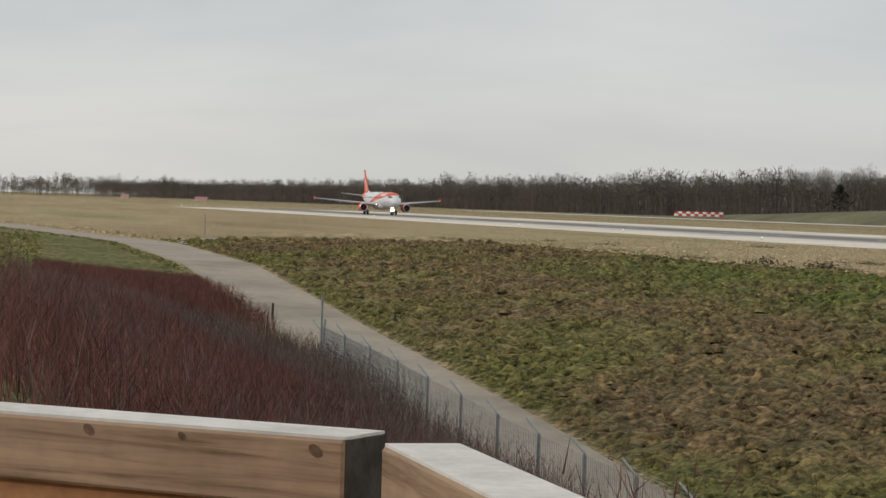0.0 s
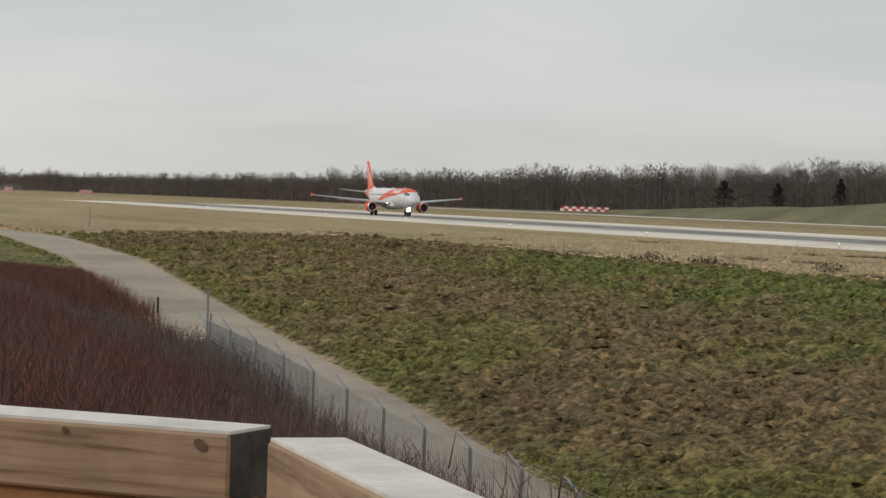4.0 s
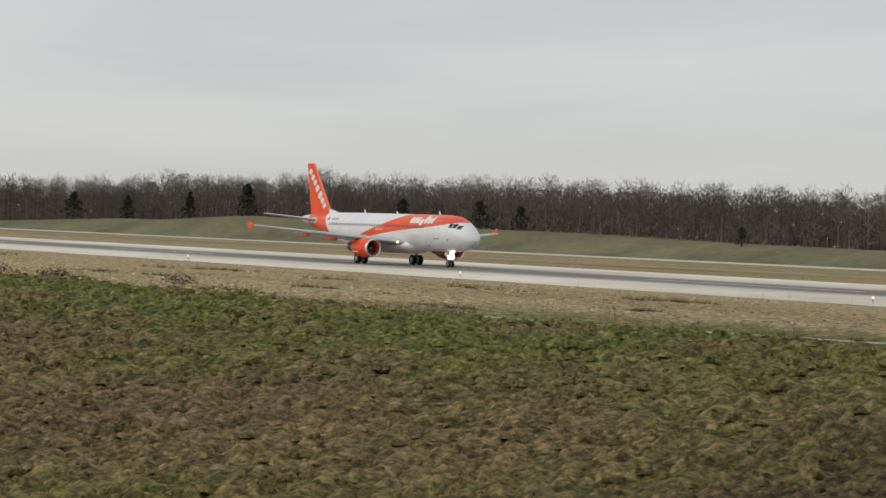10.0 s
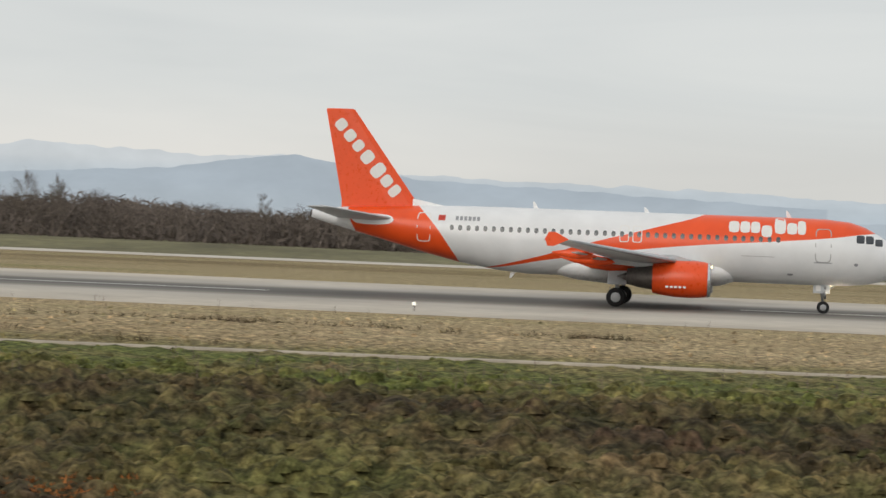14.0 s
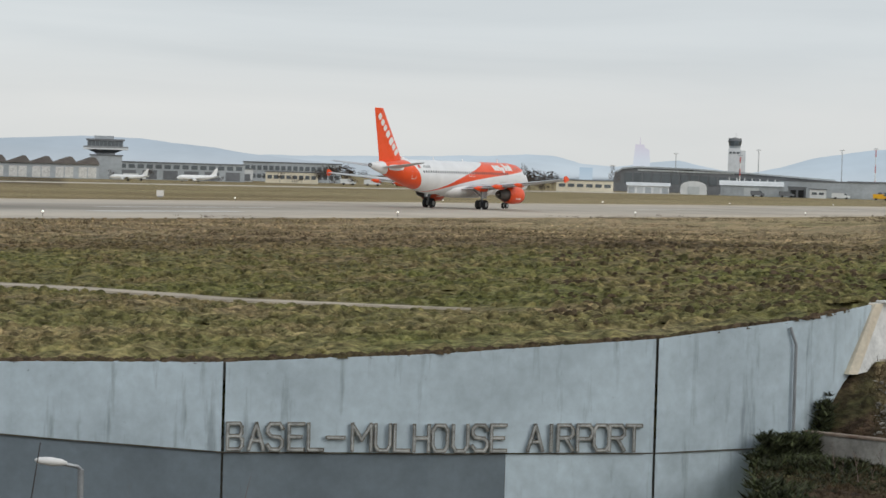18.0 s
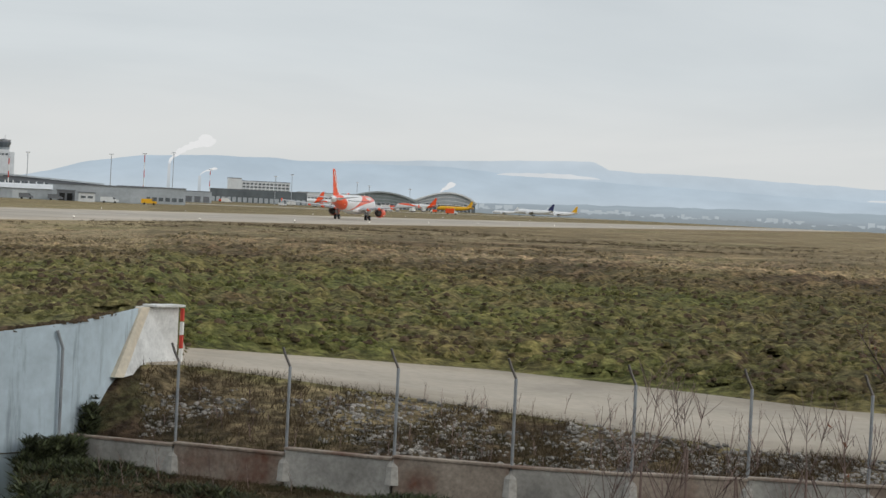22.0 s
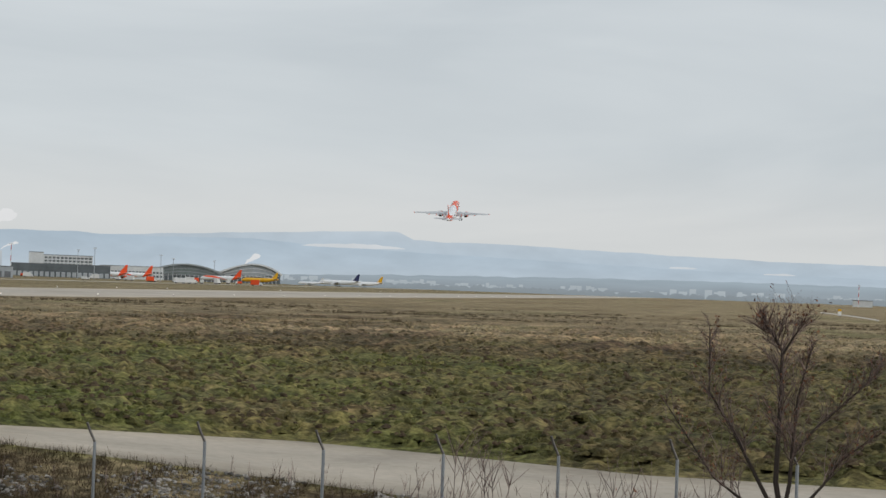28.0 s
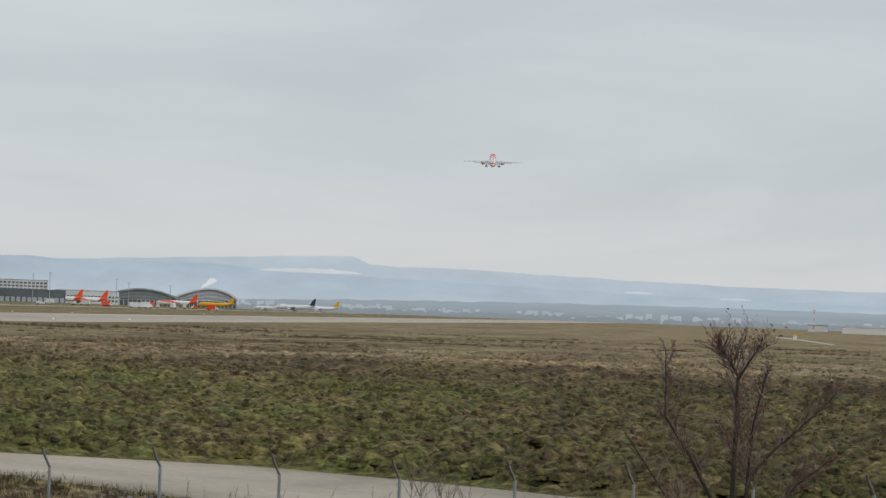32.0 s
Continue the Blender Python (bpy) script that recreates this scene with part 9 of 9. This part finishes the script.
tufts("seed_heads", heads, SEED, "pale fluffy seed heads among the dark brambles", 9, 14, 0.02, 1.0)
leaves_ = []
for k in range(60):
    x, y = rg.gauss(-14.5, 0.9), rg.gauss(50, 0.7)
    leaves_.append((x, y, ground_z(x, y) + 0.3, rg.uniform(0.08, 0.16)))
tufts("orange_bramble_leaves", leaves_, LEAF_ORANGE, "patch of orange autumn leaves on the dark bank", 10, 6, 0.03, 1.0)
stems("dead_stalks", stalks, TWIG_GREY, "tall dead weed stalks along the top of the bank", 7, 4, 0.012)


# ---- rubble between the fence and the gravel road ----
def rubble():
    r = random.Random(41)
    V, F = [], []
    shape = [Vector((math.cos(a) * c, math.sin(a) * c, h)) for h, c in ((-0.5, 0.7), (0.1, 1.0), (0.55, 0.5)) for a in (0, 1.26, 2.5, 3.77, 5.0)]
    for k in range(11000):
        a = r.uniform(68.8, 95)
        lo, hi = between(a, RIM_AZ, RIM_R) + 0.3, between(a, (70, 71, 77.1, 84.8, 95), (57.5, 58.8, 55.9, 52.5, 52.0)) + 0.4
        d = lo + (hi - lo) * r.random()
        x, y = polar(a, d)
        if noise.noise(Vector((x * 0.35, y * 0.35, 7))) + 0.4 * noise.noise(Vector((x * 1.5, y * 1.5, 7))) < between(a, (69, 72, 76), (0.4, 0.15, -0.12)):
            continue
        s = 0.020 + 0.07 * r.random() ** 3.2
        c = Vector((x, y, ground_z(x, y) + s * 0.2))
        turn = Matrix.Rotation(r.uniform(0, 6.3), 3, "Z") @ Matrix.Rotation(r.uniform(-0.5, 0.5), 3, "X")
        b = len(V)
        for p in shape:
            V.append(tuple(c + turn @ Vector((p.x * s * r.uniform(0.7, 1.3), p.y * s * r.uniform(0.7, 1.2), p.z * s * r.uniform(0.6, 1.1)))))
        for i in range(2):
            for j in range(5):
                F.append((b + i * 5 + j, b + i * 5 + (j + 1) % 5, b + i * 5 + 5 + (j + 1) % 5, b + i * 5 + 5 + j))
        F.append(tuple(b + 10 + j for j in range(5)))
    tagged(sheet("rubble", V, F, STONE), "pale broken stones scattered between fence and road", "rubble", kind="stuff")


rubble()


def young_tree(seed):
    """The leafless tree with a few rusty leaves below the platform: one trunk forking into six rising limbs."""
    r = random.Random(seed)
    d = 26.0
    x, y = polar(90.26, d)
    t = empty("young_tree", pose(x, y, 1.58), "small leafless tree with a few rust-brown leaves", "tree")
    V, F = [], []
    fine = bmesh.new()
    foot = ground_z(x, y) - 1.58
    part("trunk", bm_tube([(0.05, 0.06, foot - 0.3), (0.02, 0.03, foot * 0.5), (0, 0, 0.02)], [0.13, 0.105, 0.085], 10), BARK, t)

    def twig(p, e, L, w, depth):
        pts, q = [p], p
        for k in range(3):
            e = (e + Vector((r.uniform(-1, 1), r.uniform(-1, 1), r.uniform(-0.3, 0.6))) * 0.3).normalized()
            q = q + e * L / 3
            pts.append(q)
        bm_tube(pts, [w, w * 0.8, w * 0.6, w * 0.3], 3, fine, caps=False)
        if depth < 2:
            for k in range(4):
                b = pts[1 + k % 3]
                twig(b, (e + Vector((r.uniform(-1, 1), r.uniform(-1, 1), r.uniform(-0.3, 0.8)))).normalized(), L * r.uniform(0.4, 0.65), w * 0.55, depth + 1)
        elif r.random() < 0.35:
            b = len(V)
            for k in range(3):
                V.append(tuple(q + Vector((r.uniform(-1, 1), r.uniform(-1, 1), r.uniform(-1, 1))) * 0.022))
            F.append((b, b + 1, b + 2))

    # each limb: sideways and upward course in metres from the fork, girth
    for course, w, n in (
            (((0, 0), (0.45, 0.30), (0.75, 0.52), (1.36, 1.38)), 0.034, 7),
            (((0, 0), (0.28, 0.50), (0.58, 1.02), (0.84, 1.45), (0.87, 2.15)), 0.038, 12),
            (((0, 0), (0.07, 0.5), (0.06, 1.2), (0.04, 1.93), (0.15, 2.12), (0.28, 2.26)), 0.052, 14),
            (((0.04, 1.93), (-0.05, 2.10), (-0.14, 2.26)), 0.022, 6),
            (((0, 0), (-0.05, 0.5), (-0.08, 0.95), (-0.11, 1.44), (-0.24, 2.0)), 0.042, 13),
            (((-0.08, 0.78), (-0.32, 1.07), (-0.74, 1.47), (-1.0, 1.75)), 0.030, 9),
            (((0, 0), (-0.42, 0.5), (-0.60, 0.76), (-0.98, 1.05)), 0.032, 8)):
        depth_way = r.uniform(-0.35, 0.35)
        pts = [Vector((depth_way * v, u + r.uniform(-0.02, 0.02), v)) for u, v in course]
        part("limb", bm_tube(pts, [w * 0.7 * (1 - 0.75 * i / (len(pts) - 1)) for i in range(len(pts))], 6, caps=False), BARK, t)
        for k in range(n * 3):
            f = (0.3 + 0.7 * (k + r.random()) / (n * 3)) * (len(pts) - 1)
            i = min(len(pts) - 2, int(f))
            p = pts[i].lerp(pts[i + 1], f - i)
            e = ((pts[i + 1] - pts[i]).normalized() + Vector((r.uniform(-1, 1), r.uniform(-1, 1), r.uniform(-0.2, 0.7))) * 0.9).normalized()
            twig(p, e, r.uniform(0.32, 0.60) * (1 - 0.62 * f / (len(pts) - 1)), w * 0.19, 0)
    tagged(part("fine_branching", fine, TWIG_GREY, t), kind="stuff")
    sheet("foliage", V, F, LEAF_RUST, t, "few rust-brown leaves")
    return t


young_tree(5)
for k, (a, d, h) in enumerate(((82.2, 30, 1.9), (83.3, 30, 2.1), (84.5, 31, 1.8), (81.4, 30, 1.4), (86.2, 29, 1.9), (87.2, 28, 1.6), (88.4, 27, 2.0))):
    x, y = polar(a, d)
    z = 4.106 - d * 0.113 - 0.6
    shrub(pose(x, y, min(z, ground_z(x, y) + 0.4)), 70 + k, max(h, z - ground_z(x, y) + h), 0.55, LEAF_RUST, TWIG_GREY, "small leafless sapling with a few brown leaves before the fence", "saplings", 9, 18 if a > 86 else 0, "sapling")



# ---- what moves ----
ROLL = (-122.474, 661.051, 173.258, -15.640, 2.617)


def along(t):
    """The main wheels' place along the runway while rolling."""
    s = (t - 12) / 12
    return sum(c * s ** i for i, c in enumerate(ROLL))


def motions():
    rows = [(t * 0.5, pose(along(t * 0.5), 146.8, 0.05)) for t in range(0, 46)]
    # seconds, along, height of the main wheels, nose up, heading to the left
    for t, x, z, up, left in ((23.0, 618.9, 0.05, 3.0, 0), (23.5, 658.5, 0.1, 6.5, 0), (24.0, 701.0, 0.5, 10.0, 0), (24.5, 741.5, 1.9, 12.5, 0), (25.5, 824.0, 8.0, 15.0, 0), (26.5, 911.0, 16.6, 16.0, 0.5), (27.0, 954.0, 21.2, 16.0, 1.0), (27.5, 997.0, 27.3, 16.0, 1.5), (28.0, 1041.0, 33.8, 16.0, 2.0), (29.0, 1128.0, 48.7, 16.0, 4.5), (30.0, 1216.0, 63.0, 15.5, 6.0), (31.0, 1302.0, 77.3, 15.0, 6.5), (32.0, 1388.0, 91.8, 15.0, 6.5)):
        rows.append((t, pose(x, 146.8, z, 0, -up, left)))
    walk(AIRLINER, rows)


motions()
